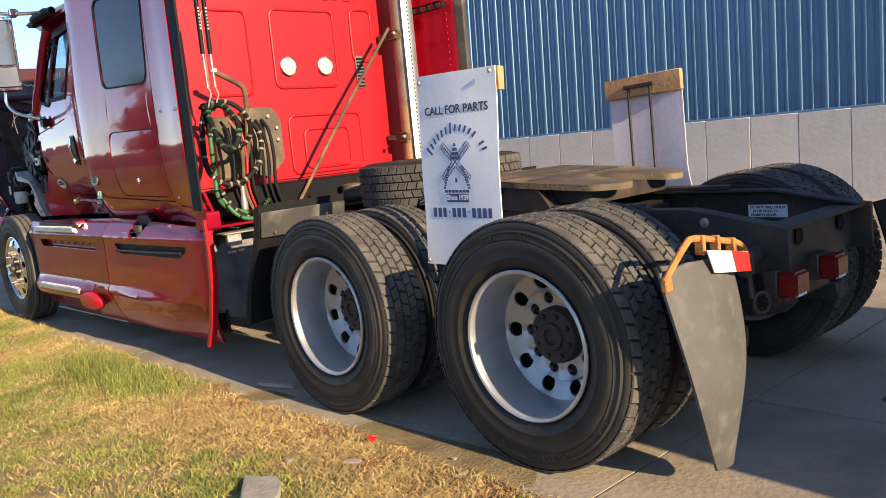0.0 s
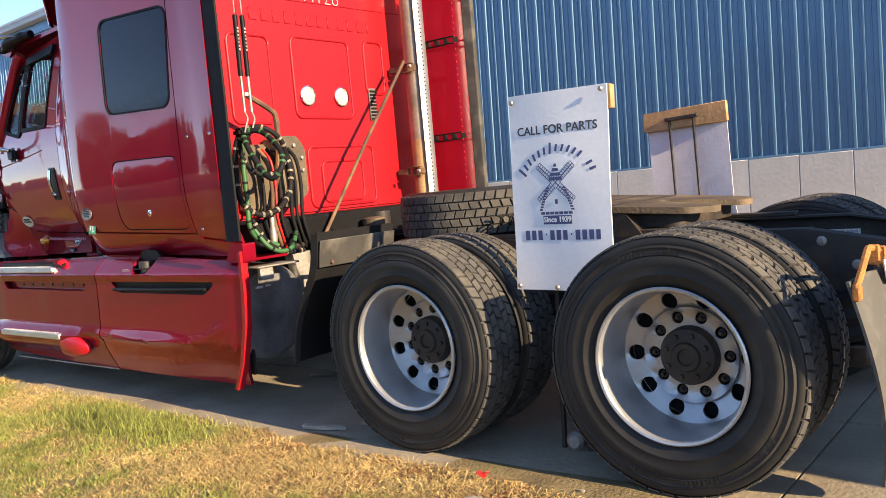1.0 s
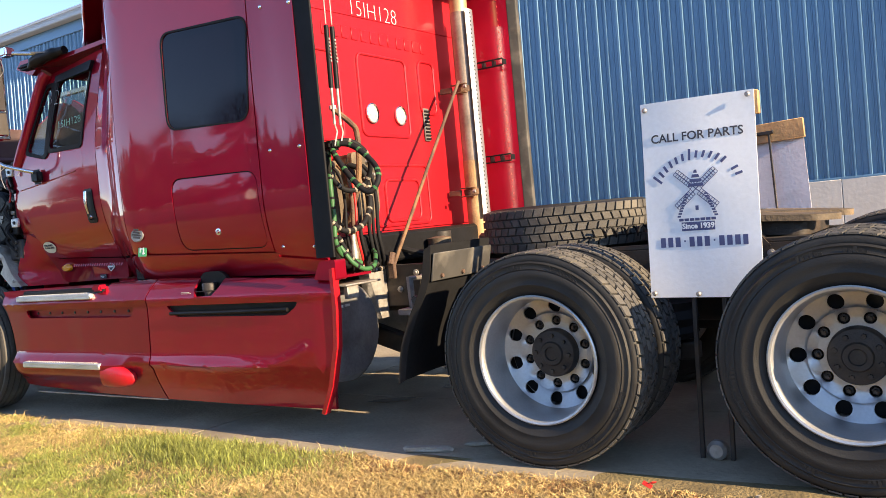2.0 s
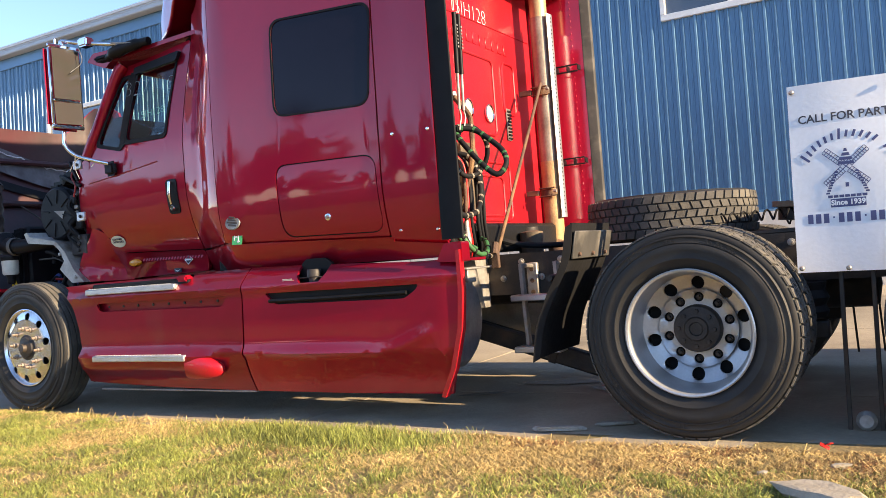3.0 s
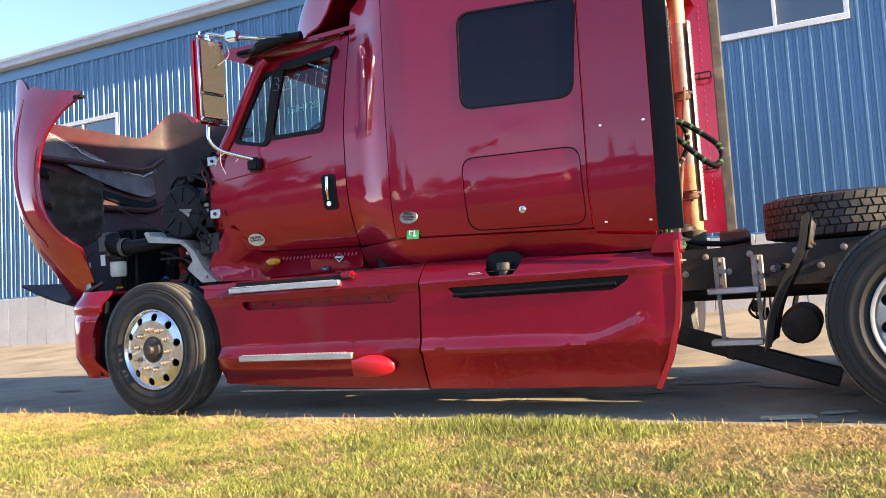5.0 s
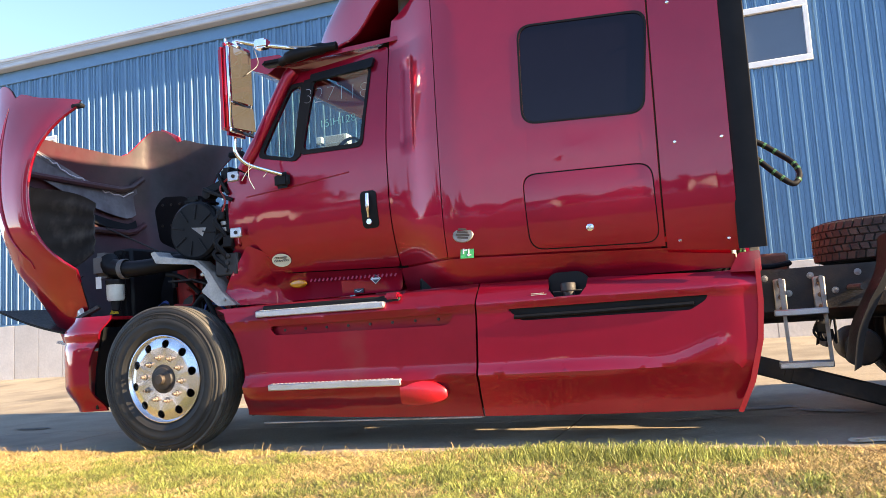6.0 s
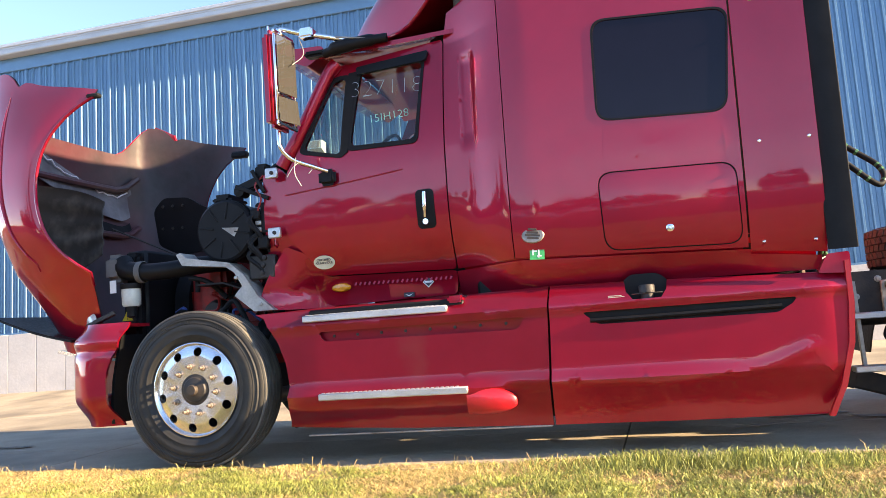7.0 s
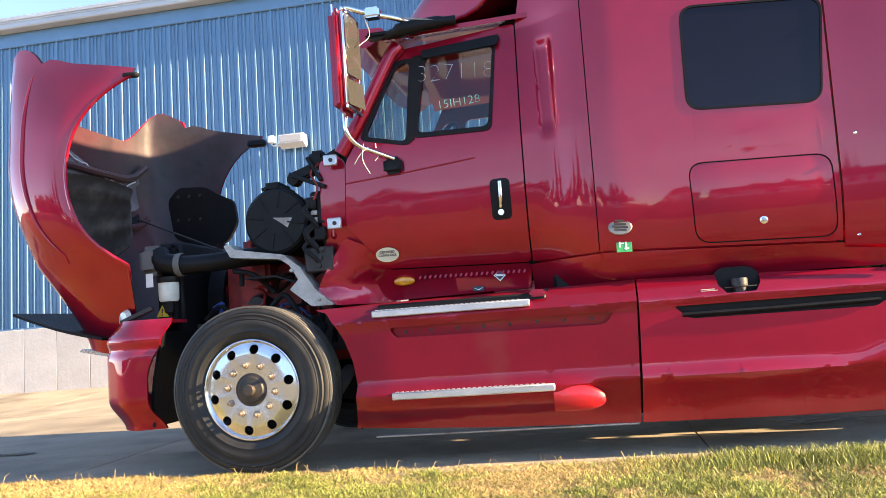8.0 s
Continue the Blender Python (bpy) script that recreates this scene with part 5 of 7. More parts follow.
# splash panels inside the fenders
part("splash_panel", sheet(lambda t, q: (-8.19 + 0.70 * t - 0.05 * math.cos(3 * q) - 0.12 * t * q, -0.60 + 0.07 * math.sin(math.pi * t) + 0.006 * math.sin(26 * q) + 0.012 * noise.noise((t * 3, q * 4, 1.0)), 2.12 - 0.12 * t - (0.74 - 0.20 * t) * (0.5 + (q - 0.5) * math.sqrt(max(0.0, 1 - 0.45 * max(0.0, 1.6 * t - 0.6) ** 2)))), [i / 14 for i in range(15)], [i / 40 for i in range(41)], (0, 0.012, 0)), DUSTY_PLATE, hood, "dusty black ribbed splash panel", m=SWING)
part("splash_panel", prism(round_corners([(-7.90, 2.02), (-7.80, 2.13), (-7.55, 2.12), (-7.42, 2.04), (-7.30, 1.99), (-7.27, 1.80), (-7.36, 1.64), (-7.62, 1.60), (-7.84, 1.70)], 0.05), 0.56, 0.60), BLACK_PLASTIC, hood, "black splash panel", m=SWING)
HOOD_BOLT = mesh_of("hood_bolt", lathe([(0, -0.01), (0.012, -0.01), (0.014, 0)], 8), FRAME)
for k in range(6):
    part("hood_bolt", HOOD_BOLT, FRAME, hood, m=SWING @ pose(-7.80 + 0.1 * (k % 3), 0.558, 2.05 - 0.2 * (k // 3)))
part("air_dam", sheet(lambda t, q: (-8.26 + 0.66 * t, -0.88 + 1.76 * q, 1.085 - 0.21 * t - 0.02 * math.sin(math.pi * t)), [i / 6 for i in range(7)], [i / 8 for i in range(9)], (0, 0, 0.018)), BLACK_PLASTIC, hood, "black lower grille lip")
part("grille", sheet(lambda t, q: tip(-0.115 - 0.02 * math.cos(q * 1.5), 0.60 * q, -0.10 + 0.40 * t), [0, 0.5, 1], [-1, -0.5, 0, 0.5, 1], (-0.02, 0, -0.02)), CHROME, hood, "chrome grille face")
part("tip_latch", box(-7.320, -7.215, -1.085, -1.035, 2.580, 2.612, 0.010), BLACK_RUBBER, hood, "black rubber fender bumper", m=SWING)
part("tip_latch", box(-7.36, -7.19, 0.99, 1.06, 2.535, 2.60, 0.018), BLACK_RUBBER, hood, "black rubber fender bumper", SWING)
part("hood_strut", tube([(-7.62, -0.35, 1.75), (-6.95, -0.45, 1.46)], 0.008, 6), FRAME, hood, "thin hood strut")
part("hood_cable", tube([(-7.9, -0.70, 1.45), (-7.7, -0.72, 1.28), (-7.55, -0.70, 1.33)], 0.004, 6, 5), FRAME, hood)
part("hood_tag", box(-7.62, -7.56, -0.73, -0.725, 1.20, 1.25, 0), WHITE_PAINT, hood, "small white tag")
# bumper
BUMPER_PATH = smooth_line([(-7.06, -1.075, 0), (-7.25, -1.085, 0), (-7.42, -1.035, 0), (-7.545, -0.92, 0), (-7.63, -0.68, 0), (-7.69, -0.32, 0), (-7.71, 0.0, 0), (-7.69, 0.32, 0), (-7.63, 0.68, 0), (-7.545, 0.92, 0), (-7.42, 1.035, 0), (-7.25, 1.085, 0)], 6)


def bumper_skin(i, z):
    """The bumper: i along its path from the lawn-side end, z height."""
    p = BUMPER_PATH[i]
    k = 1 - ease(0, 14, i)
    back = k * (-0.12 * ease(0.93, 0.60, z) + 0.05 * ease(0.42, 0.28, z))
    inward = 0.014 * math.exp(-((z - 0.80) / 0.028) ** 2) + 0.09 * ease(0.86, 0.985, z) + 0.10 * ease(0.48, 0.28, z)
    return p.x + back + inward * (0.2 + 0.8 * (1 - k)), p.y + inward * (-1 if p.y > 0 else 1) * (0.3 + 0.7 * k), z


bumper = part("bumper", sheet(bumper_skin, list(range(len(BUMPER_PATH))), [0.285 + 0.70 * j / 36 for j in range(37)], (0.0, 0.02, 0)), PAINT, truck, "dark red wrap-round bumper")
# the lit upper face of the bumper is put into its colour
part("bumper_top", prism([(-7.60, -0.60), (-7.48, -0.84), (-7.38, -0.93), (-7.24, -0.98), (-7.08, -0.97), (-7.08, -0.70), (-7.35, -0.60), (-7.35, 0.60), (-7.60, 0.60)], 0.955, 0.978, "xy"), RED_LIT, truck, "top of the bumper, coloured as sunlit red")
part("fog_lamp", moved(lathe([(0, -0.03), (0.05, -0.025), (0.07, 0.0)], 24), pose(-7.43, -0.86, 1.00, 0, 0, -30)), LENS_CLEAR, bumper, "clear fog lamp")
part("bumper_bracket", moved(box(-0.12, 0.12, -0.02, 0.02, -0.015, 0.015, 0.004), pose(-7.33, -0.90, 1.02, 0, -20, 0)), FRAME, bumper)
part("wheel_arch_liner", join(sheet(lambda a, y: (-6.45 + 0.69 * math.cos(a), y, 0.48 + 0.68 * math.sin(a)), [radians(x) for x in (-22, -10, 0, 10, 25, 38)], [-1.06, -0.55], (0.01, 0, 0))), BLACK_PLASTIC, truck, "black wheel arch liner")
part("wheel_arch_liner", join(sheet(lambda z, y: (-7.12 - 0.06 * math.sin(z * 4), y, z), [0.30, 0.45, 0.6, 0.75, 0.9], [-1.0, -0.5], (-0.02, 0, 0))), BLACK_PLASTIC, truck, "black wheel arch liner")
# pale fender brace
part("fender_brace", prism(round_corners([(-6.670, 1.415), (-6.625, 1.335), (-6.30, 1.300), (-6.235, 1.255), (-6.18, 1.16), (-6.24, 1.10), (-6.10, 0.985), (-5.955, 0.985), (-6.07, 1.085), (-6.165, 1.235), (-6.27, 1.325), (-6.60, 1.385), (-6.63, 1.425)], 0.012), -0.97, -0.80), BARE_METAL, truck, "pale bent fender brace")
for x, z in ((-6.22, 1.22), (-6.05, 1.03)):
    part("brace_bolt", lathe([(0, -0.985), (0.012, -0.982), (0.014, -0.968)], 8, "y", (x, 0, z)), BARE_METAL, truck)
part("mount_plate", join(box(-6.15, -5.96, -0.92, -0.86, 1.20, 1.36, 0.01), *[lathe([(0, -0.935), (0.016, -0.932), (0.018, -0.918)], 8, "y", (-6.03 - 0.012 * k, 0, 1.34 - 0.05 * k)) for k in range(3)]), FRAME, truck, "dark mounting plate with bolts")
part("inner_fender", sheet(lambda a, y: (-6.45 + 0.60 * math.cos(a), y, 0.60 + 0.60 * math.sin(a)), [radians(x) for x in (18, 40, 60, 80, 100)], [-0.93, -0.6], (0, 0, 0.012)), BLACK_PLASTIC, truck, "black inner fender")
# air cleaner
cleaner = part("air_cleaner", join(lathe([(0.0, -0.90), (0.195, -0.90), (0.212, -0.885), (0.214, -0.83), (0.205, -0.82), (0.205, -0.35), (0.0, -0.35)], 48, "y", (-6.335, 0, 1.555)),
                                   box(-6.44, -6.29, -0.88, -0.6, 1.74, 1.815, 0.03, 2)), BLACK_PLASTIC, truck, "big black round air cleaner")
part("cleaner_rib", join(*[lathe([(0.216, -0.87 + 0.012 * k), (0.219, -0.866 + 0.012 * k), (0.216, -0.862 + 0.012 * k)], 40, "y", (-6.335, 0, 1.555)) for k in range(3)], *[moved(box(0.08, 0.19, -0.907, -0.90, -0.006, 0.006, 0.002), pose(-6.335, 0, 1.555, 0, 45 * k + 10, 0)) for k in range(8)]), BLACK_PLASTIC, cleaner)
part("warning_label", prism([(-6.35, 1.575), (-6.22, 1.565), (-6.255, 1.505)], -0.906, -0.9035), BARE_METAL, cleaner, "torn pale label")
# charge pipe and radiator
part("radiator", join(box(-7.32, -7.14, -0.62, 0.62, 0.72, 1.52, 0.02), box(-7.30, -7.16, -0.70, -0.60, 0.75, 1.50, 0.03, 2)), BLACK_PLASTIC, truck, "black radiator")
elbow = part("charge_pipe", tube([(-7.23, -0.78, 1.42), (-7.17, -0.80, 1.36), (-7.02, -0.80, 1.335), (-6.85, -0.78, 1.335), (-6.60, -0.72, 1.355), (-6.40, -0.62, 1.36)], [0.075, 0.07, 0.062, 0.062, 0.062, 0.06], 18, 6), BLACK_PLASTIC, truck, "dusty black charge air pipe")
part("pipe_elbow", join(box(-7.34, -7.18, -0.86, -0.70, 1.28, 1.48, 0.04, 3), lathe([(0.072, -0.02), (0.078, -0.015), (0.078, 0.02), (0.072, 0.025)], 24, "x", (-7.06, -0.80, 1.338))), CAB_TRIM, elbow, "grey dusty end of the pipe")
part("pipe_tag", box(-7.27, -7.22, -0.875, -0.87, 1.20, 1.29, 0), WHITE_PAINT, elbow, "white barcode tag")
resv = part("washer_reservoir", join(lathe([(0.0, 1.10), (0.055, 1.10), (0.065, 1.115), (0.068, 1.20), (0.066, 1.235), (0.045, 1.245), (0.0, 1.245)], 24, "z", (-7.15, -0.80, 0))), WHITE_PLASTIC, truck, "milky white reservoir")
part("reservoir_cap", lathe([(0.072, 1.225), (0.076, 1.235), (0.074, 1.262), (0.0, 1.268)], 24, "z", (-7.15, -0.80, 0)), BLACK_PLASTIC, resv, "black cap")
part("reservoir_neck", lathe([(0.04, 1.10), (0.032, 1.03), (0.02, 1.02), (0.0, 1.02)], 16, "z", (-7.15, -0.80, 0)), BLACK_PLASTIC, resv)
part("hazard_sticker", prism([(-7.30, 1.005), (-7.21, 1.005), (-7.255, 1.085)], -0.706, -0.7035), YELLOW, truck, "yellow warning triangle")
part("hazard_mark", join(box(-7.259, -7.251, -0.709, -0.7065, 1.03, 1.06, 0), box(-7.259, -7.251, -0.709, -0.7065, 1.014, 1.022, 0)), BLACK_INK, truck)
# engine
engine = part("engine", join(box(-6.95, -5.98, -0.36, 0.36, 0.62, 1.40, 0.05, 2), box(-6.85, -6.05, -0.30, 0.30, 1.36, 1.58, 0.06, 2), box(-7.05, -6.92, -0.30, 0.30, 0.70, 1.25, 0.05, 2), box(-6.80, -6.30, -0.48, -0.34, 0.90, 1.30, 0.04, 2)), RED_ENGINE, truck, "greasy red diesel engine")
part("valve_cover", box(-6.80, -6.10, -0.22, 0.22, 1.56, 1.66, 0.04, 2), RED_ENGINE, engine)
part("engine_bracket", join(box(-6.66, -6.52, -0.60, -0.36, 1.12, 1.42, 0.03, 2), tube([(-6.62, -0.62, 1.42), (-6.60, -0.64, 1.50), (-6.52, -0.62, 1.52), (-6.44, -0.60, 1.46)], 0.020, 8, 5)), RED_ENGINE, engine, "red bracket and pipe")
part("pump", lathe([(0, -0.60), (0.07, -0.60), (0.09, -0.55), (0.09, -0.36)], 24, "y", (-6.62, 0, 1.02)), FRAME, engine, "black pump")
rng = random.Random(4)
for k in range(16):
    x, z = -7.05 + 1.0 * rng.random(), 0.85 + 0.4 * rng.random()
    y = -0.80 + 0.28 * rng.random()
    pts = [(x, y, z)]
    for j in range(4):
        x, y, z = x + rng.uniform(-0.05, 0.16), y + rng.uniform(-0.05, 0.05), z + rng.uniform(-0.14, 0.10)
        pts.append((min(x, -6.1), max(y, -0.86), max(0.72, z)))
    part("engine_hose", tube(pts, rng.choice((0.012, 0.018, 0.03, 0.010)), 8, 5), BLUE_PLASTIC if k in (3, 9) else (RED_ENGINE if k == 6 else BLACK_RUBBER), engine)
part("fan_shroud", join(lathe([(0.30, -7.12), (0.34, -7.10), (0.34, -6.98), (0.30, -6.97)], 40, "x", (0, 0, 1.10)), *[moved(box(-0.01, 0.02, -0.05, 0.05, 0.06, 0.30, 0.01), pose(-7.05, 0, 1.10, 45 * k, 0, 0)) for k in range(8)], lathe([(0, -6.98), (0.07, -6.99), (0.08, -7.06)], 20, "x", (0, 0, 1.10))), BLACK_PLASTIC, engine, "black fan and shroud")
# firewall clutter
fuse = part("fuse_block", join(box(-6.10, -5.99, -0.90, -0.74, 1.50, 1.72, 0.015), box(-6.12, -6.05, -0.93, -0.84, 1.60, 1.68, 0.01), box(-6.08, -6.0, -0.92, -0.80, 1.40, 1.49, 0.01)), BLACK_PLASTIC, truck, "black fuse block with wiring")
part("relay", join(*[box(-6.09 + 0.0 * k, -6.05, -0.915, -0.90, 1.52 + 0.045 * k, 1.55 + 0.045 * k, 0.003) for k in range(4)]), BARE_METAL, fuse)
for k in range(7):
    a = rng.uniform(1.35, 1.75)
    part("wire", tube([(-6.06, -0.90, a), (-6.10 - 0.05 * rng.random(), -0.94, a - 0.07), (-6.06, -0.92, a - 0.16), (-6.02, -0.86, a - 0.28)], rng.choice((0.006, 0.010, 0.014)), 6, 5), BLACK_RUBBER, fuse)
wiper = part("wiper_motor", join(moved(box(-0.10, 0.07, -0.04, 0.04, -0.035, 0.035, 0.012, 2), pose(-6.13, -0.87, 1.845, 0, -18, 0)), box(-6.09, -5.99, -0.90, -0.78, 1.87, 1.985, 0.02, 2),
                                 moved(lathe([(0, -0.05), (0.038, -0.045), (0.042, 0.0), (0.038, 0.05), (0, 0.055)], 20), pose(-6.20, -0.87, 1.81))), BLACK_PLASTIC, truck, "black wiper motor housing")
part("wiper_bracket", join(moved(box(-0.13, 0.13, -0.012, 0.012, -0.014, 0.014, 0.004), pose(-6.10, -0.92, 1.79, 0, 24, 0)), moved(box(-0.09, 0.09, -0.012, 0.012, -0.012, 0.012, 0.004), pose(-6.05, -0.92, 1.86, 0, 62, 0))), BLACK_PLASTIC, wiper)
part("wiper_wire", tube([(-6.02, -0.90, 1.90), (-6.07, -0.93, 1.83), (-6.03, -0.93, 1.74), (-6.06, -0.93, 1.66)], 0.007, 6, 5), RED_ENGINE, wiper)
part("cowl_panel", sheet(lambda t, q: (-6.03 + 0.12 * t, 0.90 * q, 1.90 + 0.06 * t), [0, 1], [-1, 0, 1], (0, 0, 0.02)), BLACK_PLASTIC, truck)
# mirror
my = -1.20
turn_m = pose(-5.725, my, 2.42, 0, 0, -4)
mirror = part("mirror", box(-0.050, 0.045, -0.135, 0.125, -0.315, 0.315, 0.04, 3), PAINT, truck, "tall dark red door mirror", turn_m)
part("mirror_rim", join(box(0.038, 0.056, -0.130, 0.120, 0.280, 0.310, 0.006), box(0.038, 0.056, -0.130, 0.120, -0.310, -0.280, 0.006), box(0.038, 0.056, -0.130, -0.108, -0.280, 0.280, 0.006), box(0.038, 0.056, 0.098, 0.120, -0.280, 0.280, 0.006), box(0.038, 0.056, -0.108, 0.098, -0.114, -0.094, 0.004)), CHROME, mirror, "chrome mirror rim")
part("mirror_glass", box(-0.002, 0.002, -0.100, 0.100, -0.186, 0.186, 0.001), MIRROR, mirror, "flat mirror glass", pose(0.064, -0.004, 0.093, 0, 0, -5))
part("mirror_glass", box(-0.002, 0.002, -0.100, 0.100, -0.082, 0.082, 0.001), MIRROR, mirror, "small wide-view mirror glass", pose(0.064, -0.004, -0.197, 0, -5, -9))
arm = part("mirror_arm", join(tube([(-5.70, my, 2.73), (-5.70, my, 2.765), (-5.60, my + 0.06, 2.745), (-5.45, -1.05, 2.725), (-5.33, -0.94, 2.715)], 0.016, 10, 5), box(-5.60, -5.50, -1.15, -1.07, 2.71, 2.775, 0.012, 2), tube([(-5.78, my, 2.73), (-5.78, my, 2.80)], 0.008, 8)), CHROME, truck, "chrome mirror arm")
part("mirror_arm", join(tube([(-5.745, my, 2.115), (-5.735, my - 0.01, 2.00), (-5.68, my + 0.03, 1.92), (-5.58, -1.10, 1.875), (-5.50, -1.03, 1.845)], 0.014, 10, 5)), CHROME, truck, "chrome mirror arm")
part("mirror_foot", box(-5.575, -5.455, side(-5.5, 1.82) - 0.05, side(-5.5, 1.82) + 0.002, 1.755, 1.865, 0.03, 3), BLACK_PLASTIC, arm, "black mirror foot")
for pts in ([(-5.64, my, 1.92), (-5.65, my, 1.82), (-5.61, my, 1.735)], [(-5.62, my + 0.03, 1.90), (-5.66, my, 1.86), (-5.70, my - 0.01, 1.80)], [(-5.56, -1.08, 1.88), (-5.60, -1.1, 1.83)], [(-5.60, my + 0.06, 2.72), (-5.57, my + 0.06, 2.60), (-5.625, my, 2.52)]):
    part("loose_wire", tube(pts, 0.0025, 6, 5), BARE_METAL, arm)


# ---- chassis ----
for s in (-1, 1):
    y = 0.43 * s
    rail = part("frame_rail", join(prism([(-7.30, 0.70), (-7.30, 0.94), (0.30, 0.94), (0.70, 0.87), (0.70, 0.69), (0.45, 0.68)], y - 0.006, y + 0.006),
                                   prism([(-7.30, 0.932), (0.30, 0.932), (0.70, 0.862), (0.70, 0.870), (0.30, 0.942), (-7.30, 0.942)], y, y - 0.085 * s),
                                   box(-7.30, 0.45, min(y, y - 0.085 * s), max(y, y - 0.085 * s), 0.690, 0.698, 0.001)), FRAME, truck, "dirty black frame rail")
    bolt = mesh_of("bolt", join(lathe([(0, -0.016), (0.010, -0.016), (0.012, -0.006), (0.020, -0.005), (0.021, 0.0)], 10)), BARE_METAL)
    bolt_dark = mesh_of("bolt", join(lathe([(0, -0.014), (0.009, -0.014), (0.011, -0.005), (0.017, -0.004), (0.018, 0.0)], 8)), FRAME)
    for k in range(26):
        x = -2.75 + 0.13 * k
        if s < 0:
            part("bolt", bolt, BARE_METAL, rail, m=pose(x, y - 0.006, 0.89 - 0.10 * (k % 2)))
        else:
            part("bolt", bolt_dark, FRAME, rail, m=pose(x, y - 0.006, 0.87 - 0.08 * (k % 2)))
lab = part("warning_label", box(0.139, 0.338, 0.418, 0.4225, 0.797, 0.860, 0.001), WHITE_PAINT, truck, "white warning label on the frame")
for k, line in enumerate(("DO NOT DRILL HOLES", "IN OR WELD TO", "FRAME FLANGES")):
    lettering(line, 0.0175, BLACK_INK, pose(0.2385 - 0.01 * k, 0.4165, 0.847 - 0.019 * k, 90, 0, 0), lab, bold=0.0003)
for x in (-2.3, -1.0, -0.35):
    part("cross_member", box(x - 0.06, x + 0.06, -0.42, 0.42, 0.72, 0.90, 0.02), FRAME, truck)
end = part("end_cross_member", join(prism(round_corners([(-0.43, 0.86), (0.43, 0.86), (0.43, 0.70), (0.20, 0.66), (-0.20, 0.66), (-0.43, 0.70)], 0.03), 0.62, 0.64, "yz"), box(0.56, 0.70, -0.43, 0.43, 0.852, 0.864, 0.003), box(0.60, 0.72, -0.44, -0.42, 0.66, 0.87, 0.004), box(0.60, 0.72, 0.42, 0.44, 0.66, 0.87, 0.004)), FRAME, truck, "rear cross member with holes")
for y, z in ((-0.30, 0.80), (-0.18, 0.80), (-0.30, 0.72), (0.25, 0.80)):
    part("lightening_hole", moved(lathe([(0, 0.0), (0.032, 0.0), (0.036, -0.004)], 20, "x"), pose(0.645, y, z, 0, 180, 0)), BLACK_RUBBER, end)
for y in (-0.42, -0.03):
    tl = part("tail_lamp", box(0.68, 0.76, y - 0.062, y + 0.062, 0.605, 0.705, 0.012, 2), LENS_RED, truck, "red box tail lamp")
    part("lamp_backing", box(0.63, 0.685, y - 0.066, y + 0.066, 0.60, 0.71, 0.006), FRAME, tl)
    part("reflector_bar", box(0.758, 0.763, y - 0.05, y + 0.02, 0.612, 0.622, 0.001), WHITE_PAINT, tl)
part("tow_loop", moved(lathe([(0.040, -0.008), (0.048, 0.0), (0.040, 0.008), (0.032, 0.0), (0.040, -0.008)], 20, "y"), pose(0.66, -0.56, 0.60, 0, 0, 55) @ Matrix.Diagonal((0.8, 0.8, 1.0, 1))), FRAME, truck, "steel loop")
part("tail_bracket", join(box(0.50, 0.62, -0.30, 0.20, 0.52, 0.70, 0.02), lathe([(0, 0.55), (0.10, 0.55), (0.14, 0.50), (0.10, 0.46), (0, 0.46)], 20, "z", (0.45, -0.1, 0.0))), FRAME, truck)
# mud flap, hanger and reflective plate
hanger = part("flap_hanger", join(tube([(0.66, -1.225, 0.815), (0.67, -1.205, 0.845), (0.675, -1.12, 0.910), (0.675, -1.06, 0.925), (0.675, -0.85, 0.885), (0.675, -0.74, 0.855), (0.67, -0.68, 0.80)], 0.012, 8, 5), box(0.655, 0.680, -1.250, -1.210, 0.775, 0.825, 0.006),
                                  *[box(0.662, 0.698, y - 0.009, y + 0.009, z - 0.05, z + 0.018, 0.004) for y, z in ((-1.03, 0.915), (-0.93, 0.90), (-0.82, 0.875))]), RUST_ORANGE, truck, "orange rusted flap hanger")
part("hanger_post", join(box(0.63, 0.675, -0.69, -0.63, 0.72, 0.82, 0.01), tube([(0.66, -0.66, 0.74), (0.67, -0.66, 0.64)], 0.010, 8), tube([(0.64, -0.62, 0.78), (0.60, -0.44, 0.78)], 0.028, 10)), FRAME, hanger, "rusted hanger post")


def flap(t, q):
    """A tapering mud flap: t down, q across."""
    outer = -1.235 + 0.265 * t ** 2.3
    inner = -0.735 - 0.105 * t ** 1.5
    y = outer + (inner - outer) * q
    bow = 0.05 * math.sin(math.pi * q) * (1 - 0.3 * t) + 0.07 * math.sin(math.pi * t * 0.9)
    return 0.645 + bow - 0.02 * q, y, (0.86 - 0.03 * q - 0.10 * max(0, 0.25 - q) * (1 - t)) * (1 - t) + (0.075 + 0.025 * q) * t


mf = part("mud_flap", sheet(flap, [i / 20 for i in range(21)], [i / 12 for i in range(13)], (-0.010, 0, 0)), FLAP_RUBBER, truck, "scuffed grey-black rubber mud flap")
plate = part("reflective_plate", prism([(-1.045, 0.885), (-1.0, 0.80), (-0.74, 0.76), (-0.76, 0.835)], 0.708, 0.712, "yz"), WHITE_PAINT, mf, "white and red reflective plate")
part("red_stripe", prism([(-0.88, 0.857), (-0.85, 0.777), (-0.742, 0.761), (-0.762, 0.834)], 0.7125, 0.7145, "yz"), RED_PLASTIC, plate)
part("mud_flap", mirrored(sheet(flap, [i / 12 for i in range(13)], [i / 8 for i in range(9)], (-0.010, 0, 0))), BLACK_RUBBER, truck, "black rubber mud flap")
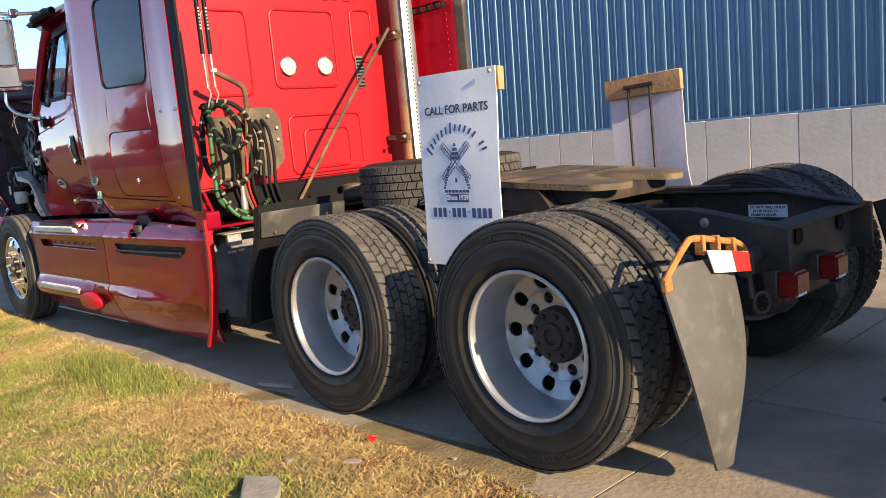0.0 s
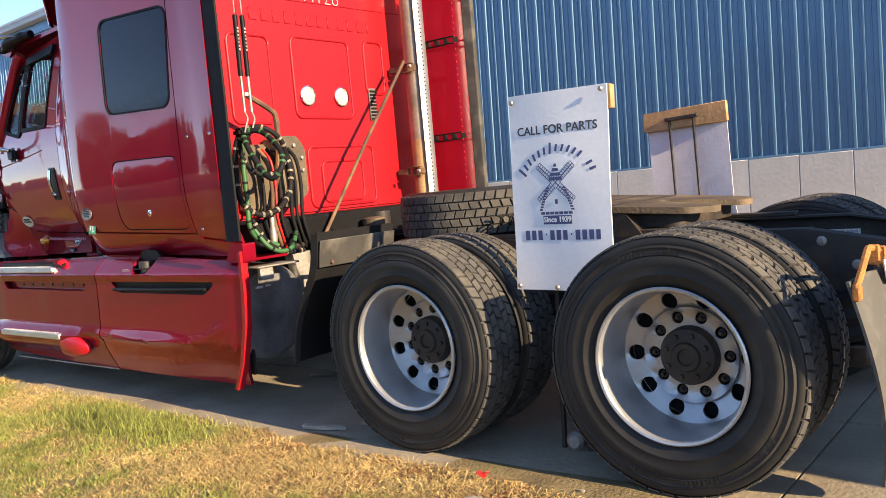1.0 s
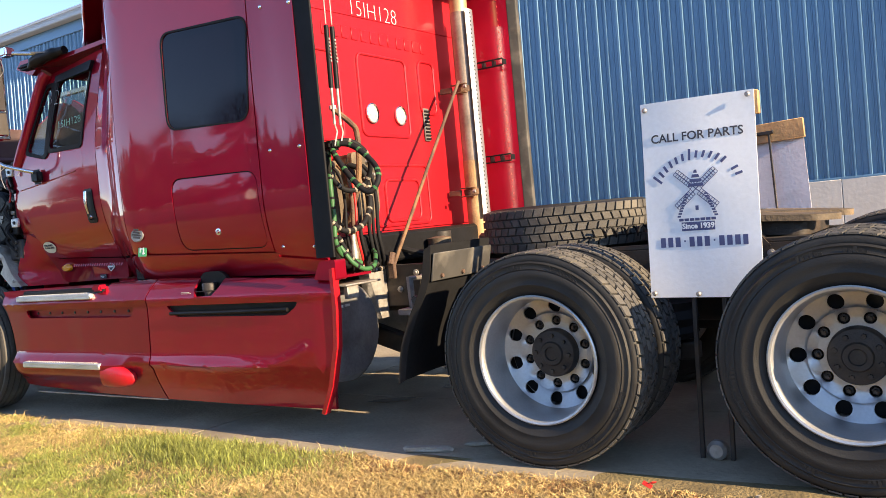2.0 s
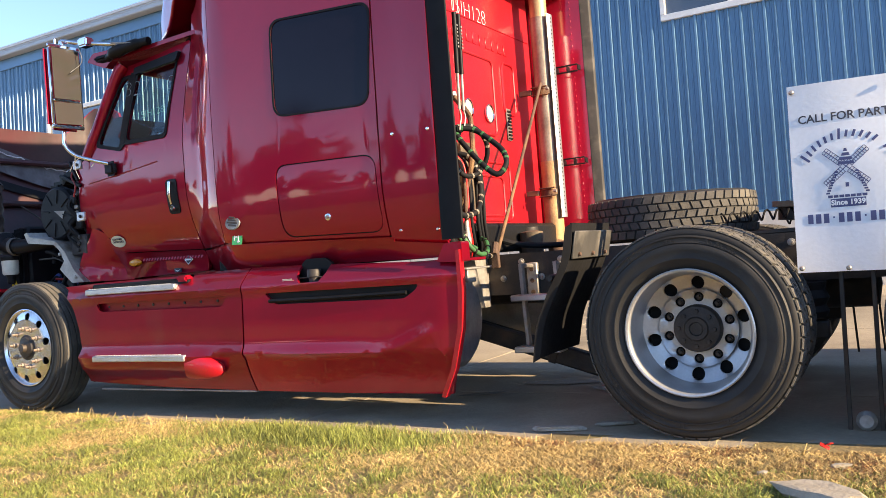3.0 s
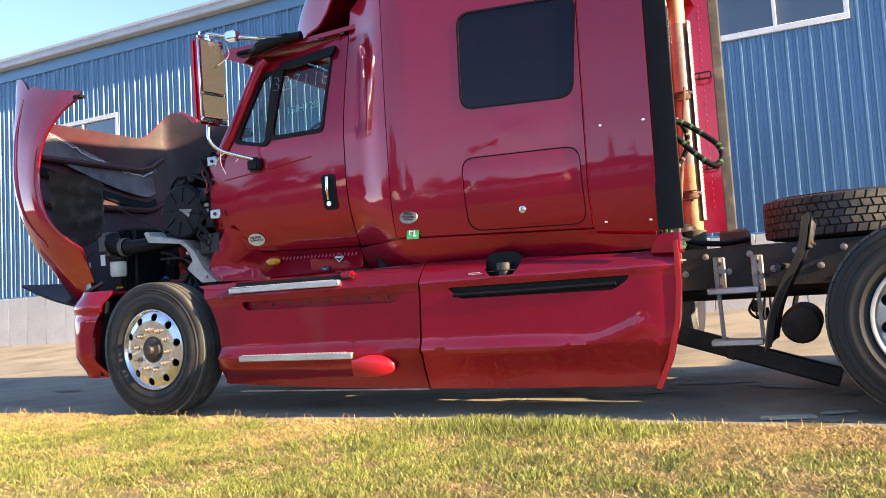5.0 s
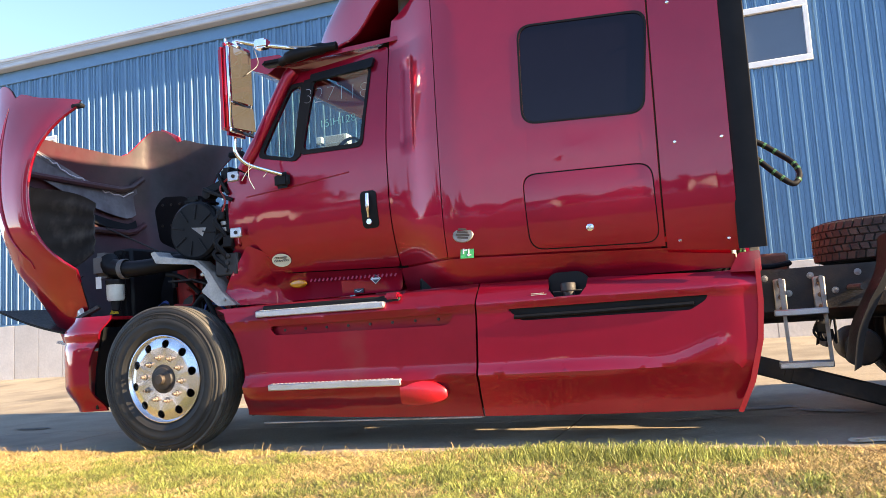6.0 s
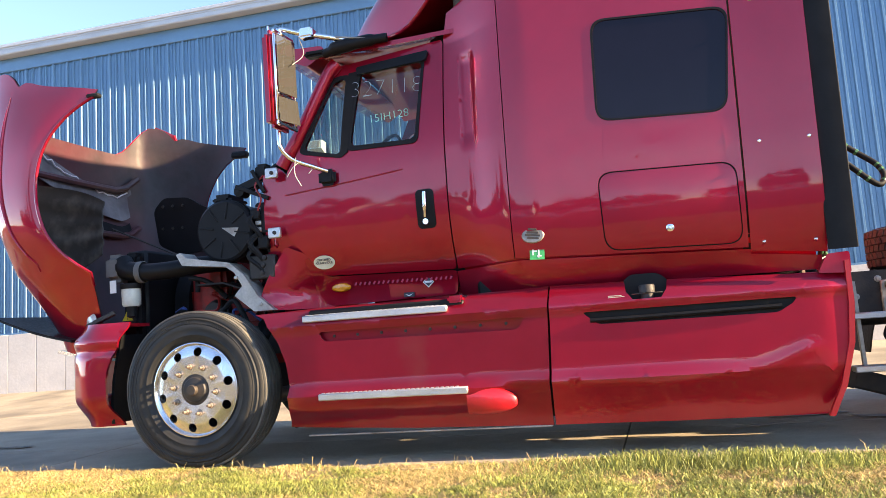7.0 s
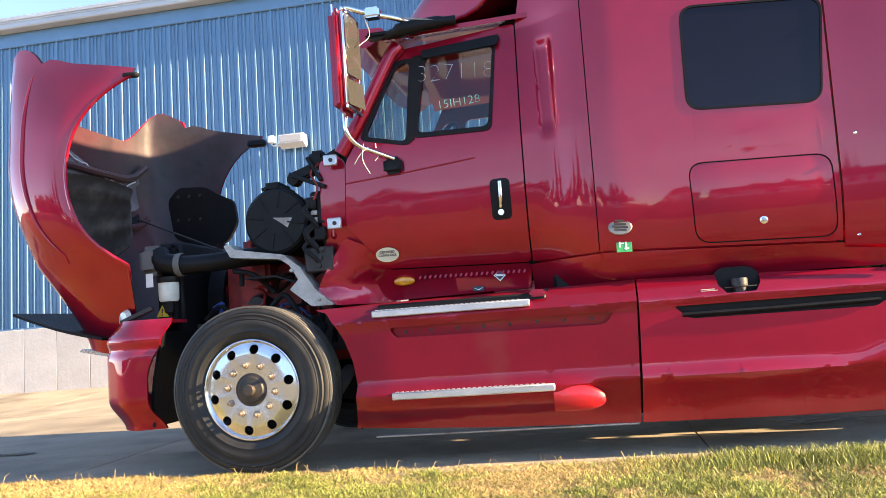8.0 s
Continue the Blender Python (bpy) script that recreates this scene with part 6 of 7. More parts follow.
# guards in front of the drive wheels
GUARD_LINE = smooth_line([(-1.855, 0, 1.075), (-1.885, 0, 0.90), (-1.965, 0, 0.74), (-2.045, 0, 0.58), (-2.090, 0, 0.39)], 5)
for s in (-1, 1):
    ym = 0.89 * s
    gd = part("quarter_fender", sheet(lambda i, q, ym=ym: (GUARD_LINE[i].x - 0.012 * math.sin(math.pi * q), ym - 0.29 + 0.58 * q, GUARD_LINE[i].z), list(range(len(GUARD_LINE))), [0, 0.25, 0.5, 0.75, 1], (-0.012, 0, 0)), BLACK_RUBBER, truck, "black rubber quarter fender")
    part("fender_edge", sheet(lambda i, q, s=s: (GUARD_LINE[i].x - 0.055 * q * (1 - 0.35 * abs(1 - 2 * i / (len(GUARD_LINE) - 1))), s * (1.18 + 0.012 * q), GUARD_LINE[i].z - 0.02 * q), list(range(len(GUARD_LINE))), [0, 0.5, 1], (0, -0.010 * s, 0)), BLACK_RUBBER, gd, "turned-down rubber edge")
    part("fender_plate", moved(box(-0.005, 0.005, -0.285, 0.285, -0.085, 0.06, 0.004), pose(-1.858, ym, 0.975, 0, 12, 0)), DUSTY_PLATE, gd, "dusty grey fender plate")
    for k in range(3):
        part("rivet", lathe([(0, 0.012), (0.010, 0.010), (0.012, 0.0)], 10, "x", (-1.864, ym - 0.20 + 0.20 * k, 0.915)), RUST, gd)
    part("fender_arm", tube([(-2.02, 0.43 * s, 0.80), (-2.05, 0.70 * s, 0.80), (-2.03, 1.12 * s, 0.80)], 0.018, 8), FRAME, gd)
# catwalk steps on the near rail
ladder = part("frame_steps", join(*[join(box(x - 0.035, x + 0.035, -0.47, -0.437, 0.66, 0.88, 0.006), prism([(x - 0.01, 0.88), (x + 0.01, 0.88), (x + 0.025, 0.37), (x + 0.005, 0.37)], -0.64, -0.60)) for x in (-2.41, -2.19)], *[tube([(x, -0.46, 0.86), (x, -0.62, 0.87)], 0.014, 8) for x in (-2.41, -2.19)]), BARE_METAL, truck, "bare metal step brackets")
for z in (0.680, 0.375):
    part("step_bar", join(box(-2.46, -2.17, -0.70, -0.58, z - 0.02, z + 0.016, 0.005)), ALUMINIUM, ladder, "grey step tread")
for x in (-2.41, -2.19):
    for z in (0.84, 0.77, 0.70):
        part("bracket_hole", lathe([(0, -0.473), (0.014, -0.473), (0.014, -0.469)], 12, "y", (x, 0, z)), RUST, ladder)
part("wiring_knot", join(*[tube([(-2.22 + 0.03 * k, -0.50, 0.62), (-2.25 + 0.04 * k, -0.53, 0.55 - 0.02 * k), (-2.20 + 0.02 * k, -0.52, 0.50), (-2.15, -0.50, 0.56)], 0.008, 6, 5) for k in range(4)], box(-2.24, -2.17, -0.54, -0.49, 0.54, 0.61, 0.012)), BLACK_RUBBER, truck, "knot of black wiring")
# fuel tank behind the fairing
tank = part("fuel_tank", lathe([(0.0, -2.74), (0.26, -2.74), (0.295, -2.77), (0.30, -2.82), (0.30, -4.05), (0.26, -4.10), (0.0, -4.10)], 40, "x", (0, -0.80, 0.585)), TANK, truck, "dull aluminium fuel tank")
for x in (-2.95, -3.75):
    part("tank_strap", lathe([(0.302, x - 0.03), (0.308, x - 0.03), (0.308, x + 0.03), (0.302, x + 0.03)], 40, "x", (0, -0.80, 0.585)), FRAME, tank)
# added pale plate: the sunlight on top of the tank end, as colour
part("tank_top_plate", join(box(-2.76, -2.56, -1.02, -0.70, 0.872, 0.884, 0.004), box(-2.60, -2.57, -1.0, -0.90, 0.80, 0.872, 0.004)), BARE_METAL, tank, "pale plate standing in for the sunlit tank top")
part("tank_sticker", join(box(-2.742, -2.735, -0.92, -0.86, 0.735, 0.75, 0), box(-2.742, -2.735, -0.84, -0.80, 0.738, 0.752, 0)), WHITE_PAINT, tank)
part("tank_bracket", prism([(-0.62, 0.92), (-0.44, 0.92), (-0.44, 0.62), (-0.52, 0.62)], -2.80, -2.72, "yz"), BARE_METAL, truck, "pale tank bracket")
part("fuel_tank", mirrored(lathe([(0.0, -2.74), (0.26, -2.74), (0.295, -2.77), (0.30, -2.82), (0.30, -4.05), (0.26, -4.10), (0.0, -4.10)], 40, "x", (0, -0.80, 0.585))), TANK, truck, "dull aluminium fuel tank")
part("transmission", join(box(-5.9, -4.9, -0.26, 0.26, 0.50, 0.98, 0.08, 2), lathe([(0.0, -4.9), (0.16, -4.9), (0.10, -4.6), (0.06, -4.5), (0.06, -1.55), (0.10, -1.5), (0.0, -1.5)], 20, "x", (0, 0, 0.66))), FRAME, truck, "gearbox and drive shaft")
part("air_tank", join(lathe([(0.0, -0.62), (0.12, -0.60), (0.135, -0.56), (0.135, 0.20), (0.12, 0.24), (0.0, 0.26)], 24, "x", (-0.80, 0.15, 0.62))), FRAME, truck, "black air tank")
part("air_tank", lathe([(0.0, -0.20), (0.10, -0.19), (0.115, -0.15), (0.115, 0.35), (0.10, 0.39), (0.0, 0.40)], 24, "y", (-1.98, -0.20, 0.44)), FRAME, truck, "black air tank")
part("cab_rear_beam", join(box(-2.98, -2.80, -0.75, 0.75, 1.00, 1.10, 0.02), box(-2.85, -2.70, -0.62, -0.50, 0.94, 1.12, 0.02), lathe([(0, 0.94), (0.07, 0.94), (0.075, 0.98), (0.075, 1.12), (0, 1.12)], 20, "z", (-2.72, 0.22, 0))), FRAME, truck, "black beam under the sleeper")
part("deck_canister", lathe([(0, 0.94), (0.075, 0.94), (0.08, 1.08), (0.03, 1.09), (0, 1.09)], 20, "z", (-2.62, 0.05, 0)), GREASE, truck, "dusty canister on the frame")
part("deck_valve", box(-2.50, -2.30, 0.35, 0.50, 0.94, 1.08, 0.02), GREASE, truck, "dusty valve block")
part("deck_hose", tube([(-2.8, -0.3, 1.08), (-2.6, -0.2, 1.00), (-2.45, 0.1, 0.98), (-2.3, 0.3, 1.0)], 0.020, 8, 5), BLACK_RUBBER, truck, "black hose across the frame")
# exhaust stack
stack = part("exhaust_pipe", tube([(-2.73, 0.76, 0.98), (-2.73, 0.76, 1.62)], 0.072, 24), RUST_TAN, truck, "rusted lower exhaust pipe")
part("stack_pipe", tube([(-2.73, 0.76, 1.55), (-2.73, 0.76, 2.72)], 0.070, 24), RUST_GREY, stack, "dull stained exhaust pipe")
part("stack_top", tube([(-2.73, 0.76, 2.70), (-2.73, 0.76, 3.5)], 0.066, 24), TAN_PIPE, stack, "tan heat-stained top of the pipe")
shield = part("heat_shield", lathe([(0.098, 1.19), (0.101, 1.19), (0.101, 2.73), (0.098, 2.73)], 20, "z", (-2.73, 0.76, 0), -32, 130), ALUMINIUM, stack, "perforated chrome heat shield")
part("shield_holes", join(*[moved(lathe([(0, 0.0), (0.007, 0.0)], 8, "x"), pose(-2.73 + 0.1015 * math.cos(radians(a)), 0.76 + 0.1015 * math.sin(radians(a)), 1.23 + 0.03 * k, 0, 0, a)) for a in (-6,) for k in range(50)]), BLACK_RUBBER, shield)
for z in (1.385, 2.15):
    cl = part("stack_clamp", join(lathe([(0.076, z - 0.022), (0.083, z - 0.022), (0.083, z + 0.022), (0.076, z + 0.022)], 28, "z", (-2.73, 0.76, 0)), box(-2.90, -2.80, 0.66, 0.69, z - 0.02, z + 0.02, 0.004), box(-2.80, -2.67, 0.655, 0.69, z - 0.035, z - 0.027, 0.002), box(-2.80, -2.67, 0.655, 0.69, z + 0.027, z + 0.035, 0.002)), RUST, stack, "rusted clamp")
    for dy in (-0.09, 0.06):
        part("clamp_bolt", lathe([(0, 0.02), (0.012, 0.018), (0.014, 0.0)], 8, "x", (-2.655, 0.70 + dy, z)), BARE_METAL, cl)
part("stack_brace", tube([(-2.655, -0.44, 0.935), (-2.66, 0.10, 1.62), (-2.69, 0.60, 2.19)], 0.012, 10), RUST, truck, "rusted diagonal brace rod")
part("brace_foot", join(box(-2.68, -2.63, -0.47, -0.44, 0.86, 0.96, 0.006), tube([(-2.655, -0.47, 0.95), (-2.655, -0.44, 1.02)], 0.022, 8)), RUST, truck, "rusted brace foot")
part("exhaust_elbow", tube([(-2.73, 0.76, 1.02), (-2.70, 0.70, 0.92), (-2.62, 0.55, 0.86), (-2.55, 0.2, 0.84)], 0.066, 18, 5), RUST, truck, "rusted exhaust elbow")
# hoses on the rear wall
rack = part("hose_rack", join(box(-2.92, -2.76, -0.64, -0.44, 1.30, 1.65, 0.025, 2), box(-2.92, -2.84, -0.84, -0.60, 1.20, 1.62, 0.02), prism(round_corners([(-0.64, 1.66), (-0.46, 1.66), (-0.40, 1.58), (-0.40, 1.30), (-0.52, 1.20), (-0.64, 1.22)], 0.03), -2.78, -2.745, "yz")), GREASE, truck, "dusty brown hose connection box")
for y, z in ((-0.44, 1.52), (-0.44, 1.44), (-0.50, 1.60)):
    part("rack_bolt", lathe([(0, 0.02), (0.012, 0.018), (0.015, 0.0)], 8, "x", (-2.745, y, z)), BARE_METAL, rack)
tower = part("hose_post", tube([(-2.76, -0.70, 1.22), (-2.66, -0.72, 1.42), (-2.62, -0.725, 1.58), (-2.62, -0.72, 1.755), (-2.62, -0.765, 1.81), (-2.62, -0.915, 1.885)], 0.017, 8, 5), RUST, truck, "bent rusty hose support post")
part("post_cap", lathe([(0, 0.015), (0.02, 0.012), (0.022, -0.01), (0, -0.012)], 12, "z", (-2.62, -0.918, 1.892)), CHALK, tower)


def wrap(pts, r, turns_per_m=16):
    """A flat spiral band wound round a hose, as short links."""
    p = smooth_line(pts, 5)
    out, d = [], 0.0
    rr = random.Random(len(pts))
    gap_next = 1.0 / turns_per_m
    for a, b in zip(p, p[1:]):
        d += (b - a).length
        if d > gap_next:
            d, gap_next = 0.0, rr.uniform(0.5, 1.9) / turns_per_m
            u = (b - a).normalized()
            out.append(tube([a - u * 0.007, a + u * 0.007], r * 1.10, 8))
    return join(*out)


HOSES = [
    ([(-2.60, -1.00, 1.68), (-2.62, -1.035, 1.60), (-2.64, -1.042, 1.476), (-2.64, -1.038, 1.304), (-2.62, -1.00, 1.225), (-2.60, -0.93, 1.184), (-2.59, -0.85, 1.19), (-2.58, -0.785, 1.22), (-2.61, -0.69, 1.29), (-2.62, -0.655, 1.363), (-2.66, -0.62, 1.477), (-2.68, -0.65, 1.55), (-2.74, -0.68, 1.58)], 0.017, BLACK_RUBBER, HOSE_WRAP),
    ([(-2.58, -1.016, 1.677), (-2.48, -0.959, 1.66), (-2.36, -0.956, 1.57), (-2.29, -0.985, 1.50), (-2.27, -1.02, 1.43), (-2.31, -1.058, 1.382), (-2.40, -1.064, 1.456), (-2.50, -1.046, 1.566), (-2.57, -1.02, 1.65)], 0.016, BLACK_RUBBER, GREEN_HOSE),
    ([(-2.60, -1.02, 1.68), (-2.52, -0.92, 1.69), (-2.48, -0.83, 1.62), (-2.50, -0.78, 1.52), (-2.56, -0.80, 1.43), (-2.60, -0.90, 1.42), (-2.62, -0.99, 1.50), (-2.61, -1.02, 1.60)], 0.015, BLACK_RUBBER, HOSE_WRAP),
    ([(-2.60, -1.01, 1.66), (-2.62, -0.999, 1.544), (-2.62, -1.002, 1.405), (-2.62, -0.998, 1.266), (-2.62, -1.003, 1.127), (-2.62, -0.95, 1.044), (-2.60, -0.82, 0.99)], 0.015, GREEN_HOSE, BLACK_RUBBER),
    ([(-2.62, -0.97, 1.10), (-2.58, -0.92, 1.00), (-2.56, -0.84, 0.955), (-2.56, -0.75, 0.97), (-2.60, -0.68, 1.03), (-2.66, -0.62, 1.05)], 0.014, GREEN_HOSE, BLACK_RUBBER),
    ([(-2.62, -0.98, 1.16), (-2.60, -0.90, 1.02), (-2.58, -0.78, 0.945), (-2.60, -0.62, 0.94)], 0.014, BLACK_RUBBER, HOSE_WRAP),
] + [([(-2.74, y - 0.02, 1.58), (-2.68, y - 0.01, 1.50), (-2.67, y, 1.34), (-2.67, y - 0.01, 1.16), (-2.68, y + 0.03, 1.02), (-2.72, y + 0.08, 0.95)], r, mat, None)
     for y, r, mat in ((-0.83, 0.009, BLACK_RUBBER), (-0.765, 0.012, RUST), (-0.735, 0.008, RED_PLASTIC), (-0.70, 0.011, BLACK_RUBBER), (-0.615, 0.012, BLACK_RUBBER), (-0.575, 0.010, BLACK_RUBBER), (-0.53, 0.012, BLACK_RUBBER))]
for pts, r, mat, band in HOSES:
    hose = part("air_hose", tube(pts, r, 10, 4), mat, truck, "black and green air hose" if band else "thin air line")
    if band:
        tagged(part("hose_wrap", wrap(pts, r), band, hose), kind="stuff")
for y in (-1.035, -0.985):
    tr = part("hose_tender", tube([(-2.50, y, 3.1), (-2.51, y, 2.33)], 0.004, 6), BARE_METAL, truck, "spring hose tender hanging from the roof")
    part("tender_sleeve", tube([(-2.51, y, 2.32), (-2.52, y + 0.005, 1.98)], 0.014, 10), BLACK_PLASTIC, tr, "black sleeve with white bars")
    part("sleeve_print", join(*[box(-2.498, -2.495, y - 0.005, y + 0.006, 2.12 + 0.02 * k, 2.13 + 0.02 * k, 0) for k in range(7)]), BARE_METAL, tr)
    part("tender_rod", tube([(-2.52, y + 0.005, 1.98), (-2.53, y + 0.015, 1.78)], 0.008, 8), BARE_METAL, tr)
    part("tender_hook", tube([(-2.53, y + 0.015, 1.78), (-2.53, y + 0.03, 1.74), (-2.53, y + 0.015, 1.70), (-2.53, y, 1.66)], 0.005, 6, 4), BARE_METAL, tr)
part("hose_clip", join(box(-2.62, -2.54, -1.06, -0.96, 1.64, 1.69, 0.015, 2)), BLACK_PLASTIC, truck, "black hose clip")
part("glad_hand", join(lathe([(0, -0.05), (0.022, -0.045), (0.025, 0.0), (0.018, 0.05), (0, 0.055)], 16, "z", (-2.66, -0.80, 1.05)), lathe([(0, 0.0), (0.016, 0.0), (0.016, 0.09), (0, 0.09)], 12, "z", (-2.66, -0.80, 1.07))), BARE_METAL, truck, "bare metal hose coupling")
# fifth wheel
fifth = part("fifth_wheel", prism(round_corners([(-1.02, -0.40), (-0.62, -0.46), (-0.20, -0.40), (-0.12, -0.26), (-0.13, -0.16), (-0.52, -0.035), (-0.52, 0.035), (-0.13, 0.16), (-0.12, 0.26), (-0.20, 0.40), (-0.62, 0.46), (-1.02, 0.40)], 0.05), 1.055, 1.085, "xy"), GREASE, truck, "greasy dusty coupling plate")
fifth.matrix_basis = pose(0, 0, 0) @ pose(-0.6, 0, 1.07, 0, 4, 0) @ pose(0.6, 0, -1.07)
part("plate_skirt", join(prism(round_corners([(-1.0, -0.36), (-0.25, -0.36), (-0.25, 0.36), (-1.0, 0.36)], 0.08), 0.985, 1.055, "xy"), *[prism([(-0.80, 0.94), (-0.40, 0.94), (-0.50, 1.05), (-0.70, 1.05)], s * 0.40 - 0.04, s * 0.40 + 0.04) for s in (-1, 1)]), FRAME, fifth, "coupling underside and brackets")
part("plate_grooves", join(*[box(-0.95 + 0.17 * k, -0.93 + 0.17 * k, -0.38, 0.38, 1.085, 1.088, 0) for k in range(3)]), FRAME, fifth)
for s in (-1, 1):
    part("slide_rail", box(-1.35, 0.05, 0.395 * s - 0.035, 0.395 * s + 0.035, 0.942, 0.965, 0.004), FRAME, truck)
part("rust_pad", join(prism([(-0.20, -0.42), (0.10, -0.41), (0.06, -0.33), (-0.18, -0.34)], 0.942, 0.95, "xy")), RUST, truck)

# ---- loose things on and round the truck ----
tilt_m = truck.matrix_basis.copy()
spare = thing("spare_tyre", "worn tyre lying flat on the truck frame", "tyre", m=tilt_m @ pose(-1.66, 0.02, 1.09, 90, 0, 0))
part("tyre", TYRE_MESH, SIDEWALL, spare)
part("tread", TREAD_MESH, TREAD, spare)
coilm = thing("air_line_coil", "coiled black air line lying behind the spare tyre", "hose", m=tilt_m)
part("coil", tube([(-1.28 + 0.0085 * i, -0.40 + 0.028 * math.sin(i * 0.9), 1.045 + 0.028 * math.cos(i * 0.9)) for i in range(64)], 0.006, 6), BLACK_RUBBER, coilm)
part("coil", tube([(-1.05 + 0.0085 * i, 0.30 + 0.028 * math.sin(i * 0.9), 1.02 + 0.028 * math.cos(i * 0.9)) for i in range(64)], 0.006, 6), BLACK_RUBBER, coilm)


def sign_front():
    """The printed side, 0.50 x 0.90 m, origin at its top left corner, face towards -y."""
    s = thing("parts_sign", "white vinyl sign with navy windmill print on a steel stand", "sign", m=pose(-0.845, -0.905, 1.646, 0, 0.9, 0))
    wave = lambda x, z: -0.004 * math.sin(x * 9 + z * 3) - 0.003 * math.sin(z * 11)
    b = part("banner", sheet(lambda x, z: (x, wave(x, z), z), [0.5 * i / 16 for i in range(17)], [-0.89 * i / 20 for i in range(21)], (0, 0.006, 0)), VINYL, s, "white printed vinyl sheet")
    at = lambda x, z, a=0: pose(x, -0.012, z, 90, 0, 0) @ pose(0, 0, 0, 0, 0, a)
    lettering("CALL FOR PARTS", 0.0535, BLACK_INK, at(0.245, -0.168), b, bold=0.0008)
    # the name in an arc, as plain strokes
    for k in range(15):
        a = radians(152 - 8.8 * k)
        if k != 12:
            part("arc_stroke", moved(box(-0.0055, 0.0055, -0.001, 0.001, -0.018 - 0.006 * (k in (0, 6)), 0.014 + 0.012 * (k in (0, 6)), 0), pose(0.245 + 0.205 * math.cos(a), -0.012, -0.445 + 0.195 * math.sin(a), 0, 90 - math.degrees(a) + 12, 0)), NAVY, b)
    cx, cz = 0.235, -0.405
    for a in (42, 138, 222, 318):
        m = pose(cx, -0.012, cz, 0, -a, 0)
        bars = [box(0.0, 0.118, -0.0012, 0.0, -0.002, 0.002, 0), box(0.018, 0.118, -0.0012, 0.0, 0.014, 0.017, 0), box(0.018, 0.118, -0.0012, 0.0, -0.017, -0.014, 0)]
        bars += [box(0.018 + 0.0125 * k, 0.0205 + 0.0125 * k, -0.0012, 0.0, -0.015, 0.015, 0) for k in range(9)]
        part("sail", moved(join(*bars), m), NAVY, b)
    part("mill_cap", moved(join(*[prism([(-0.036 + 0.009 * k, 0.0 + 0.02 * k), (0.036 - 0.009 * k, 0.0 + 0.02 * k), (0.032 - 0.009 * k, 0.014 + 0.02 * k), (-0.032 + 0.009 * k, 0.014 + 0.02 * k)], -0.001, 0) for k in range(4)]), pose(cx, -0.011, cz + 0.010)), NAVY, b)
    tagged(part("mill_body", moved(join(*[prism([(s1 * (0.034 + 0.005 * k), -0.012 * k), (s1 * (0.050 + 0.005 * k), -0.012 * k), (s1 * (0.051 + 0.005 * k), -0.012 * k - 0.008), (s1 * (0.035 + 0.005 * k), -0.012 * k - 0.008)], -0.001, 0) for k in range(9) for s1 in (-1, 1)], box(-0.007, 0.007, -0.001, 0, -0.075, -0.055, 0)), pose(cx, -0.011, cz - 0.02)), NAVY, b), kind="stuff")
    part("mill_deck", join(*[box(cx - 0.084 + 0.024 * k, cx - 0.064 + 0.024 * k, -0.013, -0.0118, cz - 0.142, cz - 0.130, 0) for k in range(7)], box(cx - 0.074, cx + 0.074, -0.0125, -0.0118, cz - 0.186, cz - 0.147, 0)), NAVY, b)
    lettering("Since 1939", 0.033, VINYL, at(cx, cz - 0.166) @ pose(0, 0, 0.002), b, bold=0.0012)
    for x, w in ((0.0, 0.030), (0.034, 0.030), (0.068, 0.030), (0.108, 0.014), (0.132, 0.030), (0.166, 0.030), (0.200, 0.030), (0.240, 0.014), (0.264, 0.030), (0.298, 0.030), (0.332, 0.030), (0.366, 0.028)):
        part("number_bar", box(0.055 + x + 0.004, 0.055 + x + w - 0.003, -0.013, -0.0118, -0.662 if w > 0.02 else -0.641, -0.618 if w > 0.02 else -0.633, 0), NAVY, b)
    for ob in b.children:                                       # the print lies on the waves of the sheet
        ob.data.transform(ob.matrix_basis)
        ob.matrix_basis = Matrix()
        back = max(v.co.y for v in ob.data.vertices)
        for v in ob.data.vertices:
            v.co.y = wave(v.co.x, v.co.z) - 0.0012 + 0.5 * (v.co.y - back)
    for x, z in ((0.02, -0.03), (0.475, -0.02), (0.02, -0.87), (0.22, -0.875), (0.47, -0.87)):
        part("screw", lathe([(0, -0.014), (0.006, -0.014), (0.011, -0.009), (0.012, -0.006)], 12, "y", (x, 0, z)), BARE_METAL, b)
    part("batten", box(0.03, 0.515, 0.008, 0.046, -0.105, -0.003, 0.003), WOOD, s, "pine batten behind the top edge")
    part("upright", join(box(0.17, 0.19, 0.05, 0.07, -1.655, -0.06, 0.002), box(0.305, 0.325, 0.05, 0.07, -1.655, -0.06, 0.002), box(0.16, 0.335, 0.048, 0.072, -0.075, -0.055, 0.002)), FRAME, s, "black steel uprights")
    part("foot", join(box(0.10, 0.40, 0.02, 0.30, -1.655, -1.642, 0.003)), FRAME, s, "black steel foot plate")
    part("lock_collar", lathe([(0.0, -0.03), (0.03, -0.03), (0.045, -0.015), (0.045, 0.015), (0.03, 0.03), (0.0, 0.03)], 16, "y", (0.25, 0.05, -1.585)), BARE_METAL, s, "dull metal collar on the foot")


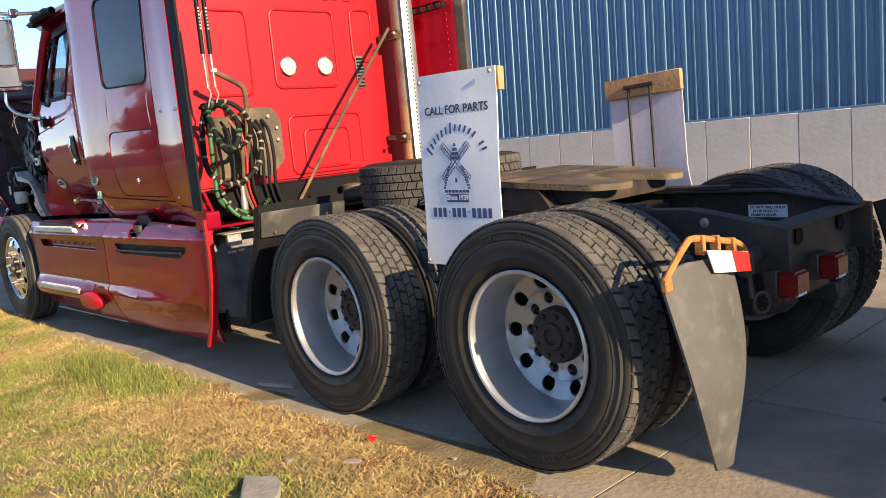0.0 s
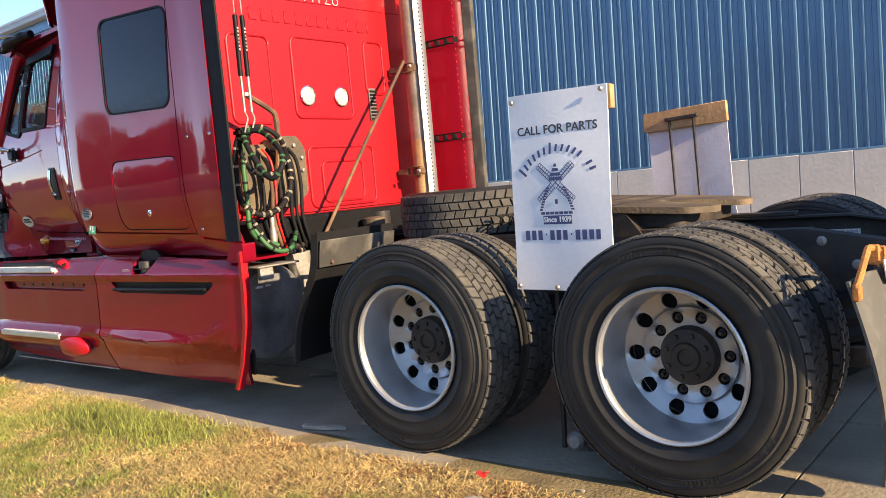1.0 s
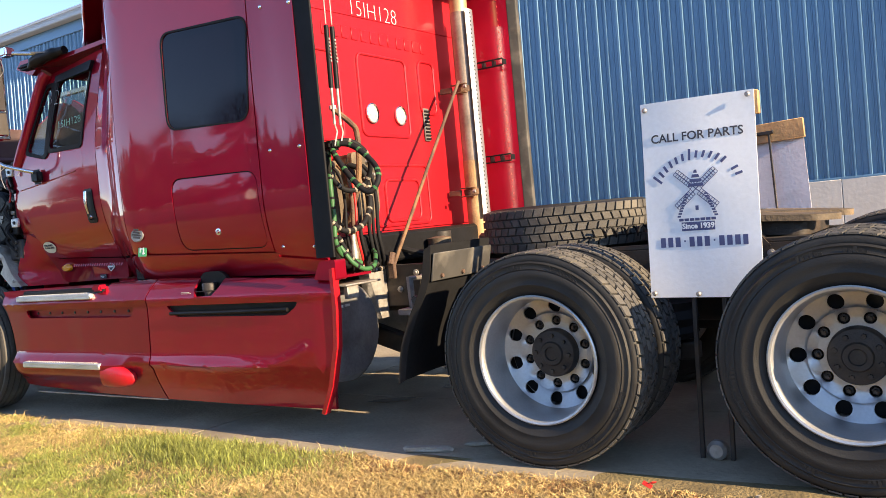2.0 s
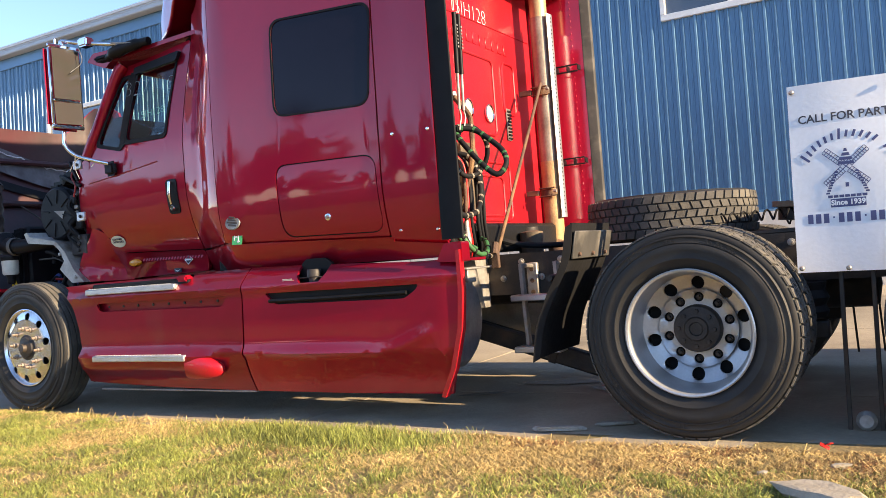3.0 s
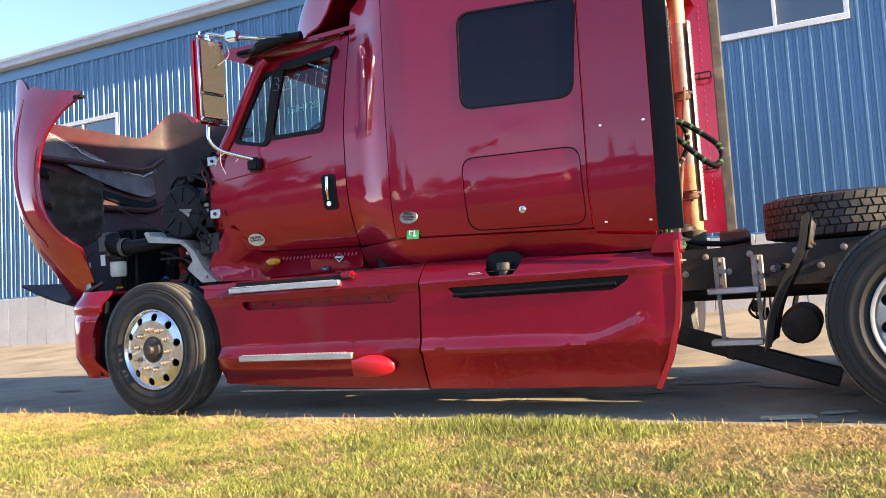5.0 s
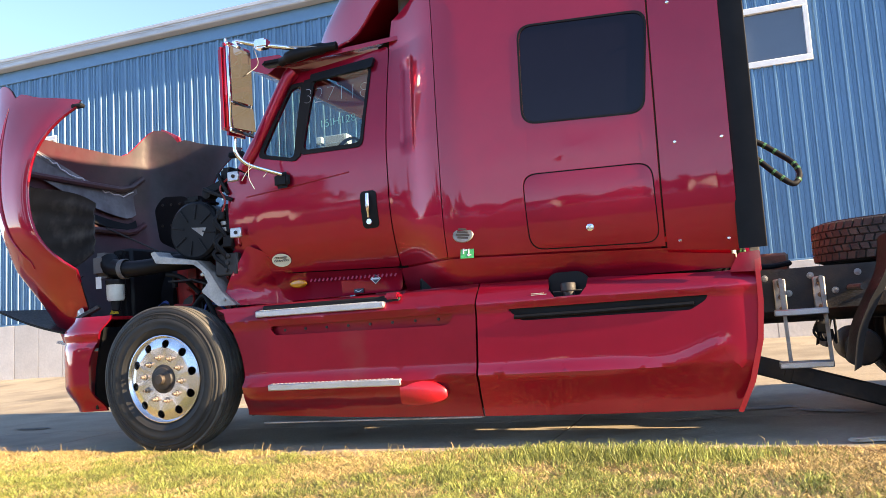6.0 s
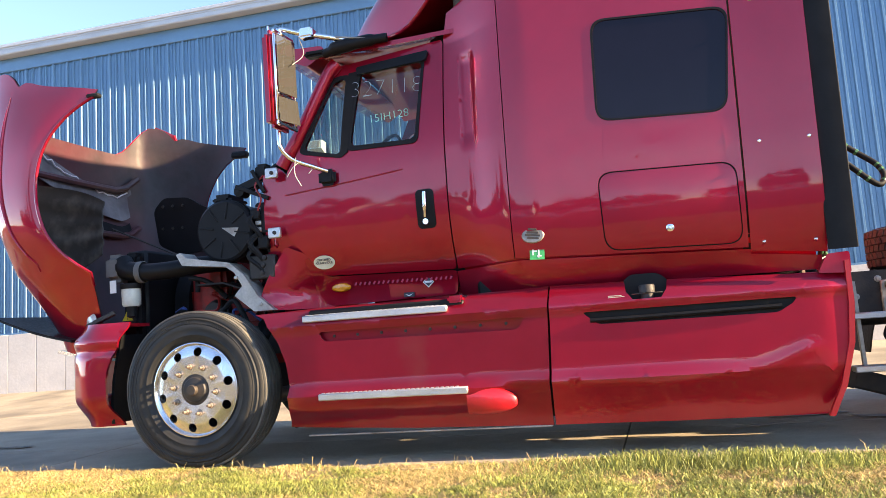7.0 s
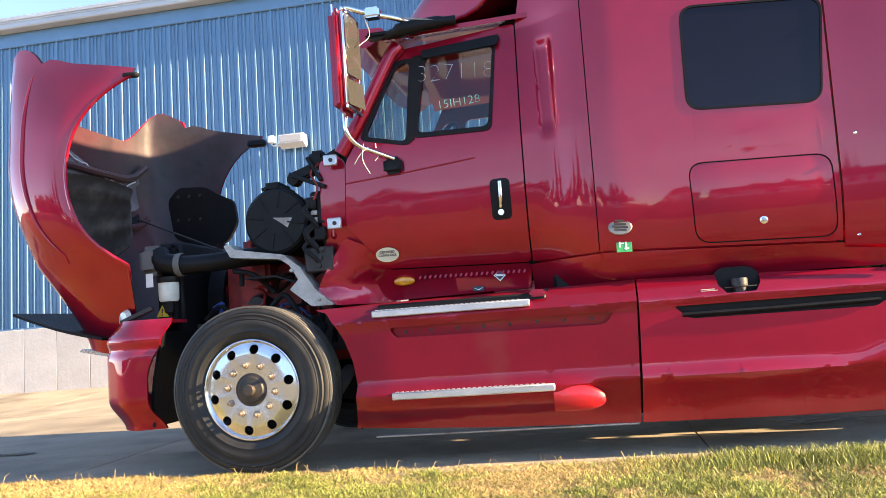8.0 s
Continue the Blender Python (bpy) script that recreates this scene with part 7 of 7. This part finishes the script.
def sign_back():
    """A like sign on the far side, seen from behind."""
    s = thing("parts_sign", "back of a scuffed white sign with pine batten and steel uprights", "sign", m=pose(-0.945, 0.80, 1.655, 0, -2.2, 0))
    part("banner", sheet(lambda x, z: (x + 0.045 * ease(-0.55, -0.90, z) * (x > 0.25), 0.004 * math.sin(x * 9) + 0.02 * ease(-0.5, -0.9, z), z), [0.5 * i / 12 for i in range(13)], [-0.98 * i / 16 for i in range(17)], (0, 0.006, 0)), BOARD_WHITE, s, "scuffed white sheet")
    part("batten", box(-0.012, 0.512, -0.036, -0.003, -0.115, 0.004, 0.003), WOOD, s, "weathered pine batten")
    part("upright", join(box(0.155, 0.168, -0.052, -0.038, -1.45, -0.05, 0.002), box(0.305, 0.318, -0.052, -0.038, -1.45, -0.05, 0.002), box(0.135, 0.34, -0.056, -0.036, -0.066, -0.046, 0.002), box(0.16, 0.315, -0.052, -0.040, -0.66, -0.648, 0.001)), FRAME, s, "black steel uprights")


sign_front()
sign_back()
plank = thing("black_beam", "long black steel beam leaning under the truck", "beam", m=pose(-2.95, -0.25, 0.50) @ pose(0, 0, 0, 0, 17.5, 4))
part("beam", join(box(-0.4, 1.22, -0.05, 0.05, -0.06, 0.06, 0.012), box(0.55, 0.60, -0.055, 0.055, -0.065, 0.065, 0.004)), FRAME, plank)


# ---- grass, stones, litter ----
def blades(name, count, spread, height, width, mat, label, seed, keep, lean=(0.35, 1.25)):
    """Many bent blades in one mesh."""
    r = np.random.default_rng(seed)
    v, f = [], []
    n = 0
    while n < count:
        x, y = r.uniform(*spread[0]), r.uniform(*spread[1])
        if y > edge_y(x) + 0.05:
            continue
        k = keep(x, y)
        if r.random() > k:
            continue
        h = height * r.uniform(0.45, 1.25) * (0.6 + 0.5 * k)
        a, bend = r.uniform(0, 2 * math.pi), r.uniform(*lean)
        w = width * r.uniform(0.6, 1.3)
        c, s = math.cos(a), math.sin(a)
        b = r.uniform(0, 2 * math.pi)
        dx, dy = math.cos(b) * h * bend, math.sin(b) * h * bend
        z = lawn_z(x, y) - 0.004
        i = len(v)
        v += [(x - c * w, y - s * w, z), (x + c * w, y + s * w, z), (x + dx * 0.4 - c * w * 0.8, y + dy * 0.4 - s * w * 0.8, z + h * 0.6), (x + dx * 0.4 + c * w * 0.8, y + dy * 0.4 + s * w * 0.8, z + h * 0.6), (x + dx, y + dy, z + h * max(0.12, 1.05 - 0.6 * bend))]
        f += [(i, i + 1, i + 3, i + 2), (i + 2, i + 3, i + 4)]
        n += 1
    me = bpy.data.meshes.new(name)
    me.from_pydata(v, [], f)
    me.materials.append(mat)
    tagged(new(name, me), label, "grass", kind="stuff")


def dryness(x, y):
    """1 on the straw-coloured patches, 0 on the green ones."""
    d = edge_y(x) - y
    n = noise.noise((x * 0.75, y * 1.1, 4.0)) + 0.5 * noise.noise((x * 2.3, y * 2.3, 8.0))
    return max(0.0, min(1.0, 0.92 - 0.30 * ease(3.6, 5.0, -x) - 0.85 * d + 0.55 * ease(-3.0, -2.1, x) * math.exp(-(d / 0.45) ** 2) + 1.0 * n - 0.45 * math.exp(-((x + 3.4) / 1.1) ** 2) - 0.30 * math.exp(-((x + 1.3) / 0.6) ** 2 - ((y + 2.0) / 0.35) ** 2)))


def clump(x, y, seed):
    """Tufts and thin spots."""
    return max(0.06, min(1.0, 0.5 + 0.9 * noise.noise((x * 6.0, y * 6.0, seed)) + 0.6 * noise.noise((x * 1.9, y * 1.9, seed))))


def on_lawn(x, y):
    fade = ease(-3.5, -2.7, y) * ease(-11.0, -9.5, x) * (1 - ease(1.6, 2.8, x))
    return fade if y < edge_y(x) else (0.35 if y < edge_y(x) + 0.05 else 0.0)


SPREAD = ((-11.0, 2.8), (-3.5, -0.9))
blades("grass", 120000, SPREAD, 0.050, 0.0021, GRASS_GREEN, "short green lawn grass", 1, lambda x, y: on_lawn(x, y) * (1 - dryness(x, y)) * clump(x, y, 1.0), (0.4, 1.7))
blades("dry_grass", 130000, SPREAD, 0.044, 0.0020, GRASS_DRY, "dry straw-coloured cut grass along the paving", 2, lambda x, y: on_lawn(x, y) * (0.30 + 0.70 * dryness(x, y)) * (0.35 + 0.65 * clump(x, y, 6.0)), (0.9, 3.0))
blades("leaf_litter", 28000, ((-5.0, 2.0), (-2.6, -0.95)), 0.030, 0.0030, LITTER, "brown leaf litter and straw along the paving", 9, lambda x, y: on_lawn(x, y) * ease(-4.0, -2.3, x) * math.exp(-((edge_y(x) - y) / 0.42) ** 2) * clump(x, y, 3.0), (1.0, 2.6))
blades("tall_grass", 4500, ((-4.6, -2.2), (-1.9, -1.25)), 0.11, 0.0018, GRASS_GREEN, "taller tuft of green grass at the paving edge", 3, lambda x, y: on_lawn(x, y) * math.exp(-((x + 3.35) / 0.75) ** 2 - ((y - edge_y(x) + 0.25) / 0.22) ** 2))
blades("weed_stalks", 420, ((-10, 0.8), (-1.7, -0.9)), 0.09, 0.0016, GRASS_DRY, "thin dry weed stalks along the paving", 5, lambda x, y: on_lawn(x, y) * math.exp(-((y - edge_y(x) + 0.06) / 0.08) ** 2))
blades("far_grass", 14000, ((-18, 10), (-9.0, -2.6)), 0.06, 0.0035, GRASS_GREEN, "lawn grass further from the truck", 6, lambda x, y: ease(-9.0, -6.0, y) * (1 - ease(-3.4, -2.6, y)) * ease(-18, -12, x) * (1 - ease(5, 10, x)))


def rock(seed, sx, sy, sz):
    bm = bmesh.new()
    bmesh.ops.create_icosphere(bm, subdivisions=2, radius=1)
    for v in bm.verts:
        k = 0.8 + 0.35 * noise.noise(v.co * 1.4 + Vector((seed, 0, 0)))
        v.co = Vector((max(-0.7, min(0.7, v.co.x)) * sx, max(-0.7, min(0.7, v.co.y)) * sy, max(-0.55, min(0.55, v.co.z)) * sz)) * k
    return from_bm(bm)


for k, (x, y, sx, sy, sz, turn) in enumerate(((-0.70, -2.03, 0.25, 0.13, 0.06, -38), (-0.68, -1.58, 0.065, 0.03, 0.025, 30), (-2.05, -1.10, 0.20, 0.05, 0.025, 20), (-1.80, -0.92, 0.16, 0.045, 0.02, 28),
                                           (-0.52, -1.42, 0.02, 0.02, 0.015, 0), (-0.20, -1.40, 0.03, 0.02, 0.018, 60), (-0.95, -1.72, 0.035, 0.03, 0.02, 10), (-1.02, -1.50, 0.02, 0.015, 0.01, 0), (-0.35, -1.30, 0.02, 0.015, 0.012, 0))):
    tagged(part("stone", rock(k * 3.7, sx, sy, sz), STONE, None, "", pose(x, y, (lawn_z(x, y) if y < edge_y(x) else grade(y) + 0.004) + sz * 0.45, 0, 0, turn), 25), "pale broken piece of concrete on the ground", "stone", "stones along the paving")
red = tagged(part("plastic_scrap", join(moved(box(-0.02, 0.02, -0.012, 0.012, -0.002, 0.002, 0.001), pose(0, 0, 0.012, 20, 30, 10)), moved(box(-0.012, 0.012, -0.01, 0.01, -0.002, 0.002, 0.001), pose(0.02, 0.01, 0.02, -30, 10, 60))), RED_PLASTIC, None, "", pose(-0.75, -1.42, lawn_z(-0.75, -1.42) + 0.035)), "small red scrap of broken plastic in the grass", "scrap")


# ---- beyond the lawn, behind the eye: a far line of trees, and an added trailer that shades the yard ----
def far_trees():
    r = np.random.default_rng(11)
    v, f = [], []
    for k in range(150):
        x, y = r.uniform(-170, 120), r.uniform(-95, -70)
        h = r.uniform(5.0, 9.5) * (1 + 0.9 * ease(-25, -70, x))
        for j in range(130):
            a, b = r.uniform(0, 2 * math.pi), r.uniform(0, 1)
            rad = h * 0.34 * math.sqrt(r.random()) * math.sin(math.pi * (0.15 + 0.8 * b))
            c = Vector((x + rad * math.cos(a), y + rad * math.sin(a), h * (0.12 + 0.88 * b)))
            u, w = Vector(r.normal(size=3)).normalized() * h * 0.07, Vector(r.normal(size=3)).normalized() * h * 0.06
            i = len(v)
            v += [tuple(c - u - w), tuple(c + u - w * 0.6), tuple(c + u * 0.7 + w), tuple(c - u * 0.8 + w)]
            f.append((i, i + 1, i + 2, i + 3))
        i = len(v)
        v += [(x - 0.15, y, -0.5), (x + 0.15, y, -0.5), (x + 0.08, y, h * 0.6), (x - 0.08, y, h * 0.6)]
        f.append((i, i + 1, i + 2, i + 3))
    me = bpy.data.meshes.new("far_trees")
    me.from_pydata(v, [], f)
    me.materials.append(FAR_LEAVES)
    tagged(new("far_trees", me), "distant line of trees across the road", "trees", kind="stuff")


far_trees()


def far_house(x, y, w, h, turn):
    """A pale house added across the street, only for the pale patches the paint mirrors."""
    house = thing("house", "pale house with a grey gable roof, added unseen for reflections", "house", "houses across the street", m=pose(x, y, -0.4, 0, 0, turn))
    part("wall", join(box(-w / 2, w / 2, -4, 4, 0, h, 0.02), prism([(-4, h), (4, h), (0, h + 2.2)], -w / 2, w / 2, "yz")), VINYL, house)
    part("roof", join(prism([(-4.4, h - 0.15), (-4.4, h + 0.05), (0, h + 2.45), (0, h + 2.25)], -w / 2 - 0.4, w / 2 + 0.4, "yz"), prism([(4.4, h - 0.15), (4.4, h + 0.05), (0, h + 2.45), (0, h + 2.25)], -w / 2 - 0.4, w / 2 + 0.4, "yz")), ASPHALT, house)
    for k in range(3):
        part("window", box(-w / 2 + w * (0.18 + 0.27 * k), -w / 2 + w * (0.28 + 0.27 * k), 4.0, 4.05, h * 0.45, h * 0.8, 0.01), DARK_GLASS, house)
    part("door", box(w * 0.36, w * 0.36 + 0.95, 4.0, 4.06, 0, 2.1, 0.01), WOOD, house)


for hx, hy, hw, hh, ht in ((-62, -62, 12, 4.2, 8), (-40, -58, 9, 3.2, -6), (-24, -60, 14, 3.8, 4), (-7, -57, 10, 3.0, -3), (9, -59, 13, 4.0, 5), (30, -60, 11, 3.4, 0)):
    far_house(hx, hy, hw, hh, ht)
# out of view; stands in for whatever blocks the sun behind the truck
trailer = thing("box_trailer", "unseen grey box trailer, added to shade the yard", "trailer", m=pose(3.6, 0.24, grade(0.2)))
part("body", join(box(0.0, 9.0, -1.25, 1.25, 1.05, 2.30, 0.04, 2), box(0.1, 8.9, -0.5, 0.5, 0.85, 1.05, 0.02)), TRIM_LIGHT, trailer)
part("nose_panel", box(-0.03, 0.0, -1.25, 1.25, 0.30, 1.10, 0.02), TRIM_LIGHT, trailer)
for s in (-1, 1):
    part("landing_leg", join(box(1.0, 1.12, 0.75 * s - 0.06, 0.75 * s + 0.06, 0.0, 1.05, 0.01), box(0.92, 1.20, 0.75 * s - 0.13, 0.75 * s + 0.13, 0.0, 0.02, 0.004)), FRAME, trailer)
    for x in (7.2, 8.3):
        part("tyre", TYRE_MESH, SIDEWALL, trailer, m=pose(x, 1.08 * s, R_TYRE))
        part("tyre", TYRE_MESH, SIDEWALL, trailer, m=pose(x, 0.76 * s, R_TYRE))
for x in (7.2, 8.3):
    part("axle", tube([(x, -1.1, R_TYRE), (x, 1.1, R_TYRE)], 0.07, 12), FRAME, trailer)
